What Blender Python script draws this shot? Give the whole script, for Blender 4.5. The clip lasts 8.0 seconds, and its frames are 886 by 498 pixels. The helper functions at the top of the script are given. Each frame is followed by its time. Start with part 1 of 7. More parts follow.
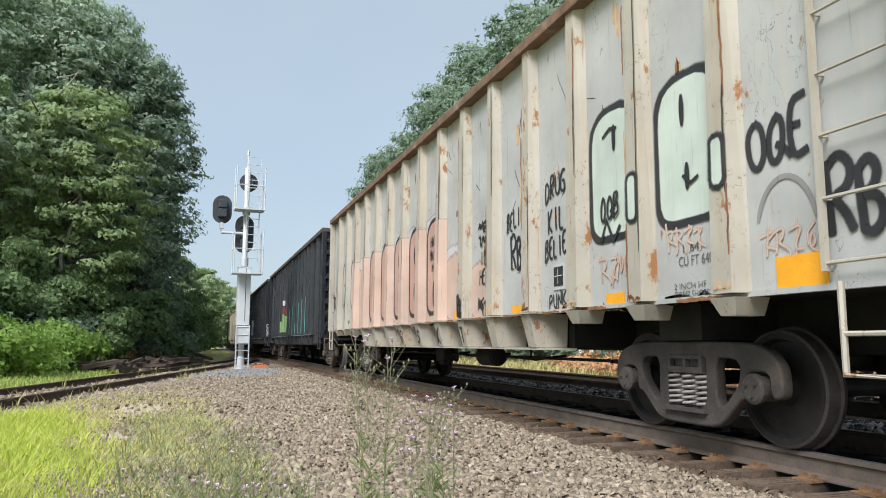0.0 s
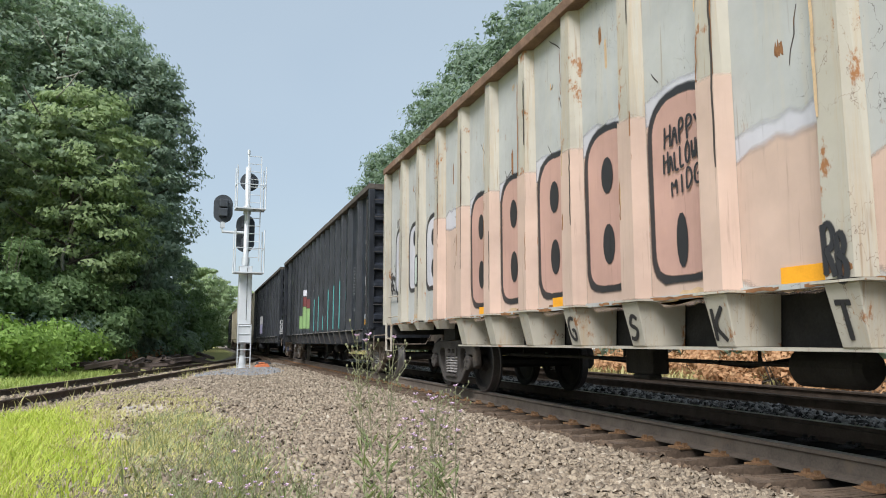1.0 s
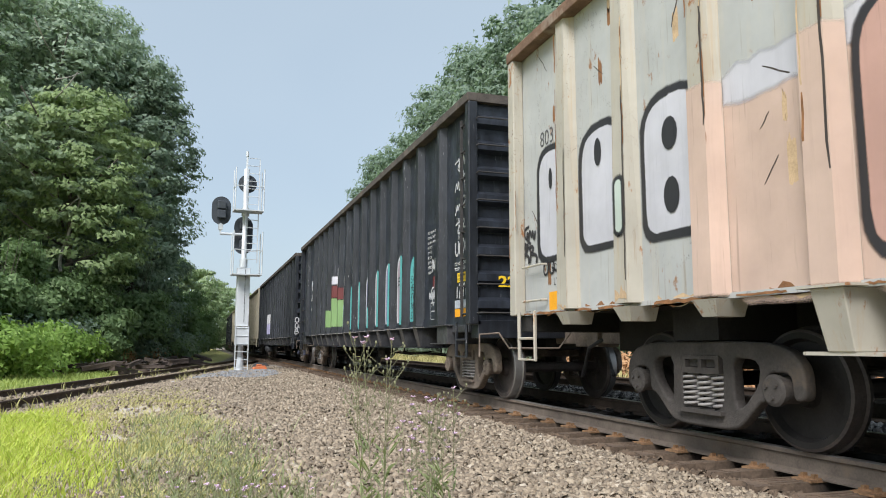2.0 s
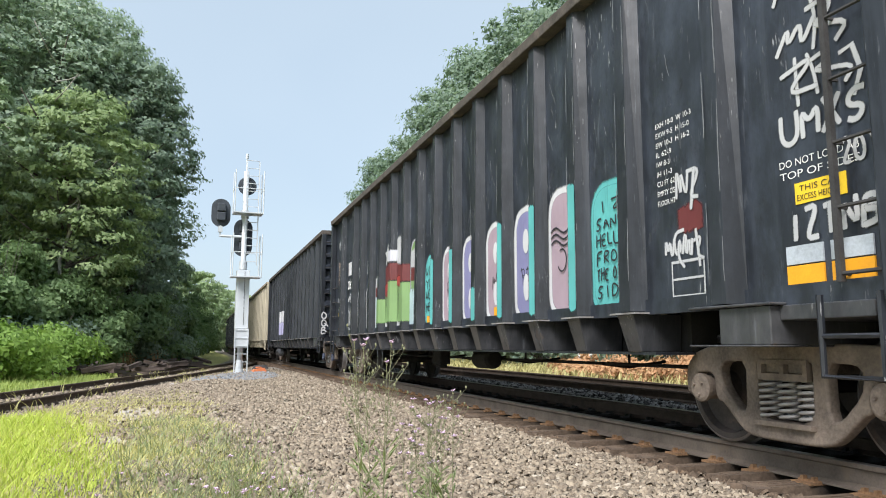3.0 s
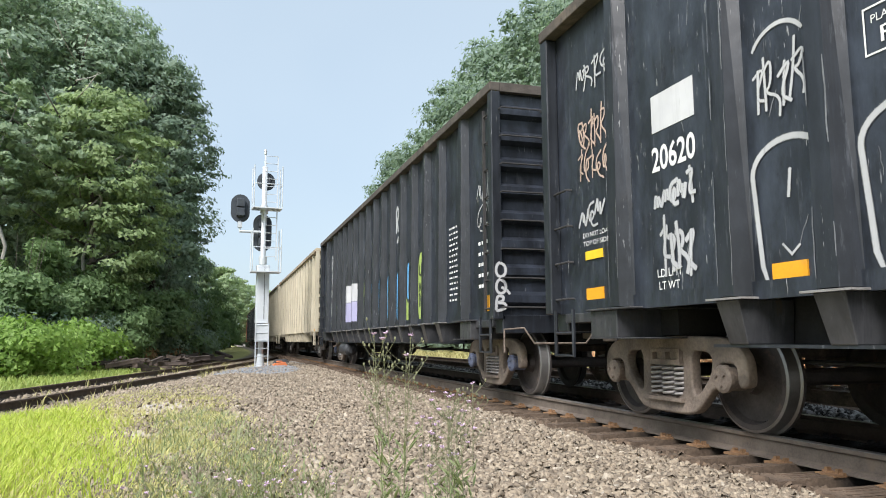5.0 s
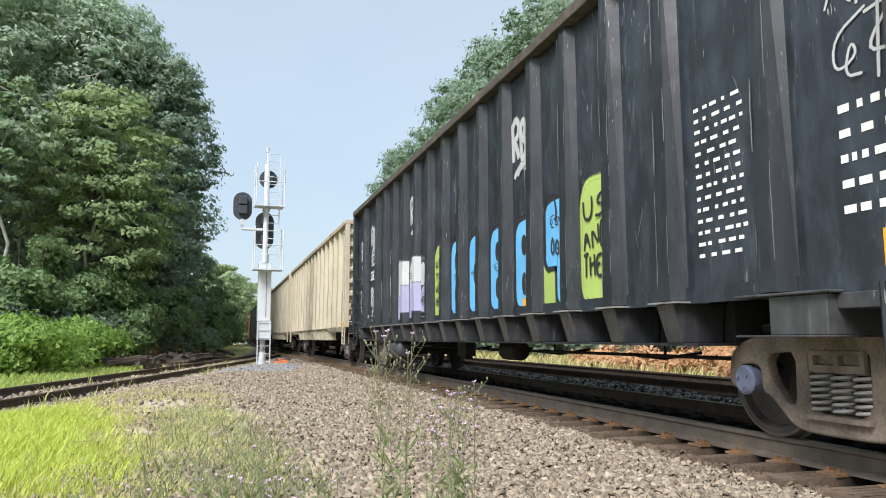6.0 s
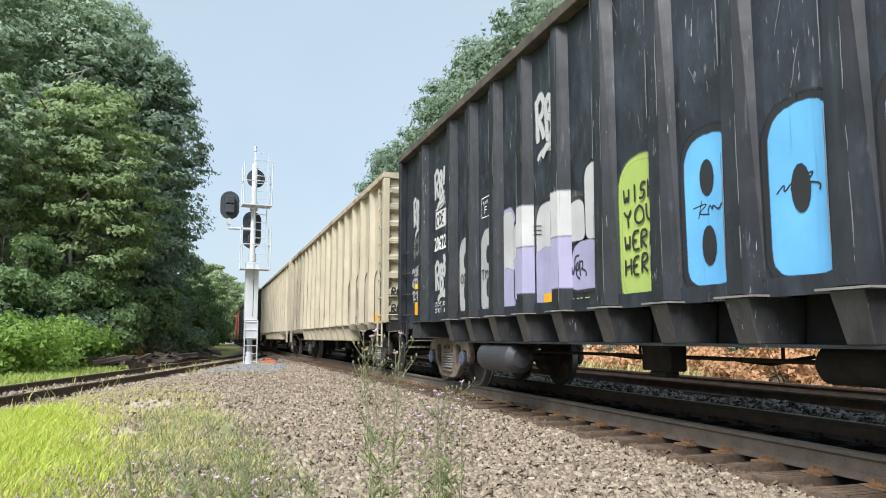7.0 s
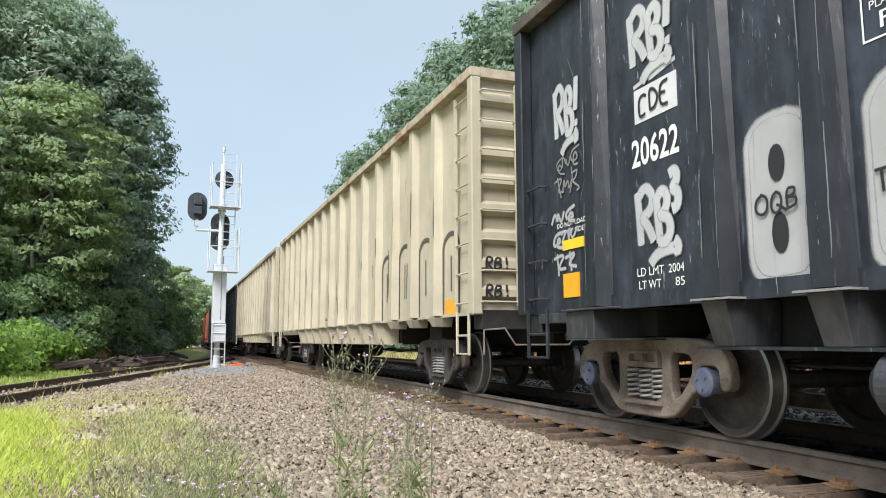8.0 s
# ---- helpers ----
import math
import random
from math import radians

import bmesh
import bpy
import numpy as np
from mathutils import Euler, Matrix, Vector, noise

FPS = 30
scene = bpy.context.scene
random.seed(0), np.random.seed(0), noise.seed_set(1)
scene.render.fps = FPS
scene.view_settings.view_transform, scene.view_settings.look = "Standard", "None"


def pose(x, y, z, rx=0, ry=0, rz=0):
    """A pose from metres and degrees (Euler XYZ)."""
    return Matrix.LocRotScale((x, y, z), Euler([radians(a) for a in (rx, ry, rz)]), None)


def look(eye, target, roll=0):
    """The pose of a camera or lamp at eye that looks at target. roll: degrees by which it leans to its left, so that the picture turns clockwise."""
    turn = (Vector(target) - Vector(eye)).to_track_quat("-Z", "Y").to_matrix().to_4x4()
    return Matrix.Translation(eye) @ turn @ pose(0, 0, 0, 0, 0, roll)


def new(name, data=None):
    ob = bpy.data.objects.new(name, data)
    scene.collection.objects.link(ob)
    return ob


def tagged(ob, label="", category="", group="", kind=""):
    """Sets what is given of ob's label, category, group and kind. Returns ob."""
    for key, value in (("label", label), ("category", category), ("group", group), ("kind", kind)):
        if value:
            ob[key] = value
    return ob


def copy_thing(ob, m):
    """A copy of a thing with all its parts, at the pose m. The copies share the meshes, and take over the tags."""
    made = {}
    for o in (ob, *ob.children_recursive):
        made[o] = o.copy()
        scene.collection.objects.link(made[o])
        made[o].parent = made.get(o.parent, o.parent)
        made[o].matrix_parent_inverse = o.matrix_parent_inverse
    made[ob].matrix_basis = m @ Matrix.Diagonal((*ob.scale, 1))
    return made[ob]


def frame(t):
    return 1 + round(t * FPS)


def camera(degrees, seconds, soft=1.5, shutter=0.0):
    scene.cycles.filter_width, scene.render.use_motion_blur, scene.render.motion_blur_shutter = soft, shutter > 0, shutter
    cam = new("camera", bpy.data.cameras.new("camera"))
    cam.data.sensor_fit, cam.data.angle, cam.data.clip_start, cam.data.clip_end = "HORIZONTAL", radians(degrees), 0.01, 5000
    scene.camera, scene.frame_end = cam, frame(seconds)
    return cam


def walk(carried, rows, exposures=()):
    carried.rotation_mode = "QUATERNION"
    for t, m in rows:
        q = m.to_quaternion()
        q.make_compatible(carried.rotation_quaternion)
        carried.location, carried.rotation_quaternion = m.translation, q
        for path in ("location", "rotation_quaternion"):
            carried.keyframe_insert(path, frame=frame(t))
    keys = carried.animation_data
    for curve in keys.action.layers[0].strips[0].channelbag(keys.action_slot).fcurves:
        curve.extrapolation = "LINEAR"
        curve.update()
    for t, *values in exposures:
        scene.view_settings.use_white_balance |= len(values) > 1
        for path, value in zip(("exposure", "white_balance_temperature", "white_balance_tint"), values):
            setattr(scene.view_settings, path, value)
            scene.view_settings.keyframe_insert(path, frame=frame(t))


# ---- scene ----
cam = camera(62.77, 8.0, soft=1.0)
EYE = (0.0, 0.0, 0.795)
TURNS = [
    (0.0, -18.42, 7.42, -0.19), (0.5, -18.32, 7.34, 0.03), (1.0, -18.30, 7.27, 0.13), (1.75, -18.42, 7.42, 0.02),
    (2.5, -18.51, 7.56, -0.11), (3.0, -18.50, 7.66, -0.07), (3.5, -18.35, 7.60, 0.07), (4.0, -17.97, 7.44, 0.26),
    (4.5, -17.46, 7.28, 0.30), (5.0, -17.00, 7.13, 0.29), (5.75, -16.82, 7.02, 0.14), (6.5, -17.17, 6.97, 0.02),
    (7.0, -17.82, 6.99, 0.05), (7.5, -18.89, 7.08, 0.08), (8.0, -20.16, 7.20, 0.15)]
walk(cam, [(t, pose(*EYE, 90 + pitch, roll, yaw)) for t, yaw, pitch, roll in TURNS],
     exposures=[(0.0, 0.0), (1.0, -0.05), (2.3, 0.09), (3.0, 0.25), (5.0, 0.26), (6.5, 0.22), (8.0, 0.21)])

# ---- light: bright hazy overcast ----
SUN_EL, SUN_AZ = 47.0, 223.0   # degrees; azimuth clockwise from +Y
world = bpy.data.worlds.new("sky")
scene.world = world
world.use_nodes = True
wn, wl = world.node_tree.nodes, world.node_tree.links
sky = wn.new("ShaderNodeTexSky")
sky.sky_type = 'NISHITA'
sky.sun_disc = False
sky.sun_elevation, sky.sun_rotation = radians(SUN_EL), radians(SUN_AZ)
sky.air_density, sky.dust_density, sky.ozone_density = 1.0, 2.5, 1.0
bg_sky = wn["Background"]
bg_sky.inputs[1].default_value = 0.05
wl.new(sky.outputs[0], bg_sky.inputs[0])
haze = wn.new("ShaderNodeBackground")           # the even cloud layer
w_tc = wn.new("ShaderNodeTexCoord")
w_noise = wn.new("ShaderNodeTexNoise")
w_noise.inputs["Scale"].default_value = 2.2
w_noise.inputs["Detail"].default_value = 3.0
w_ramp = wn.new("ShaderNodeValToRGB")
w_ramp.color_ramp.elements[0].position, w_ramp.color_ramp.elements[1].position = 0.3, 0.75
w_ramp.color_ramp.elements[0].color = (0.52, 0.635, 0.735, 1)
w_ramp.color_ramp.elements[1].color = (0.61, 0.715, 0.79, 1)
wl.new(w_tc.outputs["Generated"], w_noise.inputs["Vector"])
wl.new(w_noise.outputs[0], w_ramp.inputs[0])
wl.new(w_ramp.outputs[0], haze.inputs[0])
haze.inputs[1].default_value = 0.76
w_add = wn.new("ShaderNodeAddShader")
wl.new(bg_sky.outputs[0], w_add.inputs[0])
wl.new(haze.outputs[0], w_add.inputs[1])
wl.new(w_add.outputs[0], wn["World Output"].inputs[0])
sun = new("sun", bpy.data.lights.new("sun", 'SUN'))
sun.data.energy, sun.data.angle, sun.data.color = 5.0, radians(30), (1.0, 0.98, 0.99)
_az = radians(SUN_AZ)
_dir = Vector((math.sin(_az) * math.cos(radians(SUN_EL)), math.cos(_az) * math.cos(radians(SUN_EL)), math.sin(radians(SUN_EL))))
sun.matrix_world = look(_dir * 60, (0, 0, 0))
scene.view_settings.exposure = 0.0


# ---- materials ----
def mat_base(name, rough=0.8, metal=0.0, spec=0.4):
    m = bpy.data.materials.new(name)
    m.use_nodes = True
    b = m.node_tree.nodes["Principled BSDF"]
    b.inputs["Roughness"].default_value, b.inputs["Metallic"].default_value = rough, metal
    b.inputs["Specular IOR Level"].default_value = spec
    return m, m.node_tree.nodes, m.node_tree.links, b


def coords(nodes, links, scale=(1, 1, 1), kind="Object"):
    tc, mp = nodes.new("ShaderNodeTexCoord"), nodes.new("ShaderNodeMapping")
    mp.inputs["Scale"].default_value = scale
    links.new(tc.outputs[kind], mp.inputs[0])
    return mp.outputs[0]


def noise_tex(nodes, links, vec, scale, detail=5.0, rough=0.55):
    n = nodes.new("ShaderNodeTexNoise")
    n.inputs["Scale"].default_value, n.inputs["Detail"].default_value, n.inputs["Roughness"].default_value = scale, detail, rough
    links.new(vec, n.inputs["Vector"])
    return n.outputs[0]


def ramp(nodes, links, fac, stops):
    r = nodes.new("ShaderNodeValToRGB")
    e = r.color_ramp.elements
    e[0].position, e[1].position = stops[0][0], stops[-1][0]
    e[0].color, e[1].color = (*stops[0][1], 1), (*stops[-1][1], 1)
    for p, c in stops[1:-1]:
        e.new(p).color = (*c, 1)
    links.new(fac, r.inputs[0])
    return r.outputs[0]


def mixc(nodes, links, fac, a, b, blend='MIX'):
    m = nodes.new("ShaderNodeMix")
    m.data_type, m.blend_type = 'RGBA', blend
    for slot, v in ((0, fac), (6, a), (7, b)):
        if isinstance(v, (int, float)):
            m.inputs[slot].default_value = v
        elif isinstance(v, tuple):
            m.inputs[slot].default_value = (*v, 1)
        else:
            links.new(v, m.inputs[slot])
    return m.outputs[2]


def bump(nodes, links, b, height, strength=0.3, dist=0.02):
    n = nodes.new("ShaderNodeBump")
    n.inputs["Strength"].default_value, n.inputs["Distance"].default_value = strength, dist
    links.new(height, n.inputs["Height"])
    links.new(n.outputs[0], b.inputs["Normal"])


def simple(name, c, rough=0.7, metal=0.0, var=0.3, scale=6.0, bmp=0.2, spec=0.4, stain=None, stain_at=0.6):
    """A plain surface with grain and wider blotches of another tone."""
    m, n, l, b = mat_base(name, rough, metal, spec)
    v = coords(n, l)
    lo, hi = tuple(x * (1 - var) for x in c), tuple(min(1, x * (1 + var)) for x in c)
    col = ramp(n, l, noise_tex(n, l, v, scale), [(0.3, lo), (0.7, hi)])
    fine = noise_tex(n, l, v, scale * 9, 3)
    col = mixc(n, l, 0.35, col, ramp(n, l, fine, [(0.3, lo), (0.7, hi)]))
    if stain:
        big = noise_tex(n, l, v, scale * 0.35, 6, 0.65)
        col = mixc(n, l, ramp(n, l, big, [(stain_at, (0, 0, 0)), (stain_at + 0.12, (1, 1, 1))]), col, stain)
    l.new(col, b.inputs["Base Color"])
    bump(n, l, b, fine, bmp, 0.01)
    return m


def car_paint(name, c, rust=(0.16, 0.06, 0.025), rust_at=0.66, streak=(0.3, 0.27, 0.2), streak_amt=0.5, grime=(0.09, 0.08, 0.07), rough=0.55, chip=None, scratch=None, spec=0.4, dust=None):
    """Weathered car paint: run-down streaks, rust patches, scuffs and grime, dents in the sheet."""
    m, n, l, b = mat_base(name, rough, 0.0, spec)
    v = coords(n, l)
    lo, hi = tuple(x * 0.86 for x in c), tuple(min(1, x * 1.1) for x in c)
    col = ramp(n, l, noise_tex(n, l, v, 1.3, 6, 0.6), [(0.32, lo), (0.68, hi)])
    sv = coords(n, l, (9, 9, 0.45))
    s1 = noise_tex(n, l, sv, 1.0, 7, 0.7)
    col = mixc(n, l, ramp(n, l, s1, [(0.52, (0, 0, 0)), (0.78, (streak_amt,) * 3)]), col, streak)
    if dust:
        dv = coords(n, l, (1.6, 1.6, 0.8))
        d1 = noise_tex(n, l, dv, 2.2, 8, 0.72)
        col = mixc(n, l, ramp(n, l, d1, [(0.42, (0, 0, 0)), (0.72, (0.8,) * 3)]), col, dust)
    sv2 = coords(n, l, (22, 22, 1.1))
    s2 = noise_tex(n, l, sv2, 1.0, 4, 0.6)
    col = mixc(n, l, ramp(n, l, s2, [(0.62, (0, 0, 0)), (0.72, (0.55,) * 3)]), col, grime)
    if chip:
        sv3 = coords(n, l, (42, 42, 5.0))
        s3 = noise_tex(n, l, sv3, 1.0, 3, 0.6)
        patchy = noise_tex(n, l, coords(n, l, (1.0, 1.0, 0.6)), 1.7, 4, 0.6)       # chips come in clusters
        spot = mixc(n, l, ramp(n, l, patchy, [(0.50, (0, 0, 0)), (0.62, (1, 1, 1))]), (0.0, 0.0, 0.0), ramp(n, l, s3, [(0.655, (0, 0, 0)), (0.69, (0.75,) * 3)]))
        col = mixc(n, l, spot, col, chip)
        sv5 = coords(n, l, (7, 7, 0.9))
        s5 = noise_tex(n, l, sv5, 2.0, 6, 0.7)
        col = mixc(n, l, ramp(n, l, s5, [(0.60, (0, 0, 0)), (0.74, (0.34,) * 3)]), col, (0.22, 0.235, 0.26))   # rubbed, chalky runs
    if scratch:
        sv4 = coords(n, l, (1.6, 1.6, 1.0))
        warp = noise_tex(n, l, sv4, 2.5, 4, 0.6)
        wave = n.new("ShaderNodeMath")
        wave.operation = 'PINGPONG'
        wave.inputs[1].default_value = 0.08
        l.new(warp, wave.inputs[0])
        gate = noise_tex(n, l, v, 1.1, 3, 0.5)
        line = ramp(n, l, wave.outputs[0], [(0.0, (1, 1, 1)), (0.0035, (0, 0, 0))])
        line = mixc(n, l, ramp(n, l, gate, [(0.5, (0, 0, 0)), (0.6, (1, 1, 1))]), (0.0, 0.0, 0.0), line)
        col = mixc(n, l, line, col, scratch)
    rv = coords(n, l, (2.4, 2.4, 1.3))
    r1 = noise_tex(n, l, rv, 1.9, 9, 0.72)
    col = mixc(n, l, ramp(n, l, r1, [(rust_at, (0, 0, 0)), (rust_at + 0.05, (1, 1, 1))]), col, rust)
    l.new(col, b.inputs["Base Color"])
    l.new(ramp(n, l, r1, [(rust_at - 0.1, (rough,) * 3), (rust_at + 0.05, (0.92,) * 3)]), b.inputs["Roughness"])
    bump(n, l, b, noise_tex(n, l, v, 2.2, 3, 0.4), 0.5, 0.03)
    return m


M_WHITE = car_paint("white_car_paint", (0.405, 0.415, 0.405), rust=(0.27, 0.15, 0.08), rust_at=0.63, streak=(0.50, 0.44, 0.33), grime=(0.22, 0.18, 0.13), scratch=(0.07, 0.055, 0.045))
M_WHITE_RIB = car_paint("white_rib_paint", (0.41, 0.385, 0.325), rust=(0.28, 0.13, 0.055), rust_at=0.585, streak=(0.40, 0.285, 0.165), streak_amt=0.8, grime=(0.22, 0.125, 0.06), scratch=(0.10, 0.05, 0.03))
M_BLACK = car_paint("black_car_paint", (0.014, 0.0165, 0.022), rust=(0.04, 0.04, 0.042), rust_at=0.68, streak=(0.065, 0.073, 0.092), streak_amt=0.5, grime=(0.014, 0.014, 0.016), rough=0.36, chip=(0.42, 0.42, 0.42), spec=0.55, dust=(0.052, 0.063, 0.085))
M_BLACK_RIB = car_paint("black_rib_paint", (0.014, 0.016, 0.020), rust=(0.04, 0.04, 0.044), rust_at=0.70, streak=(0.06, 0.07, 0.09), streak_amt=0.45, grime=(0.010, 0.010, 0.012), rough=0.36, chip=(0.45, 0.45, 0.45), spec=0.5, dust=(0.034, 0.038, 0.047))
M_STAKE = car_paint("scuffed_black_stake", (0.030, 0.031, 0.034), rust=(0.075, 0.06, 0.05), rust_at=0.62, streak=(0.10, 0.10, 0.105), streak_amt=0.7, grime=(0.02, 0.02, 0.021), rough=0.34, chip=(0.40, 0.39, 0.38), spec=0.55, dust=(0.085, 0.085, 0.088))
M_REDCAR = car_paint("faded_red_car_paint", (0.40, 0.13, 0.09), rust_at=0.68, streak=(0.5, 0.3, 0.25))
M_FLANGE = simple("worn_flange", (0.26, 0.25, 0.24), 0.6, 0.2, 0.4, 6, 0.2, stain=(0.07, 0.065, 0.06))
M_CREAM = car_paint("cream_car_paint", (0.45, 0.405, 0.305), rust=(0.33, 0.23, 0.13), rust_at=0.74, streak=(0.38, 0.32, 0.21), grime=(0.24, 0.19, 0.13))
M_CREAMCAP = simple("rusty_cream_rail", (0.40, 0.34, 0.25), 0.8, 0, 0.3, 5, 0.4, stain=(0.26, 0.14, 0.07), stain_at=0.55)
M_RUSTCAP = simple("rusty_top_rail", (0.17, 0.105, 0.07), 0.9, 0, 0.5, 5, 0.5, stain=(0.3, 0.25, 0.2))
M_CAPDARK = simple("dirty_dark_top_rail", (0.075, 0.064, 0.055), 0.85, 0, 0.5, 5, 0.5, stain=(0.16, 0.13, 0.10))
M_UNDER = simple("underframe_grime", (0.022, 0.021, 0.020), 0.85, 0, 0.5, 5, 0.4)
M_TRUCK = simple("truck_cast_steel", (0.07, 0.062, 0.056), 0.85, 0, 0.45, 4, 0.5, stain=(0.15, 0.115, 0.085))
M_TRUCKB = simple("truck_brown_steel", (0.19, 0.152, 0.122), 0.75, 0, 0.6, 4, 0.5, stain=(0.46, 0.37, 0.29))
M_SPRING = simple("spring_steel", (0.36, 0.34, 0.325), 0.6, 0.2, 0.3, 8, 0.2)
M_WHEEL = simple("wheel_steel", (0.075, 0.064, 0.06), 0.6, 0.3, 0.45, 5, 0.2, stain=(0.22, 0.15, 0.11))
# copy of the wheel steel with the white car's underframe shade painted in
M_SHADEWHEEL = simple("shaded_wheel_steel", (0.024, 0.022, 0.021), 0.65, 0.2, 0.4, 5, 0.2, stain=(0.06, 0.05, 0.045))
M_TANK = simple("scuffed_grey_tank", (0.055, 0.057, 0.062), 0.5, 0.2, 0.4, 4, 0.2, stain=(0.06, 0.06, 0.065))
M_TREAD = simple("worn_tread", (0.27, 0.26, 0.25), 0.42, 0.75, 0.15, 9, 0.1)
M_IRON = simple("dark_iron", (0.05, 0.048, 0.048), 0.7, 0.2, 0.35, 8, 0.2)
M_RAIL = simple("rail_steel", (0.155, 0.125, 0.10), 0.85, 0.0, 0.35, 6, 0.3, stain=(0.19, 0.14, 0.10))
M_RAILTOP = simple("worn_rail_head", (0.38, 0.36, 0.34), 0.4, 0.75, 0.15, 4, 0.05)
# rust of the disused rails; also the painted shade on the main far rail
M_RUST_SHADE_RAIL = simple("rusty_shaded_rail", (0.095, 0.07, 0.053), 0.9, 0, 0.4, 6, 0.4)
M_PLATE = simple("rusty_tie_plate", (0.25, 0.145, 0.075), 0.9, 0, 0.6, 9, 0.4, stain=(0.44, 0.30, 0.16))
M_ORANGE = simple("reflective_orange", (0.80, 0.36, 0.02), 0.5, 0, 0.12, 7, 0.05, stain=(0.62, 0.30, 0.05))
M_YELLOW = simple("yellow_sticker", (0.82, 0.55, 0.03), 0.5, 0, 0.1, 7, 0.05)
M_WPAINT = simple("white_stencil", (0.75, 0.75, 0.73), 0.7, 0, 0.15, 8, 0.05)
M_GALV = simple("galvanised_steel", (0.62, 0.65, 0.67), 0.45, 0.35, 0.12, 5, 0.1)
M_SILVER = simple("silver_cabinet_paint", (0.66, 0.69, 0.71), 0.42, 0.3, 0.08, 2.5, 0.05)
M_SIGNAL = simple("signal_black", (0.042, 0.05, 0.06), 0.6, 0, 0.3, 5, 0.1)


def leaf_mat(name, c1, c2, rough=0.55, trans=0.45):
    m, n, l, b = mat_base(name, rough, 0, 0.35)
    g = n.new("ShaderNodeNewGeometry")
    v = coords(n, l)
    col = ramp(n, l, g.outputs["Random Per Island"], [(0.0, c1), (1.0, c2)])
    big = noise_tex(n, l, v, 0.45, 3)
    col = mixc(n, l, ramp(n, l, big, [(0.35, (0.0,) * 3), (0.7, (0.55,) * 3)]), col, c2)
    l.new(col, b.inputs["Base Color"])
    tr = n.new("ShaderNodeBsdfTranslucent")
    l.new(mixc(n, l, 1.0, col, (0.95, 1.0, 0.7), 'MULTIPLY'), tr.inputs[0])
    mx = n.new("ShaderNodeMixShader")
    mx.inputs[0].default_value = trans
    l.new(b.outputs[0], mx.inputs[1])
    l.new(tr.outputs[0], mx.inputs[2])
    l.new(mx.outputs[0], n["Material Output"].inputs[0])
    return m


M_LEAF = leaf_mat("oak_leaves", (0.28, 0.375, 0.30), (0.45, 0.55, 0.415))
M_LEAF_B = leaf_mat("maple_leaves", (0.20, 0.285, 0.185), (0.335, 0.43, 0.265))
M_LEAF_F = leaf_mat("sunlit_young_leaves", (0.29, 0.385, 0.22), (0.42, 0.52, 0.31))
M_LEAF_D = leaf_mat("dark_leaves", (0.16, 0.235, 0.18), (0.27, 0.355, 0.255))
M_SAPLING = leaf_mat("sapling_leaves", (0.12, 0.20, 0.085), (0.21, 0.305, 0.135))
M_MAPLE = leaf_mat("young_maple_leaves", (0.20, 0.285, 0.13), (0.32, 0.41, 0.195))
M_BUSH = leaf_mat("bush_leaves", (0.15, 0.265, 0.055), (0.28, 0.42, 0.10))
M_GRASS = leaf_mat("grass_blades", (0.38, 0.50, 0.07), (0.64, 0.70, 0.15), 0.6, 0.4)
M_DRYGRASS = leaf_mat("dry_grass", (0.42, 0.40, 0.15), (0.60, 0.55, 0.27), 0.7, 0.3)
M_WEED = leaf_mat("weed_leaves", (0.20, 0.25, 0.12), (0.34, 0.38, 0.20), 0.7, 0.3)
M_VERGE = leaf_mat("verge_grass", (0.22, 0.31, 0.08), (0.38, 0.46, 0.14), 0.6, 0.3)
M_STEM = simple("weed_stem", (0.185, 0.19, 0.11), 0.8, 0, 0.3, 20, 0.1)
M_FLOWER = simple("knapweed_flower", (0.60, 0.44, 0.60), 0.8, 0, 0.2, 30, 0.1)
M_BROWNLEAF = leaf_mat("dead_leaves", (0.34, 0.17, 0.08), (0.60, 0.37, 0.20), 0.8, 0.25)
M_PALEBARK = simple("pale_bark", (0.36, 0.34, 0.30), 0.95, 0, 0.35, 3, 0.6, stain=(0.20, 0.19, 0.17))
M_BARK = simple("bark", (0.10, 0.085, 0.07), 0.95, 0, 0.4, 3, 0.8, stain=(0.17, 0.16, 0.14))
def tie_mat():
    m = simple("weathered_tie", (0.125, 0.09, 0.064), 0.95, 0, 0.6, 4, 0.8, stain=(0.25, 0.16, 0.09), stain_at=0.60)
    n, l = m.node_tree.nodes, m.node_tree.links
    b = n["Principled BSDF"]
    col = b.inputs["Base Color"].links[0].from_socket
    tc, sep, ab = n.new("ShaderNodeTexCoord"), n.new("ShaderNodeSeparateXYZ"), n.new("ShaderNodeMath")
    ab.operation = 'ADD'
    l.new(tc.outputs["Object"], sep.inputs[0])
    l.new(sep.outputs[0], ab.inputs[0])
    ab.inputs[1].default_value = 1.3
    shade_mask = ramp(n, l, ab.outputs[0], [(0.42, (0, 0, 0)), (0.62, (1, 1, 1))])
    l.new(mixc(n, l, shade_mask, col, (0.018, 0.016, 0.014)), b.inputs["Base Color"])    # train's shade painted into the inner part of the tie, with brake dust
    return m


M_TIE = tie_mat()


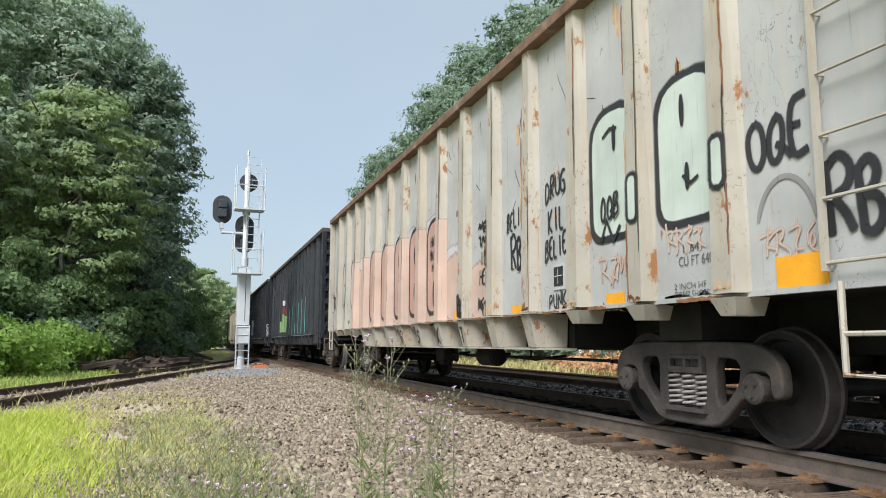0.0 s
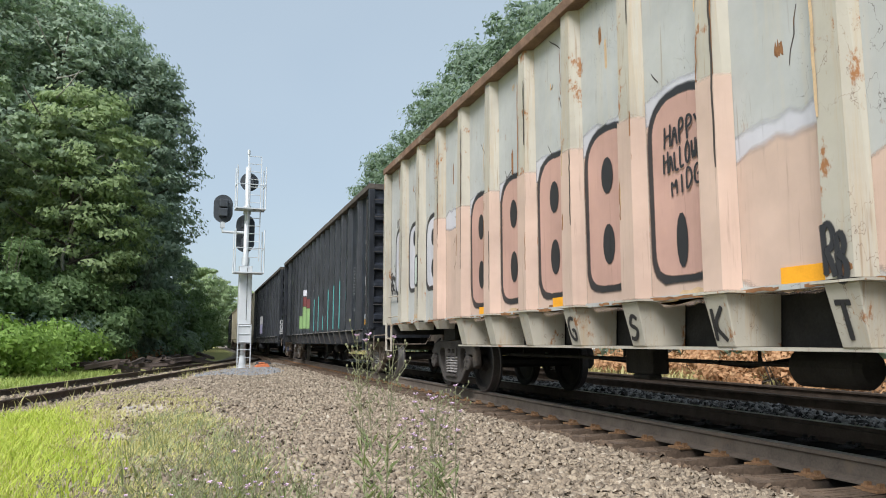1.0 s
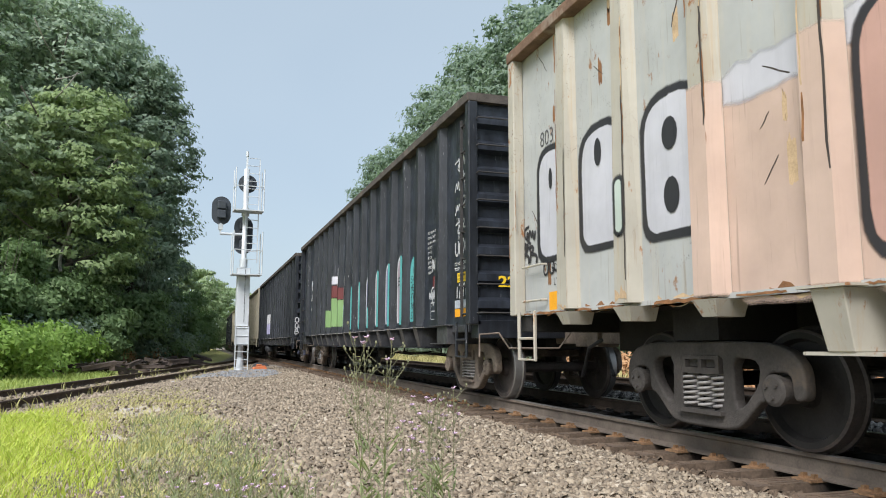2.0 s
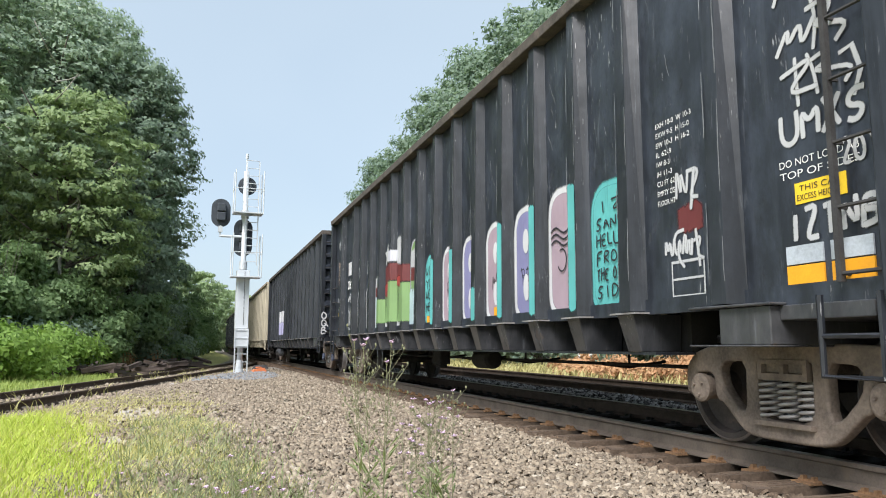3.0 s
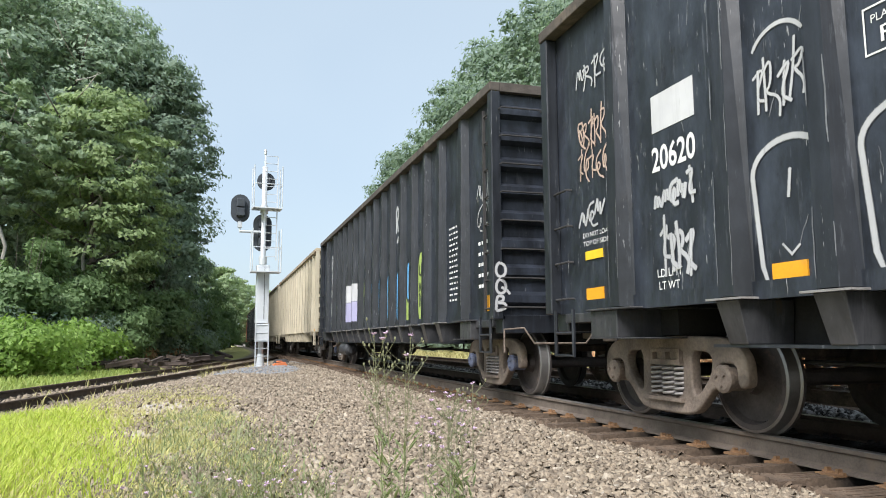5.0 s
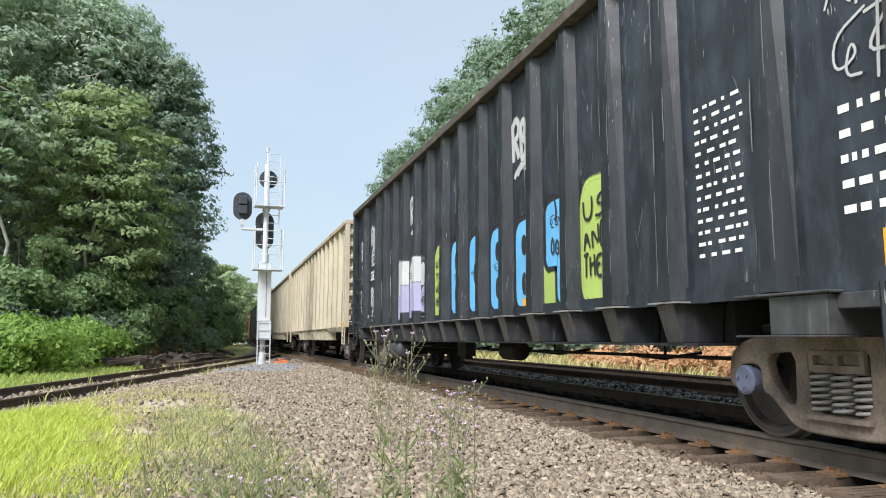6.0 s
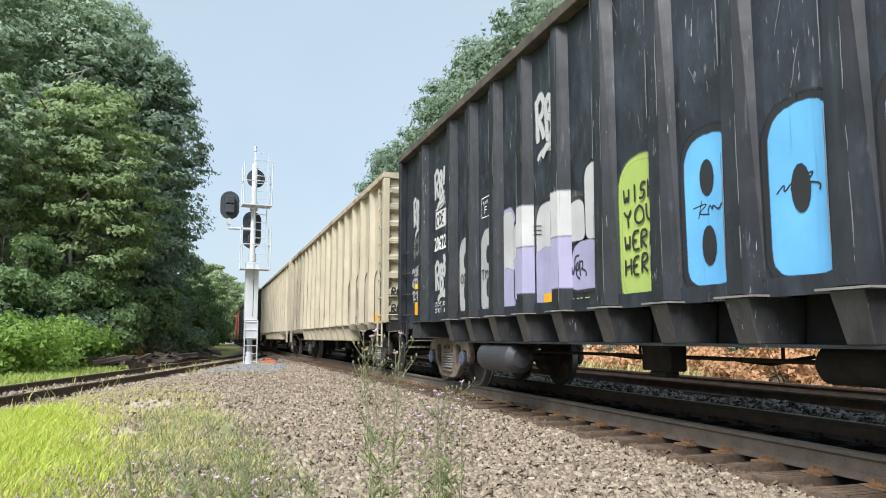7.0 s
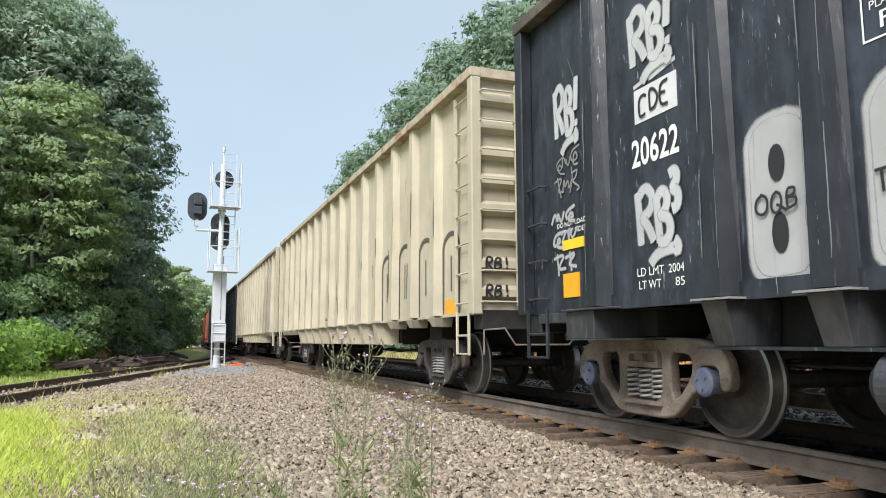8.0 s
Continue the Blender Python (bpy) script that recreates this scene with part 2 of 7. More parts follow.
def stone_mat():
    m, n, l, b = mat_base("crushed_stone", 0.9)
    g = n.new("ShaderNodeNewGeometry")
    col = ramp(n, l, g.outputs["Random Per Island"], [(0.0, (0.09, 0.066, 0.046)), (0.3, (0.195, 0.150, 0.106)), (0.7, (0.335, 0.270, 0.192)), (0.95, (0.43, 0.355, 0.26)), (1.0, (0.56, 0.50, 0.41))])
    fine = noise_tex(n, l, coords(n, l), 60, 4)
    col = mixc(n, l, 0.4, col, ramp(n, l, fine, [(0.3, (0.14, 0.115, 0.088)), (0.7, (0.38, 0.325, 0.25))]))
    l.new(col, b.inputs["Base Color"])
    bump(n, l, b, fine, 0.4, 0.006)
    return m


M_STONE = stone_mat()
# light falling between the tracks, put into a paler ballast colour
M_LITSTONE = simple("lit_ballast", (0.22, 0.21, 0.20), 0.9, 0, 0.5, 20, 0.4)
M_STAINED = simple("stained_ballast", (0.115, 0.082, 0.056), 0.9, 0, 0.6, 14, 0.4, stain=(0.23, 0.15, 0.085))
M_BLUESTONE = simple("blue_grey_gravel", (0.235, 0.25, 0.265), 0.9, 0, 0.4, 20, 0.4)
# ballast with the train's shade painted into its colour, along with soot
M_SHADESTONE = simple("sooty_shaded_ballast", (0.030, 0.027, 0.025), 0.9, 0, 0.5, 20, 0.4)


def ground_mat():
    m, n, l, b = mat_base("gravel_and_soil", 0.95)
    v = coords(n, l)
    vor = n.new("ShaderNodeTexVoronoi")
    vor.inputs["Scale"].default_value = 17.0
    l.new(v, vor.inputs["Vector"])
    grey = ramp(n, l, vor.outputs["Color"], [(0.0, (0.09, 0.075, 0.06)), (0.5, (0.20, 0.172, 0.14)), (1.0, (0.32, 0.285, 0.235))])
    wide = noise_tex(n, l, v, 0.5, 5)
    grey = mixc(n, l, ramp(n, l, wide, [(0.35, (0.0,) * 3), (0.7, (0.5,) * 3)]), grey, (0.24, 0.22, 0.195))
    at = n.new("ShaderNodeAttribute")
    at.attribute_name = "cover"
    sep = n.new("ShaderNodeSeparateColor")
    l.new(at.outputs["Color"], sep.inputs[0])
    fine = noise_tex(n, l, v, 5.0, 6, 0.7)
    green = ramp(n, l, fine, [(0.3, (0.26, 0.29, 0.08)), (0.5, (0.38, 0.37, 0.13)), (0.7, (0.48, 0.43, 0.21))])
    soil = ramp(n, l, fine, [(0.3, (0.11, 0.075, 0.05)), (0.7, (0.27, 0.19, 0.125))])
    edge = n.new("ShaderNodeMath")
    edge.operation = 'ADD'
    l.new(sep.outputs[0], edge.inputs[0])
    l.new(fine, edge.inputs[1])
    col = mixc(n, l, ramp(n, l, edge.outputs[0], [(0.78, (0, 0, 0)), (1.05, (1, 1, 1))]), grey, green)
    edge2 = n.new("ShaderNodeMath")
    edge2.operation = 'ADD'
    l.new(sep.outputs[1], edge2.inputs[0])
    l.new(fine, edge2.inputs[1])
    col = mixc(n, l, ramp(n, l, edge2.outputs[0], [(0.8, (0, 0, 0)), (1.1, (1, 1, 1))]), col, soil)
    edge3 = n.new("ShaderNodeMath")
    edge3.operation = 'ADD'
    l.new(at.outputs["Alpha"], edge3.inputs[0])
    l.new(fine, edge3.inputs[1])
    sand = ramp(n, l, noise_tex(n, l, v, 14.0, 5), [(0.3, (0.36, 0.30, 0.235)), (0.7, (0.52, 0.46, 0.385))])
    col = mixc(n, l, ramp(n, l, edge3.outputs[0], [(0.85, (0, 0, 0)), (1.05, (1, 1, 1))]), col, sand)
    soot_shade = ramp(n, l, fine, [(0.3, (0.012, 0.011, 0.010)), (0.7, (0.04, 0.036, 0.032))])
    col = mixc(n, l, sep.outputs[2], col, soot_shade)                  # shade under the train put into the colour, over sooty ballast
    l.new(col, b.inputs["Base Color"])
    bump(n, l, b, vor.outputs["Distance"], 0.8, 0.03)
    return m


M_GROUND = ground_mat()


# ---- mesh building ----
class Build:
    """Collects vertices and faces of one mesh, each face with a material slot."""

    def __init__(self):
        self.v, self.f, self.s, self.thin = [], [], [], {}

    def face(self, pts, slot=0):
        i = len(self.v)
        self.v += [tuple(p) for p in pts]
        self.f.append(tuple(range(i, i + len(pts))))
        self.s.append(slot)

    def hexa(self, p, slot=0):
        """Eight corners: four below, four above, each counter-clockwise from above."""
        i = len(self.v)
        self.v += [tuple(q) for q in p]
        for f in ((3, 2, 1, 0), (4, 5, 6, 7), (0, 1, 5, 4), (1, 2, 6, 5), (2, 3, 7, 6), (3, 0, 4, 7)):
            self.f.append(tuple(i + k for k in f))
            self.s.append(slot)
        return self

    def box(self, x0, x1, y0, y1, z0, z1, slot=0):
        return self.hexa([(x0, y0, z0), (x1, y0, z0), (x1, y1, z0), (x0, y1, z0), (x0, y0, z1), (x1, y0, z1), (x1, y1, z1), (x0, y1, z1)], slot)

    def tube(self, pts, r, seg=8, slot=0, r_end=None):
        pts = [Vector(p) for p in pts]
        i0, n = len(self.v), len(pts)
        for k, p in enumerate(pts):
            d = (pts[min(k + 1, n - 1)] - pts[max(k - 1, 0)]).normalized()
            a = d.orthogonal().normalized() if k == 0 else (a - d * a.dot(d)).normalized()
            c = d.cross(a)
            rr = r if r_end is None else r + (r_end - r) * k / max(1, n - 1)
            for j in range(seg):
                w = 2 * math.pi * j / seg
                self.v.append(tuple(p + a * (math.cos(w) * rr) + c * (math.sin(w) * rr)))
        for k in range(n - 1):
            for j in range(seg):
                q = i0 + k * seg
                self.f.append((q + j, q + (j + 1) % seg, q + seg + (j + 1) % seg, q + seg + j))
                self.s.append(slot)
        self.f += [tuple(i0 + j for j in reversed(range(seg))), tuple(i0 + (n - 1) * seg + j for j in range(seg))]
        self.s += [slot, slot]
        return self

    def prism(self, poly, place, depth, slot=0):
        """A polygon, put in space by place(a, b, d), pulled from d=0 to d=depth."""
        i, n = len(self.v), len(poly)
        for d in (0, depth):
            self.v += [tuple(place(a, b, d)) for a, b in poly]
        self.f += [tuple(i + k for k in reversed(range(n))), tuple(i + n + k for k in range(n))]
        self.s += [slot, slot]
        for k in range(n):
            self.f.append((i + k, i + (k + 1) % n, i + n + (k + 1) % n, i + n + k))
            self.s.append(slot)
        return self

    def lathe(self, prof, axis, seg=32, slots=None):
        """A profile of (along, radius) turned about a line: axis(along, radius, angle) gives the point."""
        i, n = len(self.v), len(prof)
        for k in range(seg):
            for a, r in prof:
                self.v.append(tuple(axis(a, r, 2 * math.pi * k / seg)))
        for k in range(seg):
            for j in range(n - 1):
                k2 = (k + 1) % seg
                self.f.append((i + k * n + j, i + k * n + j + 1, i + k2 * n + j + 1, i + k2 * n + j))
                self.s.append(slots[j] if slots else 0)
        return self

    def mesh(self, name, mats, smooth=False):
        me = bpy.data.meshes.new(name)
        me.from_pydata(self.v, [], self.f)
        for m in mats:
            me.materials.append(m)
        me.polygons.foreach_set("material_index", self.s)
        if self.thin:                                          # where sprayed paint thins out, 0 at its rim
            layer = me.attributes.new("cover", 'FLOAT', 'POINT')
            layer.data.foreach_set("value", [self.thin.get(i, 1.0) for i in range(len(self.v))])
        if smooth:
            me.polygons.foreach_set("use_smooth", [True] * len(self.f))
        me.update()
        if self.thin:
            return me
        bm = bmesh.new()
        bm.from_mesh(me)
        bmesh.ops.recalc_face_normals(bm, faces=bm.faces)
        bm.to_mesh(me)
        bm.free()
        return me


def part(name, built, mats, parent, label="", smooth=False, bevel=0.0):
    mats = mats if isinstance(mats, (list, tuple)) else [mats]
    ob = new(name, built.mesh(name, mats, smooth) if isinstance(built, Build) else built)
    ob.parent = parent
    if bevel:
        b = ob.modifiers.new("bevel", 'BEVEL')
        b.width, b.segments, b.limit_method = bevel, 2, 'ANGLE'
    return tagged(ob, label)


def thing(name, label, category, group="", kind="", at=None):
    ob = tagged(new(name), label, category, group, kind)
    if at:
        ob.matrix_basis = at
    return ob


def raw_mesh(name, verts, faces, mat):
    """A mesh out of numpy arrays: vertices (n, 3) and faces (m, 3 or 4)."""
    me = bpy.data.meshes.new(name)
    n, k = faces.shape
    me.vertices.add(len(verts))
    me.vertices.foreach_set("co", verts.astype(np.float32).ravel())
    me.loops.add(n * k)
    me.loops.foreach_set("vertex_index", faces.astype(np.int32).ravel())
    me.polygons.add(n)
    me.polygons.foreach_set("loop_start", np.arange(0, n * k, k, dtype=np.int32))
    me.update(calc_edges=True)
    me.materials.append(mat)
    return me


# ---- plan ----
TRACK = 5.15            # centre line of the main track; rail heads at z = 0
GAUGE = 0.752           # rail from the centre line
BEND, RADIUS = 90.0, 1000.0


def smooth01(a, b, x):
    t = min(1.0, max(0.0, (x - a) / (b - a)))
    return t * t * (3 - 2 * t)


def main_line(d):
    """Place and heading (towards +x, radians) at d metres along the main track."""
    if d < BEND:
        return TRACK, d, 0.0
    h = (d - BEND) / RADIUS
    return TRACK + RADIUS * (1 - math.cos(h)), BEND + RADIUS * math.sin(h), h


def second_line(d):
    x, y, h = main_line(d)
    return x + 3.9 * math.cos(h), y - 3.9 * math.sin(h), h


def side_line(d):
    """The diverging track, by its y."""
    if d < 40:
        return -4.2 + 0.215 * (d - 15.3), d, math.atan(0.215)
    q = min(d - 40, 37.0)
    return 1.11 + 0.215 * q - 0.215 * q * q / 74.0, d, math.atan(0.215 * (1 - q / 37.0))


def ground_z(x, y):
    side = side_line(y)[0]
    left = 1.0 - smooth01(side + 0.9, side + 3.2, x)
    base = -0.215 - 0.235 * left * (1 - smooth01(45, 75, y))
    far = smooth01(8, 20, x - TRACK) * 0.35 + smooth01(6, 16, side - x) * 0.3
    bumps = 0.035 * noise.noise(Vector((x * 0.6, y * 0.6, 0))) + 0.02 * noise.noise(Vector((x * 2.1, y * 2.1, 3)))
    base -= 0.050 * smooth01(2.9, 3.75, x) * (1 - smooth01(70, 90, y))
    off = abs(x - main_line(max(y, 0.0))[0])
    base += 0.125 * smooth01(1.55, 1.95, x - TRACK) * (1 - smooth01(2.3, 2.7, x - TRACK)) * (1 - smooth01(60, 80, y))
    crib = 0.06 * (1 - smooth01(1.0, 1.22, off))
    return base + far + bumps * (0.2 + 0.8 * smooth01(1.4, 1.9, off)) - crib


def weedy(x, y):
    """The thin yellowish growth between the grass and the clean gravel, 0 to 1."""
    return (1 - smooth01(-0.45, 0.5, x - 0.50 + 0.06 * (y - 5))) * (1 - smooth01(10, 19, y))


def grass_cover(x, y):
    """How much of the ground is grown over, 0 to 1."""
    side = side_line(y)[0]
    fore = (1 - smooth01(-1.25, -0.60, x + 0.14 * (y - 6.5))) * (1 - smooth01(10.2, 12.2, y))
    patch = (0.66 + 0.55 * noise.noise(Vector((x * 1.2, y * 0.7, 5)))) * weedy(x, y)
    verge = smooth01(1.3, 2.6, side - x) * (1 - smooth01(26, 46, y) * 0.3)
    right = smooth01(6.2, 8.5, x - TRACK - 0.02 * y) * 0.5
    return max(fore, patch, verge, right)


def sandy(x, y):
    """Bare pale soil between the grass and the gravel, 0 to 1."""
    near = math.exp(-((x + 0.85) / 0.95) ** 2 - ((y - 12.0) / 1.9) ** 2)
    return 0.9 * max(near, 0.8 * math.exp(-((x + 0.9) / 0.4) ** 2 - ((y - 8.7) / 0.7) ** 2))


def build_ground():
    def steps(a, b, c, d, fine, growth):
        out = list(np.arange(b, c, fine))
        s, x = fine, b
        while x > a:
            s *= growth
            x -= s
            out.insert(0, x)
        s, x = fine, c
        while x < d:
            s *= growth
            x += s
            out.append(x)
        return out
    xs, ys = steps(-1500, -6, 11, 1500, 0.22, 1.16), steps(-900, 0, 34, 2500, 0.25, 1.13)
    verts = np.array([(x, y, ground_z(x, y)) for y in ys for x in xs])
    nx = len(xs)
    i = np.array([[r * nx + c for c in range(nx - 1)] for r in range(len(ys) - 1)]).ravel()
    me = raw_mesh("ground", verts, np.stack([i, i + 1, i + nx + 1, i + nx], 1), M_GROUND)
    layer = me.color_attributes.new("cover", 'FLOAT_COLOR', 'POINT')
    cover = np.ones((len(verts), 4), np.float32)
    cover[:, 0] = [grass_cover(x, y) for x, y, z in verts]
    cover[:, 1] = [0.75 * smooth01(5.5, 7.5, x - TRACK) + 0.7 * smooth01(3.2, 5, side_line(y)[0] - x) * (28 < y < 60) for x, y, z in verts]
    # third channel: painted shade below the train and out past the second track
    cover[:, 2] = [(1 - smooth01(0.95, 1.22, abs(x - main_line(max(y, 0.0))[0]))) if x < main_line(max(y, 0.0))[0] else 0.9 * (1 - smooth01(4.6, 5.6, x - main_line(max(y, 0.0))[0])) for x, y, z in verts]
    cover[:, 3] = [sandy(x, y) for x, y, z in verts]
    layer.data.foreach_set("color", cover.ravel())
    return tagged(new("ground", me), "grey crushed-stone ground with patches of grass and soil", "ground", kind="structure")


build_ground()

# ---- tracks ----
RAIL = [(-0.07, -0.185), (0.07, -0.185), (0.07, -0.172), (0.012, -0.145), (0.010, -0.048), (0.036, -0.036), (0.036, -0.006), (0.028, 0.0), (-0.028, 0.0), (-0.036, -0.006), (-0.036, -0.036), (-0.010, -0.048), (-0.012, -0.145), (-0.07, -0.172)]


def rail_part(line, side, d0, d1, dz, mats, parent, step=2.0):
    b, n = Build(), len(RAIL)
    stations = int((d1 - d0) / step) + 1
    for k in range(stations):
        x, y, h = line(d0 + k * step)
        for a, z in RAIL:
            b.v.append((x + (side + a) * math.cos(h), y - (side + a) * math.sin(h), z + dz))
    for k in range(stations - 1):
        for j in range(n):
            b.f.append((k * n + j, k * n + (j + 1) % n, (k + 1) * n + (j + 1) % n, (k + 1) * n + j))
            b.s.append(1 if j in (6, 7, 8) else 0)
    return part("rail", b, mats, parent)


def tie_mesh(seed):
    """A split, weathered tie: ragged ends, sides that waver, checks along the grain."""
    r, b = random.Random(seed), Build()
    left = [(-1.3 + r.uniform(-0.07, 0.05), -0.115 + 0.23 * k / 5) for k in range(6)]
    far = [(-1.0 + 0.46 * k, 0.112 + r.uniform(-0.014, 0.012)) for k in range(5)]
    right = [(1.3 + r.uniform(-0.05, 0.05), 0.115 - 0.23 * k / 3) for k in range(4)]
    near = [(0.9 - 0.46 * k, -0.112 + r.uniform(-0.012, 0.014)) for k in range(5)]
    tilt = r.uniform(-0.012, 0.012)
    b.prism(left + far + right + near, lambda x, y, d: (x, y, d - 0.17 + (tilt * y / 0.115 if d else 0)), 0.17)
    for k in range(4):                                         # raised grain between the check cracks
        y, x0 = -0.085 + 0.05 * k + r.uniform(-0.01, 0.01), -1.27 + r.uniform(0, 0.12)
        b.box(x0, x0 + r.uniform(0.3, 0.8), y - 0.012, y + 0.012, -0.004, 0.004 + tilt * y / 0.115 + r.uniform(0, 0.004))
    return b.mesh("tie", [M_TIE])


TIE_MESHES = [tie_mesh(s) for s in range(8)]


def plate_mesh(mat):
    b = Build()
    b.box(-0.18, 0.18, -0.095, 0.095, 0, 0.016)
    b.box(-0.105, -0.075, -0.095, 0.095, 0.016, 0.030)
    b.box(0.075, 0.105, -0.095, 0.095, 0.016, 0.030)
    for x in (-0.095, 0.095):                                  # spike heads
        for y in (-0.05, 0.05):
            b.box(x - 0.02, x + 0.02, y - 0.014, y + 0.014, 0.016, 0.052)
    return b.mesh("tie_plate", [mat])


# second mesh: far-rail plates, with the train's shade put into a darker metal
PLATE_MESH, PLATE_SHADED = plate_mesh(M_PLATE), plate_mesh(M_IRON)


def build_track(label, line, d0, d1, dz, mats, ties_to, spacing=0.52, plates_to=0):
    tr = thing("railway_track", label, "railway track", kind="structure")
    for s in (-GAUGE, GAUGE):
        # main line's far rail is darker: shade below the cars put into its colour
        rail_part(line, s, d0, d1, dz, mats if s < 0 else [M_RUST_SHADE_RAIL, mats[1]], tr)
    r, d = random.Random(d1), max(d0, -6.0)
    while d < ties_to:
        x, y, h = line(d)
        tie = part("tie", TIE_MESHES[r.randrange(8)], [], tr)
        tie.matrix_basis = pose(x + r.uniform(-0.09, 0.09), y, dz - 0.192 + r.uniform(-0.012, 0.003), 0, 0, -math.degrees(h) + r.uniform(-2.2, 2.2))
        if d < plates_to:
            for s in (-GAUGE, GAUGE):
                part("tie_plate", PLATE_MESH if s < 0 else PLATE_SHADED, [], tr).matrix_basis = pose(x + s * math.cos(h), y - s * math.sin(h), dz - 0.196, 0, 0, -math.degrees(h))
        d += spacing + r.uniform(-0.03, 0.03)
    return tr


# ---- train ----
HALF, SILL, TOP = 1.60, 1.13, 4.42
PANEL = HALF - 0.14      # sheet of the side, behind the ribs
FLOOR_Z = 0.75


def rounded_loop(pts, times=2):
    for _ in range(times):
        out = []
        for (a, e), (c, f) in zip(pts, pts[1:] + pts[:1]):
            out += [(a * 0.8 + c * 0.2, e * 0.8 + f * 0.2), (a * 0.2 + c * 0.8, e * 0.2 + f * 0.8)]
        pts = out
    return pts


def cast_mesh(name, loops, half, edge, xc, mat):
    """A flat casting with holes and rounded edges, standing in the plane x = xc."""
    cu = bpy.data.curves.new(name, 'CURVE')
    cu.dimensions, cu.fill_mode, cu.extrude, cu.bevel_depth, cu.bevel_resolution = '2D', 'BOTH', half - edge, edge, 2
    for pts in loops:
        sp = cu.splines.new('POLY')
        sp.points.add(len(pts) - 1)
        for p, (a, c) in zip(sp.points, pts):
            p.co = (a, c, 0, 1)
        sp.use_cyclic_u = True
    tmp = new(name, cu)
    me = bpy.data.meshes.new_from_object(tmp.evaluated_get(bpy.context.evaluated_depsgraph_get()))
    bpy.data.objects.remove(tmp)
    bpy.data.curves.remove(cu)
    me.transform(Matrix(((0, 0, 1, xc), (1, 0, 0, 0), (0, 1, 0, 0), (0, 0, 0, 1))))
    me.materials.clear()
    me.materials.append(mat)
    return me


def side_frame(xc, mat):
    """A cast side frame: level top chord, horns over the bearings, a sagging belly, two windows and the spring opening."""
    half = [(0.40, 0.80), (0.80, 0.785), (1.00, 0.73), (1.10, 0.62), (1.11, 0.42), (1.03, 0.40), (1.02, 0.56), (0.96, 0.605), (0.80, 0.605), (0.74, 0.55), (0.73, 0.38), (0.66, 0.37), (0.44, 0.16), (0.30, 0.125)]
    outline = half + [(-u, z) for u, z in reversed(half)]
    window = [(0.37, 0.71), (0.64, 0.70), (0.71, 0.62), (0.68, 0.47), (0.50, 0.28), (0.38, 0.27)]
    spring_hole = [(-0.28, 0.23), (0.28, 0.23), (0.29, 0.67), (0.26, 0.71), (-0.26, 0.71), (-0.29, 0.67)]
    loops = [rounded_loop(outline), rounded_loop(window, 1), rounded_loop([(-u, z) for u, z in window], 1), rounded_loop(spring_hole, 1)]
    return cast_mesh("side_frame", loops, 0.055, 0.022, xc, mat)


AXLE = 0.88


def build_truck(car, centre, steel, wheel, cap_mat):
    tr = part("truck", Build().box(-1.02, 1.02, -0.22, 0.22, 0.60, 0.70).box(-0.5, 0.5, -0.22, 0.22, 0.7, 0.82), steel, car, "cast steel bogie", bevel=0.012)
    tr.matrix_basis = pose(0, centre, 0)
    for s in (-1.0, 1.0):
        part("side_frame", side_frame(s, steel), [], tr)
        b = Build().box(s * 0.95, s * 1.07, -0.24, 0.24, 0.55, 0.60).box(s * 0.95, s * 1.07, -0.24, 0.24, 0.67, 0.70)
        for u in (-0.24, -0.02, 0.20):
            b.box(s * 0.95, s * 1.07, u, u + 0.04, 0.60, 0.67)
        part("bolster_end", b, steel, tr, "open end of the bolster above the springs")
        part("spring_seat", Build().box(s * 0.90, s * 1.10, -0.28, 0.28, 0.215, 0.25), steel, tr)
    for s in (-1, 1):
        for u in (-0.19, 0.0, 0.19):
            b = Build()
            pts = [(s * 1.0 + 0.075 * math.cos(w * 0.7), u + 0.075 * math.sin(w * 0.7), 0.265 + 0.285 * w / 56) for w in range(57)]
            b.tube(pts, 0.0135, 6)
            part("spring", b, M_SPRING, tr, smooth=True)
        for a in (-AXLE, AXLE):
            b = Build()
            ax = lambda al, r, w: (s * al, a + r * math.cos(w), 0.457 + r * math.sin(w))
            b.lathe([(0.9, 0.10), (1.06, 0.10), (1.07, 0.118), (1.105, 0.118), (1.12, 0.095), (1.125, 0.0)], ax, 20)
            for k in range(3):
                w = k * 2.094 + 0.4
                b.tube([ax(1.12, 0.058, w), ax(1.14, 0.058, w)], 0.014, 6)
            part("bearing", b, cap_mat, tr, "round roller-bearing cap with three bolts")
    sets = []
    for a in (-AXLE, AXLE):
        b = Build()
        ax = lambda al, r, w: (al, r * math.cos(w), r * math.sin(w))
        for s in (-1, 1):
            prof = [(0.70, 0.0), (0.70, 0.12), (0.735, 0.14), (0.745, 0.36), (0.70, 0.385), (0.685, 0.44), (0.69, 0.482), (0.715, 0.480), (0.728, 0.460), (0.828, 0.452), (0.838, 0.430), (0.838, 0.385), (0.78, 0.36), (0.79, 0.14), (0.86, 0.12), (0.86, 0.0)]
            slots = [0] * 7 + [1, 1, 1] + [0] * 5
            b.lathe([(s * x, r) for x, r in prof], ax, 72, slots)
        b.tube([(-1.05, 0, 0), (1.05, 0, 0)], 0.075, 12)
        # wheels with painted shade get plain steel in place of the bright tread
        ws = part("wheelset", b, [wheel, M_TREAD if wheel is M_WHEEL else M_WHEEL], tr, "steel wheels with worn treads", smooth=False)
        ws.matrix_basis = pose(0, a, 0.457)
        sets.append(ws)
    return sets


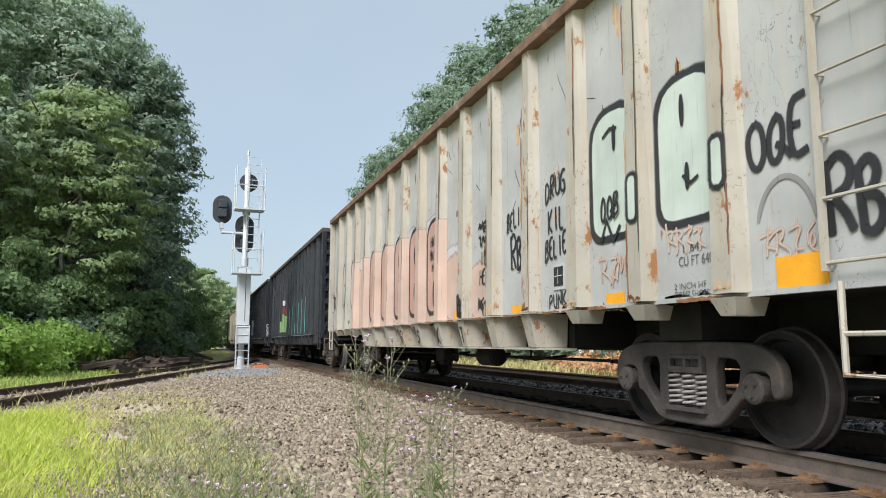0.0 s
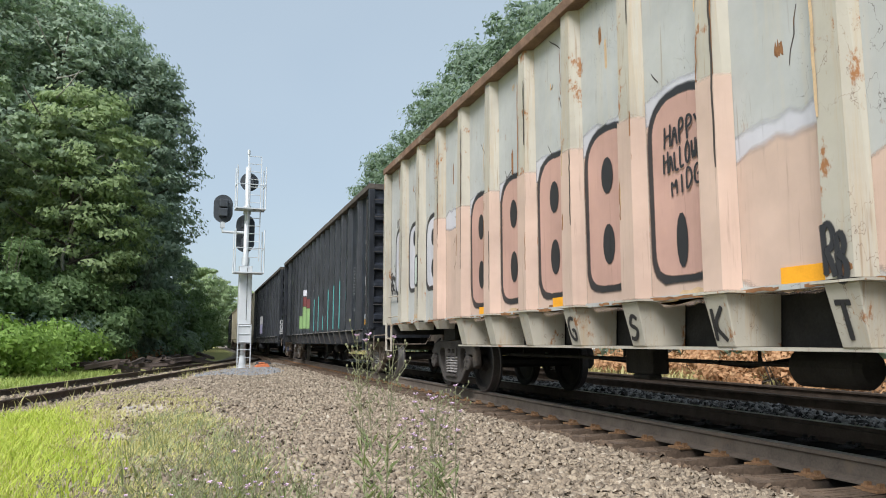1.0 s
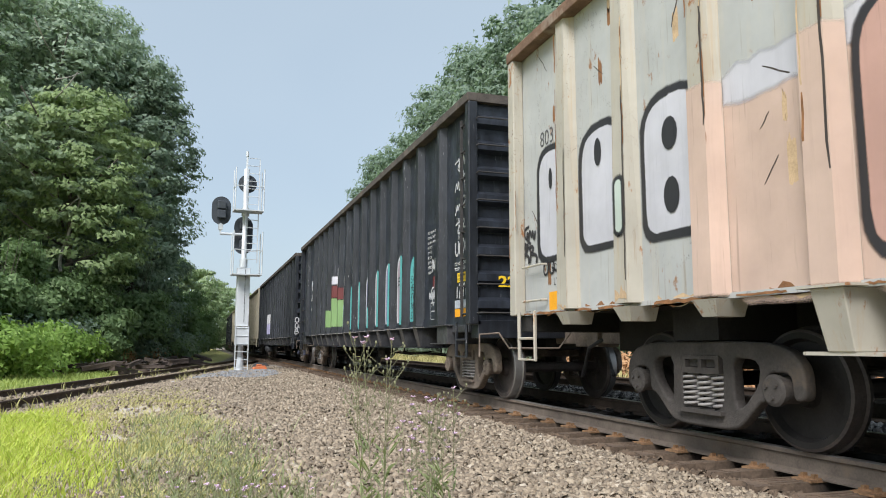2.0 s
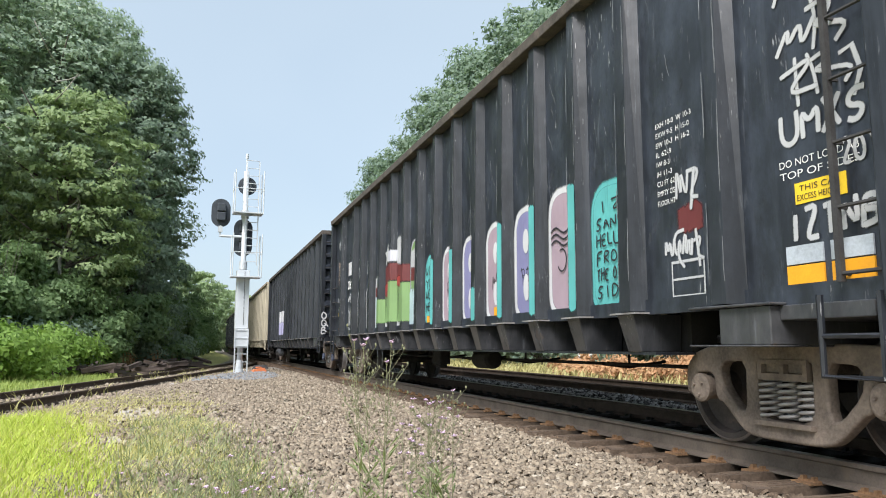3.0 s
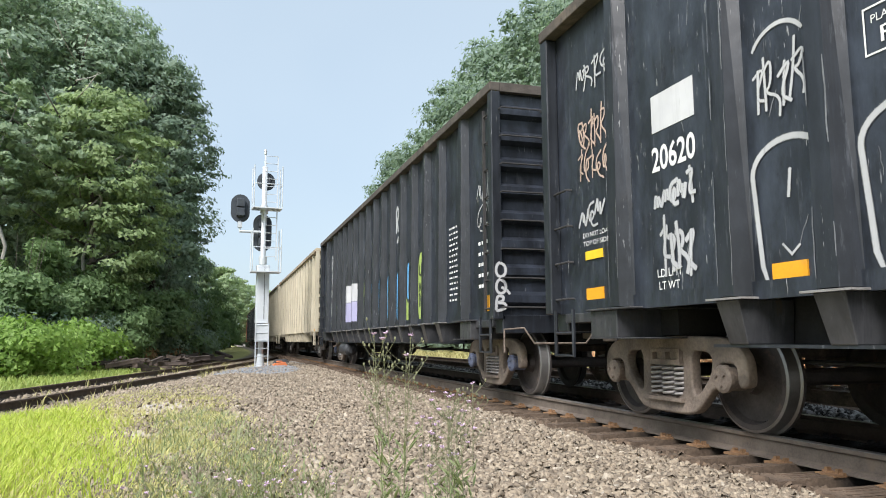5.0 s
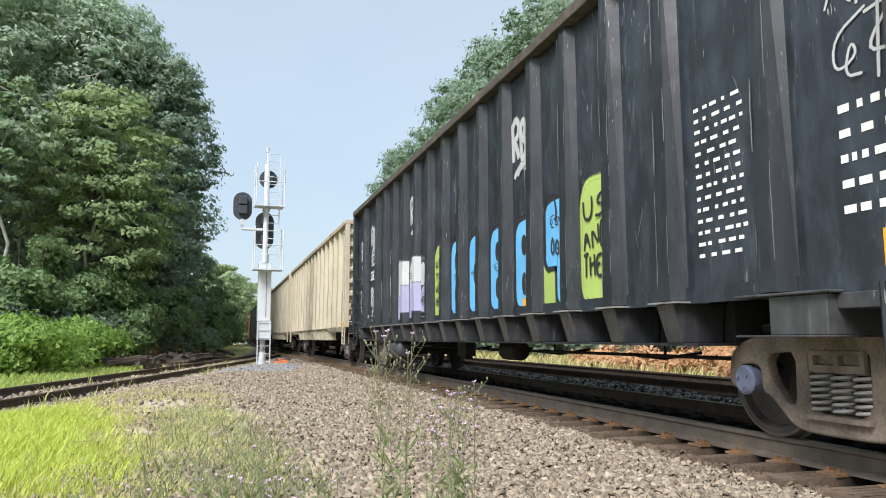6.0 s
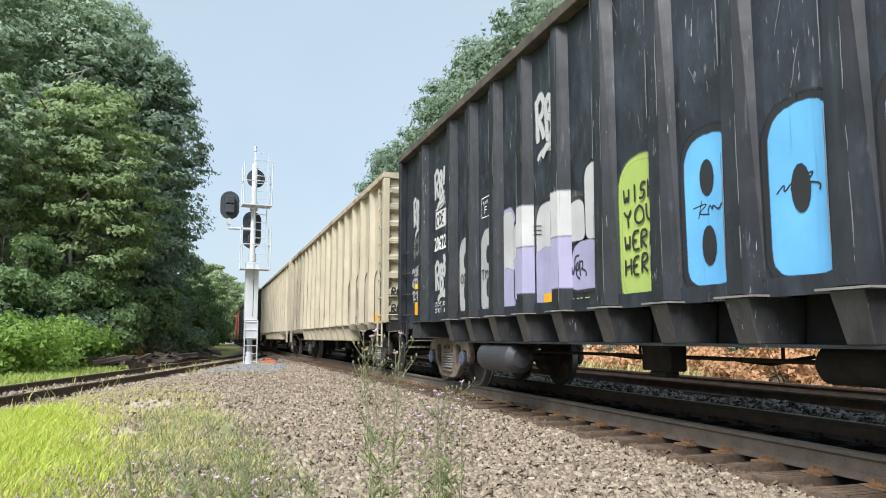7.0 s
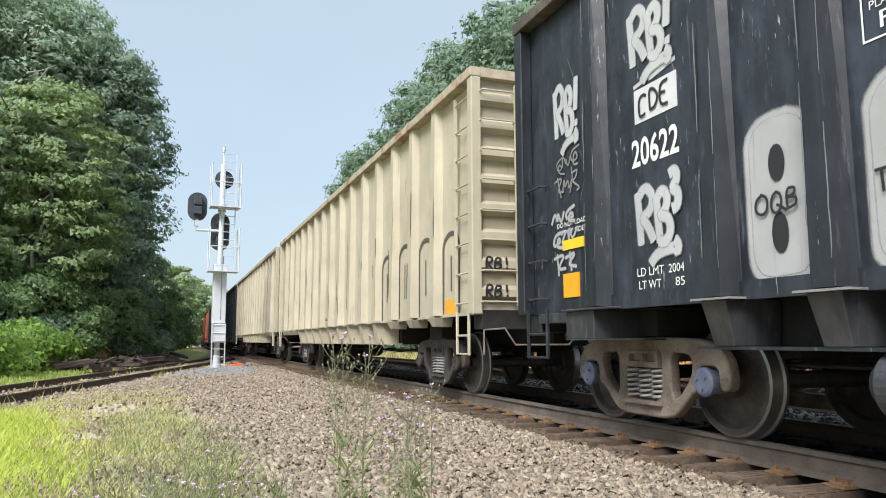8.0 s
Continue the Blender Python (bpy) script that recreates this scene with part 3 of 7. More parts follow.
def ladder_rungs(pts0, pts1, out, mat, parent):
    for p, q in zip(pts0, pts1):
        p, q, o = Vector(p), Vector(q), Vector(out)
        part("rung", Build().tube([p, p + o, q + o, q], 0.013, 6), mat, parent)


def build_car(name, label, paint, rib_paint, cap, steel, ribs, stakes, group="freight cars of the train", end_ribs=8, ladder_mat=None, d0=0.0, L=18.05, pivot=1.5, boxed=True, stubs=(), rib_face=0.085, flange=None, wheel=None, bearing=None):
    """A high-sided gondola; y runs from its leading end (0) to its trailing end."""
    car = thing(name, label, "railcar", group)
    sill = SILL if boxed else SILL + 0.06
    ladder_mat, wheel = ladder_mat or M_IRON, wheel or M_WHEEL
    # sides, ends and floor with real thickness
    for s in (-1, 1):
        b = Build().box(s * PANEL, s * (PANEL - 0.02), 0.10, L - 0.10, sill - 0.02, TOP - 0.05)
        b.box(s * (PANEL + 0.02), s * (PANEL - 0.04), 0.02, L - 0.02, sill - 0.06, sill + (0.07 if boxed else -0.02))
        part("side_wall", b, paint, car)
        part("top_rail", Build().box(s * (HALF + 0.015), s * (HALF - 0.14), 0.0, L, TOP - 0.13, TOP), cap, car, "rusted top rail", bevel=0.012)
        for r in ribs:
            w0, w1, dep = 0.15, rib_face, HALF - PANEL
            x0, x1 = s * (PANEL + 0.001), s * HALF
            b = Build().hexa([(x0, r - w0, sill - 0.03), (x1, r - w1, sill - 0.03), (x1, r + w1, sill - 0.03), (x0, r + w0, sill - 0.03),
                              (x0, r - w0, TOP - 0.13), (s * (PANEL + dep * 0.75), r - w1 * 0.8, TOP - 0.13), (s * (PANEL + dep * 0.75), r + w1 * 0.8, TOP - 0.13), (x0, r + w0, TOP - 0.13)])
            part("rib", b, rib_paint, car)
        for r in stakes:
            part("flange_plate", Build().box(s * (HALF + 0.03), s * (HALF - 0.3), r - 0.20, r + 0.20, sill - 0.055, sill - 0.040), flange or rib_paint, car)
            b, zb = Build(), FLOOR_Z
            b.hexa([(s * (HALF - 0.48), r - 0.12, zb), (s * (HALF - 0.09), r - 0.10, zb), (s * (HALF - 0.09), r + 0.10, zb), (s * (HALF - 0.48), r + 0.12, zb),
                    (s * (HALF - 0.48), r - 0.15, sill - 0.055), (s * HALF, r - 0.125, sill - 0.055), (s * HALF, r + 0.125, sill - 0.055), (s * (HALF - 0.48), r + 0.15, sill - 0.055)])
            part("stake", b, M_STAKE if boxed else rib_paint, car, bevel=0.008)
        if stakes:
            b = Build().box(s * (HALF - 0.10), s * (HALF - 0.5), stakes[0] - 0.3, stakes[-1] + 0.3, FLOOR_Z - 0.022, FLOOR_Z)
            part("stake_rail", b, rib_paint, car)
        # corner posts, ladder, steps
        for y, d in ((0.0, 1), (L, -1)):
            b = Build().box(s * HALF, s * (HALF - 0.14), y, y + d * 0.16, sill - 0.06, TOP - 0.13)
            part("corner_post", b, rib_paint, car, bevel=0.015)
            zs = [sill + 0.1 + 0.40 * k for k in range(8 if s == -d else (4 if boxed else 2))]
            la, lb, le = (0.06, 0.47, 0.76) if boxed else (0.24, 0.74, 0.60)
            ladder_rungs([(s * (PANEL + 0.01), y + d * la, z) for z in zs], [(s * (PANEL + 0.01), y + d * lb, z) for z in zs], (s * 0.065, 0, 0), ladder_mat, car)
            ladder_rungs([(s * (HALF - 0.12), y + d * 0.05, z) for z in zs], [(s * (HALF - le), y + d * 0.05, z) for z in zs], (0, -d * 0.13, 0), ladder_mat, car)
            if s == -d:
                x = s * (PANEL + 0.075)
                part("ladder_stile", Build().box(x - 0.02, x + 0.02, y + d * (lb - 0.005), y + d * (lb + 0.03), zs[0] - 0.05, zs[-1] + 0.1), ladder_mat, car)
                x = s * (HALF - le - 0.01)
                part("ladder_stile", Build().box(x - 0.02, x + 0.02, y - d * 0.105, y - d * 0.06, zs[0] - 0.05, zs[-1] + 0.1), ladder_mat, car)
            b, x = Build(), s * (HALF - 0.03)
            b.tube([(x, y + d * 0.20, sill - 0.02), (x, y + d * 0.20, 0.62), (x, y + d * 0.62, 0.62), (x, y + d * 0.62, sill - 0.02)], 0.022, 6)
            b.tube([(x, y + d * 0.20, 0.86), (x, y + d * 0.62, 0.86)], 0.016, 6)
            part("step", b, rib_paint, car, "bent bar sill step")
            if boxed:                                        # boxed bolster over the truck
                b = Build().box(s * (HALF - 0.02), s * 0.3, y + d * 1.02, y + d * 1.52, sill - 0.32, sill - 0.06)
                b.box(s * (HALF + 0.02), s * 0.3, y + d * 0.98, y + d * 1.82, sill - 0.06, sill - 0.04)
                b.box(s * (HALF - 0.01), s * 0.3, y + d * 1.02, y + d * 1.86, sill - 0.335, sill - 0.32)
                b.box(s * (HALF - 0.10), s * 0.3, y + d * 0.30, y + d * 1.02, sill - 0.16, sill - 0.06)
                part("body_bolster", b, M_STAKE, car, bevel=0.01)
        for r in stubs:
            b = Build().hexa([(s * (HALF - 0.3), r - 0.08, sill - 0.19), (s * (HALF - 0.05), r - 0.08, sill - 0.19), (s * (HALF - 0.05), r + 0.08, sill - 0.19), (s * (HALF - 0.3), r + 0.08, sill - 0.19),
                              (s * (HALF - 0.3), r - 0.14, sill - 0.06), (s * HALF, r - 0.14, sill - 0.06), (s * HALF, r + 0.14, sill - 0.06), (s * (HALF - 0.3), r + 0.14, sill - 0.06)])
            part("bracket", b, rib_paint, car)
    for y, d in ((0.10, 1), (L - 0.10, -1)):
        part("end_wall", Build().box(-PANEL + 0.0, PANEL, y, y + d * 0.02, sill - 0.02, TOP - 0.05), paint, car)
        part("top_rail", Build().box(-HALF + 0.14, HALF - 0.14, y - d * 0.1, y + d * 0.04, TOP - 0.13, TOP - 0.002), cap, car)
        gap = (TOP - sill - 0.25) / end_ribs
        for k in range(end_ribs):
            z = sill + 0.12 + k * gap
            y1 = y - d * 0.10
            b = Build().hexa([(-HALF + 0.13, y - d * 0.002, z), (HALF - 0.13, y - d * 0.002, z), (HALF - 0.13, y1, z + 0.05), (-HALF + 0.13, y1, z + 0.05),
                              (-HALF + 0.13, y - d * 0.002, z + gap * 0.55), (HALF - 0.13, y - d * 0.002, z + gap * 0.55), (HALF - 0.13, y1, z + gap * 0.55 - 0.06), (-HALF + 0.13, y1, z + gap * 0.55 - 0.06)])
            part("end_rib", b, paint, car)
        part("end_sill", Build().box(-HALF + 0.14, HALF - 0.14, y - d * 0.08, y + d * 0.2, sill - 0.25, sill), rib_paint if boxed else M_UNDER, car, bevel=0.01)
        # coupler, cut lever and air hose
        b = Build().box(-0.11, 0.11, y - d * 0.55, y + d * 0.9, 0.80, 0.98)
        b.hexa([(-0.16, y - d * 0.82, 0.76), (0.1, y - d * 0.82, 0.76), (0.16, y - d * 0.5, 0.76), (-0.18, y - d * 0.5, 0.76), (-0.16, y - d * 0.82, 1.02), (0.1, y - d * 0.82, 1.02), (0.16, y - d * 0.5, 1.02), (-0.18, y - d * 0.5, 1.02)])
        part("coupler", b, M_TRUCKB, car, "rusty knuckle coupler", bevel=0.02)
        b, s = Build(), -d
        b.tube([(s * 1.48, y - d * 0.18, 0.62), (s * 1.48, y - d * 0.18, 0.93), (s * 1.2, y - d * 0.2, 0.95), (s * 1.05, y - d * 0.2, 0.74), (s * 0.3, y - d * 0.25, 0.74), (s * 0.2, y - d * 0.4, 0.95)], 0.014, 6)
        part("cut_lever", b, M_TRUCKB, car, "bent uncoupling bar")
        b = Build()
        b.tube([(s * -0.35, y - d * 0.1, 0.85), (s * -0.36, y - d * 0.4, 0.75), (s * -0.33, y - d * 0.6, 0.45), (s * -0.25, y - d * 0.78, 0.38)], 0.024, 8)
        part("air_hose", b, M_IRON, car, "black rubber hose", smooth=True)
    part("floor", Build().box(-PANEL + 0.03, PANEL - 0.03, 0.13, L - 0.13, sill - 0.02, sill + 0.03), M_UNDER, car)
    b = Build().box(-0.28, 0.28, 0.3, L - 0.3, 0.72, sill - 0.022)
    if stakes:
        b.box(-1.1, 1.1, stakes[0] - 0.25, stakes[-1] + 0.25, FLOOR_Z + 0.002, sill - 0.024)
    else:
        b.box(-1.42, 1.42, 3.4, L - 3.4, 0.92, sill - 0.024)
    for y in (pivot, L - pivot):
        b.box(-1.1, 1.1, y - 0.3, y + 0.3, 0.83, sill - 0.024)
    part("underframe", b, M_UNDER, car)
    # brake gear
    for x in (-0.62, -0.5):
        part("brake_rod", Build().tube([(x, 2.6, 0.6), (x, L - 2.6, 0.6)], 0.018, 6), M_UNDER, car)
    for y in (4.2, 6.9, 9.0, 11.1, 13.8):
        part("rod_hanger", Build().tube([(-0.62, y, 0.6), (-0.62, y, 0.9)], 0.016, 5), M_UNDER, car)
        part("brake_lever", Build().tube([(-0.66, y + 0.5, 0.6), (-0.3, y + 0.5, 0.56), (0.2, y + 0.5, 0.62)], 0.02, 5), M_UNDER, car)
    b = Build()
    b.lathe([(-0.34, 0.0), (-0.33, 0.11), (-0.28, 0.15), (0.28, 0.15), (0.33, 0.11), (0.34, 0.0)], lambda a, r, w: (-0.75 + r * math.cos(w), 8.1 + a, 0.60 + r * math.sin(w)), 20)
    part("brake_cylinder", b, M_UNDER, car, smooth=False)
    part("brake_valve", Build().box(-0.8, -0.6, 10.3, 10.8, 0.46, 0.76).box(-0.78, -0.62, 10.4, 10.7, 0.40, 0.46), M_UNDER, car, bevel=0.02)
    sets = build_truck(car, pivot, steel, wheel, bearing or steel) + build_truck(car, L - pivot, steel, wheel, bearing or steel)
    car["d0"], car["pivot"], car["length"] = d0, pivot, L
    return car, sets


RIBS_A = [1.62 + 1.118 * k for k in range(15)]
RIBS_B = [1.50] + [2.72 + 0.94 * k for k in range(14)] + [16.53]
KIND_A = dict(ribs=RIBS_A, stakes=RIBS_A[3:12], L=18.6, pivot=2.8, boxed=False, stubs=RIBS_A[:3] + RIBS_A[12:], rib_face=0.105)
KIND_B = dict(ribs=RIBS_B, stakes=RIBS_B[1:15], L=18.05, pivot=1.5, flange=M_FLANGE)
M_BLUECAP = simple("blue_grey_bearing_cap", (0.15, 0.17, 0.25), 0.6, 0.1, 0.4, 9, 0.2, stain=(0.25, 0.22, 0.2))
CARS = []
CARS.append(build_car("gondola_car", "off-white high-sided gondola car, rusty and covered in graffiti", M_WHITE, M_WHITE_RIB, M_RUSTCAP, M_TRUCK, d0=2.70, wheel=M_SHADEWHEEL, ladder_mat=M_WHITE_RIB, **KIND_A))
CARS.append(build_car("gondola_car", "black high-sided gondola car with turquoise, pink and green graffiti", M_BLACK, M_BLACK_RIB, M_CAPDARK, M_TRUCKB, d0=22.70, **KIND_B))
CARS.append(build_car("gondola_car", "black high-sided gondola car with blue, lime and white graffiti", M_BLACK, M_BLACK_RIB, M_CAPDARK, M_TRUCKB, d0=42.40, bearing=M_BLUECAP, **KIND_B))
CARS.append(build_car("gondola_car", "cream high-sided gondola car with ribbed end, light graffiti", M_CREAM, M_CREAM, M_CREAMCAP, M_TRUCK, d0=61.75, ladder_mat=M_CREAM, **KIND_A))
CARS.append(build_car("gondola_car", "black high-sided gondola car, plain and dusty", M_BLACK, M_BLACK_RIB, M_CAPDARK, M_TRUCKB, d0=101.4, **KIND_B))


def copy_car(src, d0, label=""):
    car = copy_thing(src[0], Matrix())
    car["d0"] = d0
    return tagged(car, label), []


CARS.append(copy_car(CARS[3], 81.5, "cream high-sided gondola car, weathered"))
CARS.append(build_car("gondola_car", "faded red high-sided gondola car far down the line", M_REDCAR, M_REDCAR, M_RUSTCAP, M_TRUCK, d0=140.6, **KIND_A))
for d in (121.0, 160.2):
    CARS.append(copy_car(CARS[4], d))
# ---- graffiti and lettering on the sides that face the camera ----
def spray(name, c, worn=0.72, streak=None, soft=False):
    m = car_paint(name, c, rust=tuple(x * 0.35 + 0.03 for x in c), rust_at=worn, streak=streak or tuple(x * 0.72 for x in c), grime=tuple(x * 0.5 for x in c), rough=0.5)
    if soft:                                                   # overspray: the paint thins out in specks towards its rim
        n, l = m.node_tree.nodes, m.node_tree.links
        at = n.new("ShaderNodeAttribute")
        at.attribute_name = "cover"
        speck = noise_tex(n, l, coords(n, l), 160, 2, 0.6)
        add = n.new("ShaderNodeMath")
        add.operation = 'ADD'
        l.new(at.outputs["Fac"], add.inputs[0])
        l.new(speck, add.inputs[1])
        mask = ramp(n, l, add.outputs[0], [(0.50, (0, 0, 0)), (1.12, (1, 1, 1))])
        mix, clear = n.new("ShaderNodeMixShader"), n.new("ShaderNodeBsdfTransparent")
        l.new(mask, mix.inputs[0])
        l.new(clear.outputs[0], mix.inputs[1])
        l.new(n["Principled BSDF"].outputs[0], mix.inputs[2])
        l.new(mix.outputs[0], n["Material Output"].inputs[0])
    return m


SOFT = {}
PAINT = {}


def soft_of(mat):
    return SOFT.get(mat.name, mat)


def soft_poly(b, pts, place, lift, slot, rim):
    """A flat painted shape whose edge thins out over the width rim."""
    n = len(pts)
    area = sum(pts[k][0] * pts[(k + 1) % n][1] - pts[(k + 1) % n][0] * pts[k][1] for k in range(n))
    sg = 1.0 if area > 0 else -1.0
    out = []
    for k in range(n):
        (a, c), (e, f) = pts[k - 1], pts[(k + 1) % n]
        d = Vector((e - a, f - c))
        d = d.normalized() if d.length > 1e-7 else Vector((0, 0))
        out.append((pts[k][0] + sg * d.y * rim, pts[k][1] - sg * d.x * rim))
    i = len(b.v)
    b.v += [tuple(place(u, z, lift)) for u, z in pts] + [tuple(place(u, z, lift)) for u, z in out]
    for k in range(n):
        b.thin[i + k], b.thin[i + n + k] = 1.0, 0.0
    b.f.append(tuple(range(i, i + n)))
    b.s.append(slot)
    for k in range(n):
        b.f.append((i + k, i + (k + 1) % n, i + n + (k + 1) % n, i + n + k))
        b.s.append(slot)


PAINT["spray_black"] = (0.025, 0.025, 0.028)
P_BLACK = spray("spray_black", (0.025, 0.025, 0.028), 0.8)
PAINT["spray_thin_grey"] = (0.24, 0.235, 0.225)
P_GREY = spray("spray_thin_grey", (0.24, 0.235, 0.225))
PAINT["spray_white"] = (0.47, 0.475, 0.48)
P_WHITE = spray("spray_white", (0.47, 0.475, 0.48))
PAINT["spray_pale_mint"] = (0.50, 0.57, 0.51)
P_PALE = spray("spray_pale_mint", (0.50, 0.57, 0.51))
PAINT["spray_dusty_pink"] = (0.47, 0.29, 0.24)
P_PINK = spray("spray_dusty_pink", (0.47, 0.29, 0.24))
PAINT["spray_faded_salmon"] = (0.52, 0.385, 0.315)
P_SALMON = spray("spray_faded_salmon", (0.52, 0.385, 0.315))
PAINT["spray_rose"] = (0.37, 0.28, 0.325)
P_ROSE = spray("spray_rose", (0.37, 0.28, 0.325))
PAINT["spray_violet"] = (0.23, 0.225, 0.39)
P_VIOLET = spray("spray_violet", (0.23, 0.225, 0.39))
PAINT["spray_turquoise"] = (0.11, 0.42, 0.41)
P_TURQ = spray("spray_turquoise", (0.11, 0.42, 0.41))
PAINT["spray_leaf_green"] = (0.19, 0.31, 0.125)
P_GREEN = spray("spray_leaf_green", (0.19, 0.31, 0.125))
PAINT["spray_dark_red"] = (0.13, 0.03, 0.03)
P_RED = spray("spray_dark_red", (0.13, 0.03, 0.03))
PAINT["spray_ice_blue"] = (0.40, 0.51, 0.55)
P_ICE = spray("spray_ice_blue", (0.40, 0.51, 0.55))
PAINT["spray_sky_blue"] = (0.13, 0.42, 0.74)
P_BLUE = spray("spray_sky_blue", (0.13, 0.42, 0.74))
PAINT["spray_lime"] = (0.38, 0.50, 0.13)
P_LIME = spray("spray_lime", (0.38, 0.50, 0.13))
PAINT["spray_lilac"] = (0.34, 0.33, 0.48)
P_LILAC = spray("spray_lilac", (0.34, 0.33, 0.48))
PAINT["spray_thin_smoke"] = (0.40, 0.40, 0.40)
P_SMOKE = spray("spray_thin_smoke", (0.40, 0.40, 0.40))


PAINT["spray_chalk_white"] = (0.58, 0.58, 0.59)
P_CHALK = spray("spray_chalk_white", (0.58, 0.58, 0.59))
PAINT["spray_scarlet"] = (0.36, 0.045, 0.04)
P_SCARLET = spray("spray_scarlet", (0.36, 0.045, 0.04))
PAINT["spray_hoar_grey"] = (0.50, 0.50, 0.54)
P_HOAR = spray("spray_hoar_grey", (0.50, 0.50, 0.54))
PAINT["spray_umber"] = (0.085, 0.07, 0.058)
P_UMBER = spray("spray_umber", (0.085, 0.07, 0.058))
for _m in (P_UMBER, P_BLACK, P_GREY, P_WHITE, P_PALE, P_PINK, P_SALMON, P_ROSE, P_VIOLET, P_TURQ, P_GREEN, P_RED, P_ICE, P_BLUE, P_LIME, P_LILAC, P_SMOKE, P_HOAR, P_SCARLET, P_CHALK):
    SOFT[_m.name] = spray("soft_" + _m.name, tuple(PAINT[_m.name]), soft=True)


def on_panel(u, z, lift):
    return (-(PANEL + lift), u, z)


def on_rib(u, z, lift):
    return (-(HALF + lift - 0.0225 * (z - SILL) / (TOP - SILL)), u, z)


def rounded(u0, u1, z0, z1, wob, rd, top=0.5, bottom=0.16):
    """The outline of a fat letter: domed above, rounded corners below."""
    w, h, pts = u1 - u0, z1 - z0, []
    rt, rb = min(w * 0.5, h * top), min(w * 0.5, h * bottom)
    for a0, cx, cz, rx, rz in ((0, u1 - w * 0.5, z1 - rt, w * 0.5, rt), (90, u0 + w * 0.5, z1 - rt, w * 0.5, rt), (180, u0 + rb, z0 + rb, rb, rb), (270, u1 - rb, z0 + rb, rb, rb)):
        for k in range(7):
            a = radians(a0 + 90 * k / 6)
            c, s = math.cos(a), math.sin(a)
            pw = 0.72
            pts.append((cx + rx * math.copysign(abs(c) ** pw, c) + rd.uniform(-wob, wob), cz + rz * math.copysign(abs(s) ** pw, s) + rd.uniform(-wob, wob)))
    return pts


def letter(car, u0, u1, z0, z1, fill, line, eyes=(), lw=0.045, eye=None, place=on_panel, top=0.5, bands=()):
    """A fat painted letter within one panel: outline, filling, and its dark counters. bands: (from, to, paint) parts of the height in other colours."""
    rd, b = random.Random(int(u0 * 1000 + z1 * 77)), Build()
    mats = [soft_of(m) for m in [line, fill, eye or line] + [m for _, _, m in bands]]
    soft_poly(b, rounded(u0, u1, z0, z1, 0.008, rd, top), place, 0.003, 0, 0.055)
    soft_poly(b, rounded(u0 + lw, u1 - lw, z0 + lw, z1 - lw, 0.005, rd, top), place, 0.006, 1, 0.028)
    w, h = u1 - u0, z1 - z0
    for k, (f0, f1, m) in enumerate(bands):
        za, zb = z0 + lw + f0 * (h - 2 * lw), z0 + lw + f1 * (h - 2 * lw)
        pts = [(u0 + lw, za), (u0 + w * 0.3, za + 0.02), (u0 + w * 0.6, za - 0.01), (u1 - lw, za), (u1 - lw, zb - 0.02), (u0 + w * 0.62, zb + 0.01), (u0 + w * 0.3, zb - 0.02), (u0 + lw, zb - 0.02)]
        soft_poly(b, pts, place, 0.0085 + 0.0012 * k, 3 + k, 0.04)
    for cu, cz, rw, rh in eyes:
        pts = [(u0 + cu * w + rw * w * math.cos(a), z0 + cz * h + rh * h * math.sin(a)) for a in np.linspace(0, 2 * math.pi, 15)[:-1]]
        soft_poly(b, pts, place, 0.013, 2, 0.012)
    return part("painted_letter", b, mats, car)


def patch(car, u0, u1, z0, z1, paint, place=on_panel, name="paint_patch", lift=0.002, ragged=0.03, rim=0.06):
    rd, n = random.Random(int(u0 * 911 + z0 * 37)), 7
    pts = [(u0 + (u1 - u0) * k / n, z0 + rd.uniform(0, ragged)) for k in range(n + 1)]
    pts += [(u1 - (u1 - u0) * k / n, z1 - rd.uniform(0, ragged * 2)) for k in range(n + 1)]
    b = Build()
    soft_poly(b, pts, place, lift, 0, rim if paint.name in SOFT else 0.006)
    return part(name, b, soft_of(paint), car)


def plate(car, u0, u1, z0, z1, paint, name="reflector", lift=0.014):
    return part(name, Build().box(-(PANEL + lift), -(PANEL + 0.001), u0, u1, z0, z1), paint, car)


def rib_band(car, rib, z0, z1, paint, w=0.05):
    return patch(car, rib - w, rib + w, z0 + 0.03, z1, paint, on_rib, "painted_rib", 0.003, 0.02, 0.028)


def rib_wrap(car, rib, z0, z1, paint, face=0.085, lift=0.004):
    """Paint over a whole rib: its face and both flanks, thinning out above and below."""
    b = Build()
    us = (rib - 0.152, rib - face, rib + face, rib + 0.152)
    zs = (z0 - 0.03, z0 + 0.02, (z0 + z1) / 2, z1 - 0.02, z1 + 0.04)
    for j, z in enumerate(zs):
        top = 0.0225 * (z - SILL) / (TOP - SILL)
        for k, u in enumerate(us):
            x = PANEL + 0.002 if k in (0, 3) else HALF - top
            b.thin[len(b.v)] = 0.0 if j in (0, 4) else 1.0
            b.v.append((-(x + lift), u, z))
    for j in range(4):
        for k in range(3):
            i = j * 4 + k
            b.f.append((i, i + 1, i + 5, i + 4))
            b.s.append(0)
    return part("painted_rib", b, soft_of(paint), car)


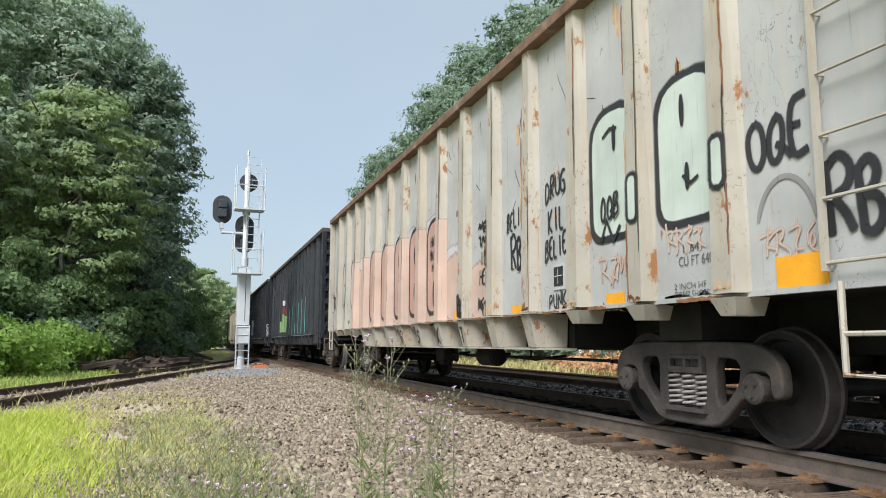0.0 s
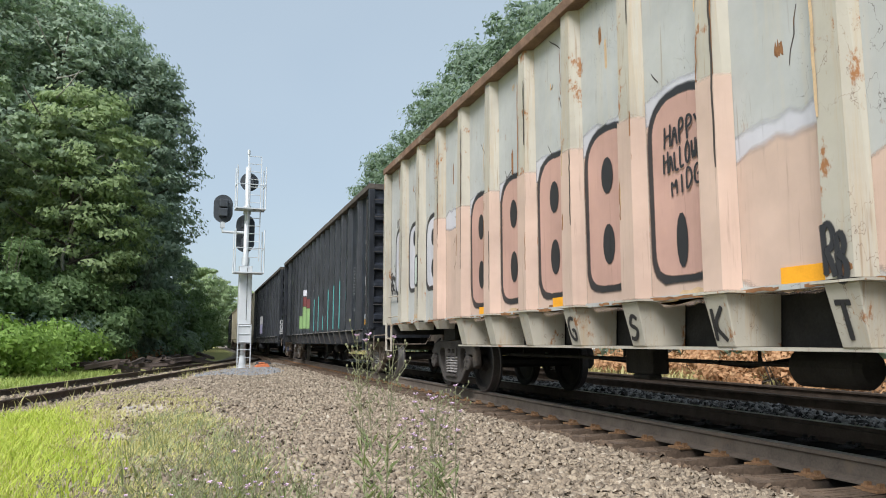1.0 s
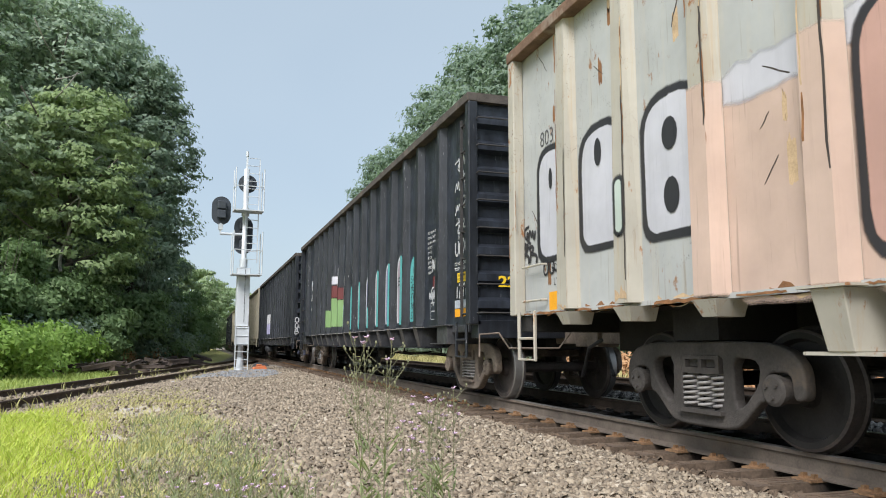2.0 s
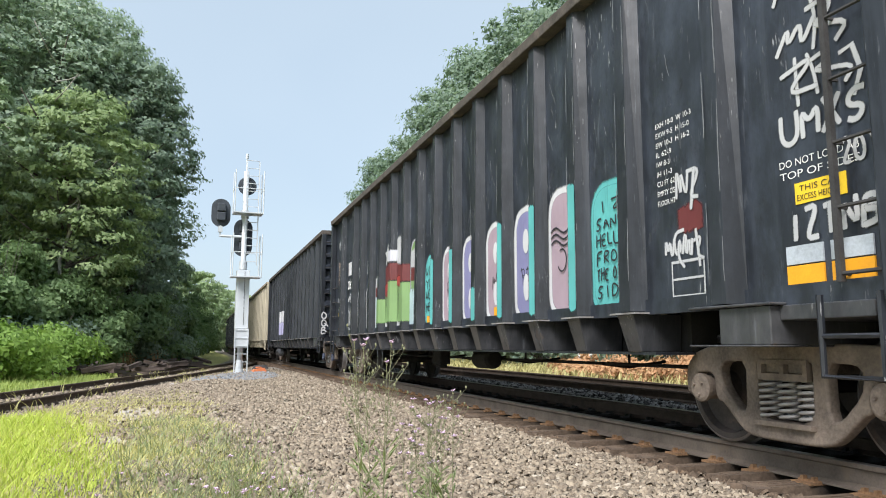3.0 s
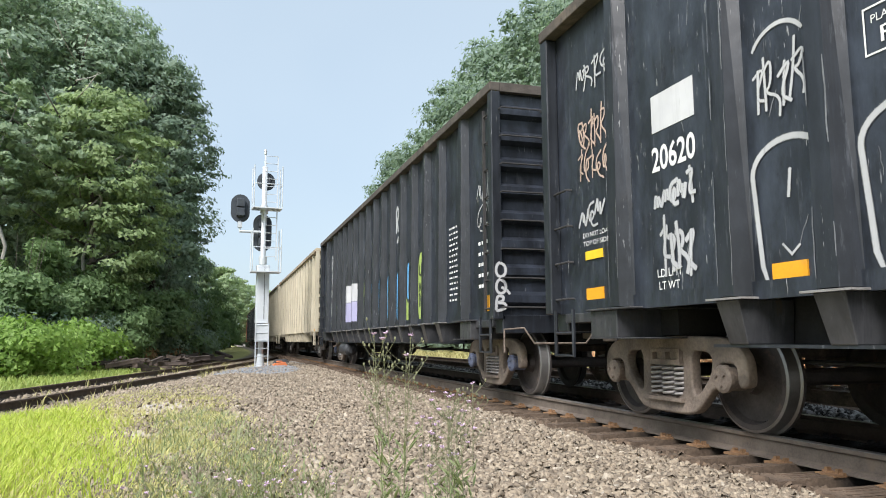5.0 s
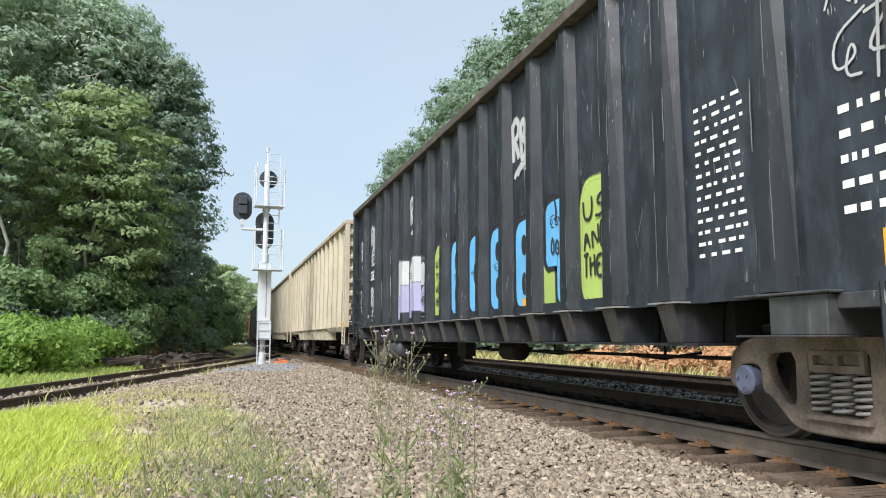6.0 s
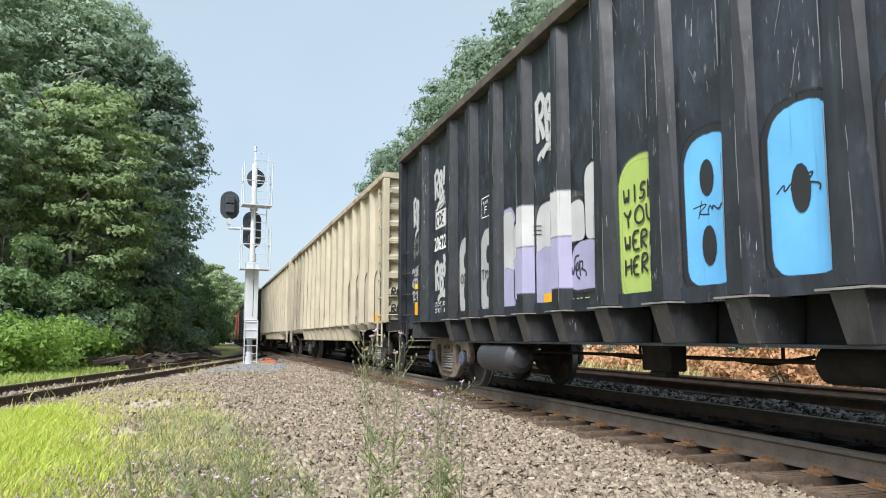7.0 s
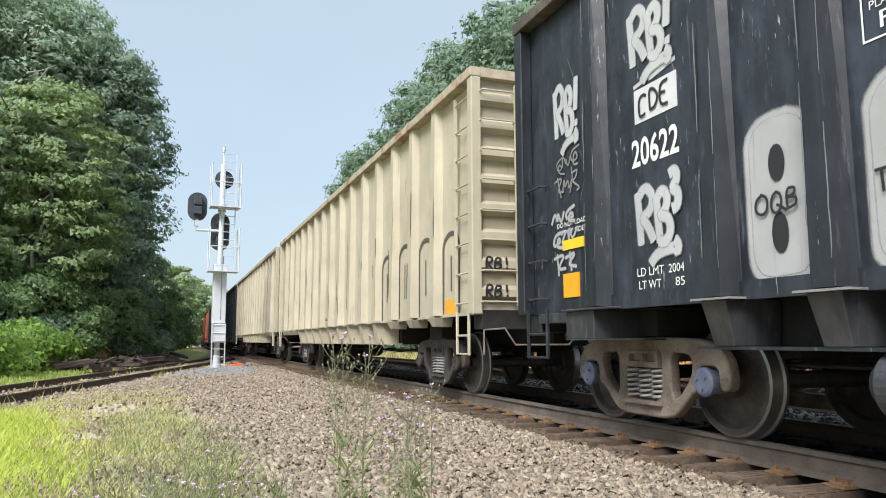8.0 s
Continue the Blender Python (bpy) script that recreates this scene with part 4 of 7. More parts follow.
def ribbon(b, pts, w, place, lift, rim=0.0):
    """A flat painted stroke along points (u, z); with a rim its edges thin out."""
    n = len(pts)
    for k, (u, z) in enumerate(pts):
        (a, e), (c, f) = pts[max(k - 1, 0)], pts[min(k + 1, n - 1)]
        d = Vector((c - a, f - e))
        d = d.normalized() if d.length > 1e-6 else Vector((1, 0))
        h = 0.5 * w * (0.6 if k in (0, n - 1) else 1.0)
        l = lift + 0.00022 * k
        offs = (h + rim, max(h - rim, h * 0.25), -max(h - rim, h * 0.25), -h - rim) if rim else (h, -h)
        i, m = len(b.v), len(offs)
        for j, o in enumerate(offs):
            if rim:
                b.thin[len(b.v)] = 0.0 if j in (0, 3) else 1.0
            b.v.append(tuple(place(u - d.y * o, z + d.x * o, l)))
        if k:
            for j in range(m - 1):
                b.f.append((i - m + j, i - m + j + 1, i + j + 1, i + j))
                b.s.append(0)


def rim_of(paint, w):
    return min(0.3 * w, 0.02) if paint.name in SOFT else 0.0


def stroke(car, pts, w, paint, lift=0.006, place=on_panel, name="painted_stroke"):
    b = Build()
    ribbon(b, pts, w, place, lift, rim_of(paint, w))
    return part(name, b, soft_of(paint), car)


def arc(cu, cz, ru, rz, a0, a1, n=14):
    return [(cu + ru * math.cos(radians(a0 + (a1 - a0) * k / n)), cz + rz * math.sin(radians(a0 + (a1 - a0) * k / n))) for k in range(n + 1)]


def tag(car, u0, u1, z0, z1, paint, seed, w=0.03, loops=4):
    """An unreadable tag: quick hooked strokes, side by side in rows."""
    rd, b, c = random.Random(seed), Build(), 0
    wide, high = u1 - u0, z1 - z0
    rows = max(1, round(high / max(0.24, wide * 0.6)))
    cells = max(2, loops)
    for r in range(rows):
        za, hh = z0 + high * (rows - 1 - r) / rows, high / rows * 0.84
        cw, slope = wide / cells, rd.uniform(-0.1, 0.12)
        for k in range(cells):
            ua, h = u1 - cw * k, hh * rd.uniform(0.72, 1.12)
            zb = za + slope * hh * k + hh * rd.uniform(-0.06, 0.06)
            at = lambda x, y: (ua - cw * x, zb + h * y)
            form, lean = rd.randrange(4), rd.uniform(-0.35, 0.25)
            if form == 0:
                lines = [[(0.1, 1.1), (0.15, 0.5), (0.0, -0.1)], [(-0.1, 0.8), (0.7, 1.0), (0.6, 0.55), (0.1, 0.45), (1.1, 0.15), (0.9, -0.2)]]
            elif form == 1:
                lines = [[(-0.1, 0.1), (0.25, 1.0), (0.35, 0.1), (0.6, 0.9), (0.7, 0.0), (1.15, 0.75)]]
            elif form == 2:
                lines = [[(1.0, 1.0), (0.1, 0.8), (0.2, 0.1), (0.9, 0.3), (0.5, 0.7), (0.4, 0.0), (1.2, -0.15)]]
            else:
                lines = [[(0.0, 0.85), (1.1, 1.05), (0.2, 0.2), (1.1, 0.05)], [(0.55, 1.15), (0.5, -0.2)]]
            lines = [[at(x + rd.uniform(-0.14, 0.14) + lean * (y - 0.5), y + rd.uniform(-0.13, 0.13)) for x, y in line] for line in lines]
            for line in lines:
                ribbon(b, rounded_path(line), w * rd.uniform(0.55, 0.9), on_panel, 0.006 + 0.0012 * (c % 5), rim_of(paint, w))
                c += 1
    return part("graffiti_tag", b, soft_of(paint), car)


def bars(car, u0, u1, z0, z1, rows, paint, seed=1):
    """Small stencilling too fine to read: short bars."""
    rd, b = random.Random(seed), Build()
    h = (z1 - z0) / rows
    for r in range(rows):
        u = u1
        while u > u0 + 0.03:
            w = min(rd.uniform(0.03, 0.09), u - u0)
            b.box(-(PANEL + 0.005), -(PANEL + 0.001), u - w, u, z0 + r * h + h * 0.34, z0 + r * h + h * 0.66)
            u -= w + rd.uniform(0.03, 0.09)
    return part("stencilling", b, paint, car)


def rounded_path(pts, times=2):
    for _ in range(times):
        out = [pts[0]]
        for (a, e), (c, f) in zip(pts, pts[1:]):
            out += [(a * 0.75 + c * 0.25, e * 0.75 + f * 0.25), (a * 0.25 + c * 0.75, e * 0.25 + f * 0.75)]
        pts = out + [pts[-1]]
    return pts


THROW = {
    "R": [[(0.06, 0.02), (0.04, 0.5), (0.0, 0.98)], [(0.0, 0.86), (0.22, 1.06), (0.42, 0.86), (0.36, 0.6), (0.1, 0.5), (0.26, 0.36), (0.42, 0.05)]],
    "B": [[(0.56, 0.0), (0.53, 0.4), (0.5, 0.82)], [(0.5, 0.76), (0.66, 0.92), (0.8, 0.74), (0.72, 0.52), (0.56, 0.46), (0.8, 0.42), (0.86, 0.16), (0.7, -0.02), (0.55, 0.04)]],
    "!": [[(1.02, 1.02), (0.99, 0.7), (0.96, 0.38)], [(0.95, 0.2), (0.96, 0.14), (0.95, 0.08)]],
    "3": [[(0.84, 1.12), (1.0, 1.18), (1.04, 1.0), (0.9, 0.86), (1.06, 0.8), (1.04, 0.56), (0.9, 0.52)]],
    "_": [[(0.3, -0.34), (0.5, -0.16), (0.95, -0.1), (0.98, -0.22), (1.02, -0.06), (0.92, 0.0)]],
}


def throw_up(car, signs, u0, u1, z0, z1, w, paint, lift=0.006, lean=0.0, place=on_panel):
    """Fat hand-sprayed letters."""
    b = Build()
    k = 0
    for sign in signs:
        for line in THROW[sign]:
            ribbon(b, rounded_path([(u1 - x * (u1 - u0), z0 + y * (z1 - z0) + lean * x) for x, y in line]), w, place, lift + 0.0015 * k, rim_of(paint, w))
            k += 1
    return part("graffiti_tag", b, soft_of(paint), car)


# single-stroke capitals on a 6 by 9 grid: points joined by dots, strokes parted by bars
GLYPHS = {
    "A": "00.39.60|14.54", "B": "00.09.49.58.46.05.55.63.51.00", "C": "68.49.19.06.03.10.40.61", "D": "00.09.39.66.63.30.00", "E": "69.09.00.60|05.45",
    "F": "69.09.00|05.45", "G": "68.39.07.02.30.60.64.34", "H": "09.00|69.60|05.65", "I": "39.30", "K": "09.00|69.04.60", "L": "09.00.60", "M": "00.09.34.69.60",
    "N": "00.09.60.69", "O": "39.07.02.30.62.67.39", "P": "00.09.49.67.45.04", "Q": "39.07.02.30.62.67.39|34.72.90", "R": "00.09.49.67.45.05.60", "S": "68.39.17.15.54.52.30.01",
    "T": "09.69|39.30", "U": "09.02.30.62.69", "W": "09.10.35.50.69", "X": "09.60|69.00", "Y": "09.35.69|35.30", "Z": "09.69.00.60", "0": "39.07.02.30.62.67.39",
    "2": "07.29.58.56.00.60", "3": "09.59.25.54.52.30.01", "5": "69.09.05.46.53.31.00", "1": "18.39.30", "8": "35.17.39.57.35.02.30.62.35", "!": "39.33|31.30", "'": "39.37",
}


def scrawl(car, text, u0, u1, z0, z1, paint, lift=0.006, tilt=0.0, w=None, place=on_panel):
    """Words sprayed or written by hand in wavering capitals that fill the given span."""
    rd, b, c = random.Random(len(text) * 31 + int(u0 * 100)), Build(), 0
    high, pitch = z1 - z0, (u1 - u0) / max(1, len(text))
    w = w or max(0.014, 0.12 * high)
    for k, ch in enumerate(text):
        if ch not in GLYPHS:
            continue
        sx, sy, dz, sl = pitch * rd.uniform(0.66, 0.8), high * rd.uniform(0.88, 1.08), high * rd.uniform(-0.06, 0.06), rd.uniform(-0.12, 0.12)
        for line in GLYPHS[ch].split("|"):
            pts = [(int(p[0]) / 6 + rd.uniform(-0.05, 0.05), int(p[1]) / 9 + rd.uniform(-0.04, 0.04)) for p in line.split(".")]
            path = [(u1 - pitch * (k + 0.1) - sx * (x + sl * (y - 0.5)), z0 + dz + sy * y + tilt * (k + x) / len(text)) for x, y in pts]
            ribbon(b, rounded_path(path), w, place, lift + 0.0012 * (c % 4), rim_of(paint, w))
            c += 1
    return part("lettering", b, soft_of(paint), car)


def words(car, text, u0, u1, z0, z1, paint, lift=0.006, tilt=0.0, bold=0.0, place=None):
    """Lettering that fills the given span, read from outside the car; sprayed paint is written by hand."""
    if paint.name in SOFT:
        return scrawl(car, text, u0, u1, z0, z1, paint, lift, tilt, max(0.012, 0.07 * (z1 - z0) + 0.4 * bold))
    cu = bpy.data.curves.new("lettering", 'FONT')
    cu.body, cu.size, cu.resolution_u, cu.offset, cu.fill_mode = text, 1.0, 3, bold, 'FRONT'
    tmp = new("lettering", cu)
    me = bpy.data.meshes.new_from_object(tmp.evaluated_get(bpy.context.evaluated_depsgraph_get()))
    bpy.data.objects.remove(tmp)
    bpy.data.curves.remove(cu)
    co = np.empty(len(me.vertices) * 3, np.float32)
    me.vertices.foreach_get("co", co)
    co = co.reshape(-1, 3)
    lo, hi = co.min(0), co.max(0)
    q = (co - lo) / np.maximum(hi - lo, 1e-6)
    u = u1 - q[:, 0] * (u1 - u0)
    z = z0 + q[:, 1] * (z1 - z0) + tilt * q[:, 0]
    x = np.full(len(u), -(PANEL + lift))
    me.vertices.foreach_set("co", np.stack([x, u, z], 1).astype(np.float32).ravel())
    me.materials.clear()
    me.materials.append(paint)
    me.update()
    return part("lettering", me, [], car)


def span(ribs, k):
    """The clear sheet between rib k and the next."""
    return ribs[k] + 0.10, ribs[k + 1] - 0.21


EYES = ((0.5, 0.70, 0.12, 0.11), (0.5, 0.27, 0.12, 0.12))

P_INK = simple("black_print", (0.02, 0.02, 0.02), 0.6)
M_STENCILDARK = simple("worn_dark_stencil", (0.10, 0.10, 0.10), 0.8, 0, 0.3, 12, 0.1, stain=(0.36, 0.36, 0.34), stain_at=0.62)


def on_stake(u, z, lift):
    f = (SILL + 0.005 - z) / (SILL + 0.005 - FLOOR_Z)
    return (-(HALF - 0.09 * f + lift), u, z)


# the white car
w = CARS[0][0]
A = RIBS_A
letter(w, *span(A, 1), 1.80, 3.06, P_PALE, P_BLACK, ((0.45, 0.76, 0.028, 0.10),), 0.05, top=0.35)
stroke(w, [(3.40, 2.80), (3.27, 2.86), (3.14, 2.84)], 0.03, P_BLACK, 0.016)
stroke(w, [(3.46, 1.78), (3.36, 1.98), (3.24, 1.76), (3.12, 1.9)], 0.045, P_BLACK, 0.016)
letter(w, *span(A, 0), 1.78, 3.00, P_PALE, P_BLACK, ((0.55, 0.76, 0.028, 0.11), (0.5, 0.30, 0.028, 0.09)), 0.05, top=0.3)
stroke(w, [(2.18, 2.16), (2.08, 2.08), (1.98, 2.12)], 0.03, P_BLACK, 0.016)
for k, z0, z1 in ((1, 1.88, 2.27), (0, 1.96, 2.31)):
    letter(w, A[k] - 0.055, A[k] + 0.055, z0, z1, P_PALE, P_BLACK, (), 0.022, place=on_rib, top=0.1)
words(w, "OQB", 3.12, 3.46, 1.95, 2.18, P_BLACK, 0.016, 0.05, 0.02)
words(w, "OQE", 0.86, 1.45, 1.98, 2.36, P_BLACK, 0.006, 0.08, 0.035)
stroke(w, arc(1.12, 1.5, 0.27, 0.42, 20, 165), 0.028, P_GREY)
tag(w, 0.85, 1.35, 1.42, 1.62, P_SALMON, 3, 0.018)
throw_up(w, "RB", 0.3, 0.78, 1.45, 1.95, 0.05, P_BLACK)
words(w, "DRUG", 4.18, 4.68, 2.38, 2.62, P_BLACK, 0.006, 0.08, 0.02)
words(w, "KIL", 4.22, 4.62, 2.00, 2.25, P_BLACK, 0.006, 0.06, 0.02)
words(w, "BELIE", 4.18, 4.70, 1.70, 1.92, P_BLACK, 0.006, 0.08, 0.02)
words(w, "PUNK", 4.20, 4.62, 1.17, 1.34, P_BLACK, 0.006, 0.03, 0.01)
plate(w, 4.25, 4.50, 1.38, 1.66, P_WHITE, "placard", 0.012)
plate(w, 4.27, 4.48, 1.42, 1.63, P_BLACK, "placard", 0.016)
stroke(w, [(4.29, 1.53), (4.46, 1.53)], 0.01, P_CHALK, 0.019, name="placard_line")
stroke(w, [(4.375, 1.44), (4.375, 1.61)], 0.008, P_CHALK, 0.021, name="placard_line")
words(w, "CU FT 640", 1.86, 2.28, 1.42, 1.50, M_STENCILDARK, 0.007)
words(w, "L 64", 2.02, 2.22, 1.53, 1.60, M_STENCILDARK, 0.007)
words(w, "2 INCH HF", 1.95, 2.35, 1.235, 1.285, M_STENCILDARK, 0.007)
words(w, "COMP SHOES", 1.92, 2.35, 1.16, 1.22, M_STENCILDARK, 0.007)
tag(w, 1.95, 2.42, 1.58, 1.78, P_SALMON, 8, 0.022)
tag(w, 3.0, 3.5, 1.40, 1.72, P_SALMON, 9, 0.02, 3)
words(w, "BELIE", 5.26, 5.78, 2.18, 2.42, P_BLACK, 0.006, 0.1, 0.015)
throw_up(w, "RB!", 5.28, 5.66, 1.7, 2.15, 0.035, P_BLACK)
tag(w, 6.38, 6.78, 2.15, 2.55, P_BLACK, 13, 0.026, 3)
words(w, "IC", 6.45, 6.72, 1.88, 2.08, P_BLACK, 0.006, 0, 0.012)
words(w, "HEN", 6.40, 6.75, 1.60, 1.82, P_BLACK, 0.006, 0, 0.012)
tag(w, 6.36, 6.80, 1.20, 1.55, P_BLACK, 14, 0.026, 4)
patch(w, *span(A, 5), 1.22, 2.10, P_SALMON, ragged=0.03, rim=0.14)
patch(w, *span(A, 5), 2.02, 2.26, P_HOAR, lift=0.0012, ragged=0.03, rim=0.12)
patch(w, A[4] + 0.5, A[5] - 0.22, 1.22, 1.85, P_SALMON, ragged=0.03, rim=0.14)
for k in range(6, 12):
    patch(w, *span(A, k), 1.16, 2.95 - 0.02 * k, P_SALMON, lift=0.0005, ragged=0.03, rim=0.10)
for k in range(6, 13):
    rib_wrap(w, A[k], 1.17, 2.75, P_SALMON, 0.105)
for k in range(6, 11):
    letter(w, *span(A, k), 1.30, 2.86, P_PINK, P_BLACK, EYES if k > 6 else ((0.5, 0.2, 0.08, 0.14),), 0.05, top=0.28)
words(w, "HAPPY", 8.52, 9.02, 2.40, 2.58, P_BLACK, 0.016, 0.06, 0.015)
words(w, "HALLOWE", 8.52, 9.04, 2.18, 2.36, P_BLACK, 0.016, 0.06, 0.015)
words(w, "MIDG", 8.54, 8.95, 1.98, 2.14, P_BLACK, 0.016, 0.06, 0.015)
letter(w, *span(A, 13), 1.74, 2.96, P_HOAR, P_BLACK, ((0.55, 0.78, 0.07, 0.11),), 0.055, top=0.4)
letter(w, A[14] + 0.13, A[14] + 0.78, 1.74, 3.00, P_HOAR, P_BLACK, ((0.5, 0.72, 0.05, 0.09),), 0.055, top=0.4)
letter(w, A[13] - 0.055, A[13] + 0.055, 1.80, 2.28, P_PALE, P_BLACK, (), 0.022, place=on_rib, top=0.1)
letter(w, *span(A, 12), 1.70, 2.93, P_HOAR, P_BLACK, EYES, 0.055, top=0.4)
tag(w, 18.15, 18.45, 1.78, 2.2, P_BLACK, 17, 0.035, 2)
words(w, "80315", 17.42, 17.98, 3.06, 3.24, M_STENCILDARK, 0.004)
words(w, "LD LMT", 17.38, 17.74, 1.60, 1.68, M_STENCILDARK, 0.004)
words(w, "LT WT", 17.38, 17.70, 1.44, 1.52, M_STENCILDARK, 0.004)
scrawl(w, "OQ", 17.66, 17.95, 1.55, 1.72, P_BLACK, 0.006, 0.03)
for k, ch in ((5, "T"), (6, "K"), (7, "S"), (8, "G")):
    scrawl(w, ch, A[k] - 0.08, A[k] + 0.08, 0.80, 1.03, P_BLACK, 0.004, 0, 0.028, on_stake)
for k in range(6, 12):                                       # the pale band sprayed over the tops of the letters
    patch(w, *span(A, k), 2.84 - 0.02 * k, 3.02 - 0.02 * k, P_HOAR, lift=0.0022, ragged=0.03, rim=0.10)
for u0, u1, z0, z1 in ((0.80, 1.22, 1.17, 1.38), (3.10, 3.40, 1.16, 1.27), (5.30, 5.62, 1.16, 1.26), (7.40, 7.80, 1.16, 1.28), (10.85, 11.15, 1.16, 1.27), (17.36, 17.80, 1.16, 1.37), (13.1, 13.4, 1.16, 1.27)):
    plate(w, u0, u1, z0, z1, M_ORANGE)

def wear(car, ribs, paint, seed, count, patches=True):
    """Rust runs down the edges of the ribs and up from the sill."""
    rd = random.Random(seed)
    for r in ribs:
        for k in range(count):
            zt = rd.uniform(1.6, 4.2)
            u, zb = r + rd.choice((-0.095, 0.085, 0.09)), max(1.16, zt - rd.uniform(0.25, 1.3))
            n = 9
            stroke(car, [(u + rd.uniform(-0.008, 0.008), zb + (zt - zb) * j / n) for j in range(n + 1)], rd.uniform(0.012, 0.026), paint, 0.003, on_rib, "rust_streak")
        if not patches:
            continue
        for k in range(2):
            u0 = r + rd.uniform(0.17, 0.6)
            zt = rd.uniform(1.4, 4.1)
            patch(car, u0, u0 + rd.uniform(0.02, 0.07), zt, zt + rd.uniform(0.08, 0.4), paint, on_panel, "rust_patch", 0.0008, 0.05)
        patch(car, r + 0.17, r + rd.uniform(0.5, 0.9), 1.10, rd.uniform(1.16, 1.24), paint, on_panel, "rust_patch", 0.0008, 0.04)


P_RUST = simple("rust_run", (0.24, 0.115, 0.05), 0.95, 0, 0.5, 9, 0.4, stain=(0.10, 0.05, 0.03))
P_RUSTLT = simple("light_rust_stain", (0.50, 0.36, 0.22), 0.9, 0, 0.3, 6, 0.2, stain=(0.36, 0.22, 0.12))
wear(w, A, P_RUST, 1, 2)
wear(w, A[:-1], P_RUSTLT, 2, 1)
wear(w, [18.5], P_RUST, 3, 3, False)
rd_sill = random.Random(8)
for r in A:                                                  # rust lines along the sill and the feet of the ribs
    for k in range(3):
        u, l = r + rd_sill.uniform(-0.1, 0.8), rd_sill.uniform(0.15, 0.6)
        stroke(w, [(u + l * j / 6, 1.145 + rd_sill.uniform(-0.008, 0.008)) for j in range(7)], rd_sill.uniform(0.012, 0.03), P_RUST, 0.024, on_panel, "rust_line")
    patch(w, r - 0.09, r + 0.09, 1.165, rd_sill.uniform(1.2, 1.34), P_RUST if rd_sill.random() < 0.5 else P_RUSTLT, on_rib, "rust_patch", 0.0025, 0.05)
P_GASH = simple("bare_gash", (0.055, 0.045, 0.04), 0.9, 0, 0.4, 9, 0.3, stain=(0.20, 0.11, 0.06))
rd_gash = random.Random(31)
for r in A:
    for k in range(3):
        u, z0 = r + rd_gash.uniform(0.2, 0.85), rd_gash.uniform(1.7, 4.1)
        a, l = rd_gash.uniform(-1.3, 1.3), rd_gash.uniform(0.12, 0.42)
        stroke(w, [(u + l * j / 4 * math.sin(a) + rd_gash.uniform(-0.012, 0.012), z0 + l * j / 4 * math.cos(a)) for j in range(5)], rd_gash.uniform(0.007, 0.016), P_GASH, 0.002, on_panel, "scratch")
    z1, z2 = sorted((rd_gash.uniform(1.3, 4.2), rd_gash.uniform(1.3, 4.2)))
    z2 = max(z2, z1 + 0.8)
    stroke(w, [(r - 0.088 + rd_gash.uniform(-0.007, 0.007), z1 + (min(z2, 4.25) - z1) * j / 12) for j in range(13)], rd_gash.uniform(0.014, 0.024), P_GASH, 0.004, on_rib, "dirt_run")
throw_up(w, "RB", 7.11, 7.31, 1.18, 1.50, 0.034, P_BLACK, 0.006, -0.06, on_rib)

# the first black car
c = CARS[1][0]
B = RIBS_B
tag(c, 0.40, 0.92, 2.45, 3.72, P_WHITE, 22, 0.03, 2)
stroke(c, [(0.36, 2.3), (0.30, 2.45), (0.35, 2.62), (0.45, 2.6)], 0.03, P_WHITE)
stroke(c, [(0.25, 1.75), (0.2, 1.95), (0.27, 2.05)], 0.03, P_WHITE)
scrawl(c, "UMXS", 0.26, 0.96, 2.12, 2.34, P_WHITE, 0.006, 0.04, 0.03)
words(c, "DO NOT LOAD AB", 0.35, 0.98, 1.98, 2.03, M_WPAINT)
words(c, "TOP OF SIDES", 0.35, 0.98, 1.90, 1.95, M_WPAINT)
words(c, "20", 0.30, 0.48, 1.90, 2.06, P_WHITE, 0.006, 0, 0.02)
plate(c, 0.46, 0.86, 1.72, 1.86, M_YELLOW, lift=0.008)
words(c, "THIS CAR", 0.50, 0.82, 1.80, 1.84, P_INK, 0.011)
words(c, "EXCESS HEIGHT", 0.50, 0.84, 1.74, 1.78, P_INK, 0.011)
scrawl(c, "IZTNB", 0.22, 0.95, 1.47, 1.66, P_WHITE, 0.006, 0.04, 0.03)
stroke(c, [(0.24, 1.30), (0.16, 1.5), (0.2, 1.72)], 0.03, P_WHITE)
words(c, "2 INCH HF COMP SHOES", 0.28, 0.98, 1.135, 1.165, M_WPAINT)
for u in (0.30, 0.66):
    plate(c, u, u + 0.30, 1.18, 1.32, M_ORANGE)
    plate(c, u, u + 0.30, 1.33, 1.45, simple("reflector_silver", (0.42, 0.46, 0.50), 0.4))
for k, s in enumerate(("EXH 10-0  W 10-3", "EXW 9-5  H 15-0", "EW 10-3  H 16-2", "IL 62-9", "IW 8-3", "IH 11-3", "CU FT 62", "EMPTY CG", "FLOOR HT")):
    wide = 0.030 * len(s)
    words(c, s, 2.36 - wide, 2.36, 2.66 - 0.085 * k, 2.705 - 0.085 * k, M_WPAINT)
tag(c, 1.83, 2.10, 1.95, 2.30, P_WHITE, 27, 0.03, 2)
patch(c, 1.84, 2.06, 1.72, 1.95, P_RED, lift=0.0015, ragged=0.05)
tag(c, 1.80, 2.28, 1.52, 1.80, P_WHITE, 28, 0.03, 4)
stroke(c, [(1.80, 1.2), (2.2, 1.2), (2.2, 1.48), (1.80, 1.48), (1.80, 1.2)], 0.022, P_WHITE)
stroke(c, [(1.80, 1.34), (2.2, 1.34)], 0.02, P_WHITE)
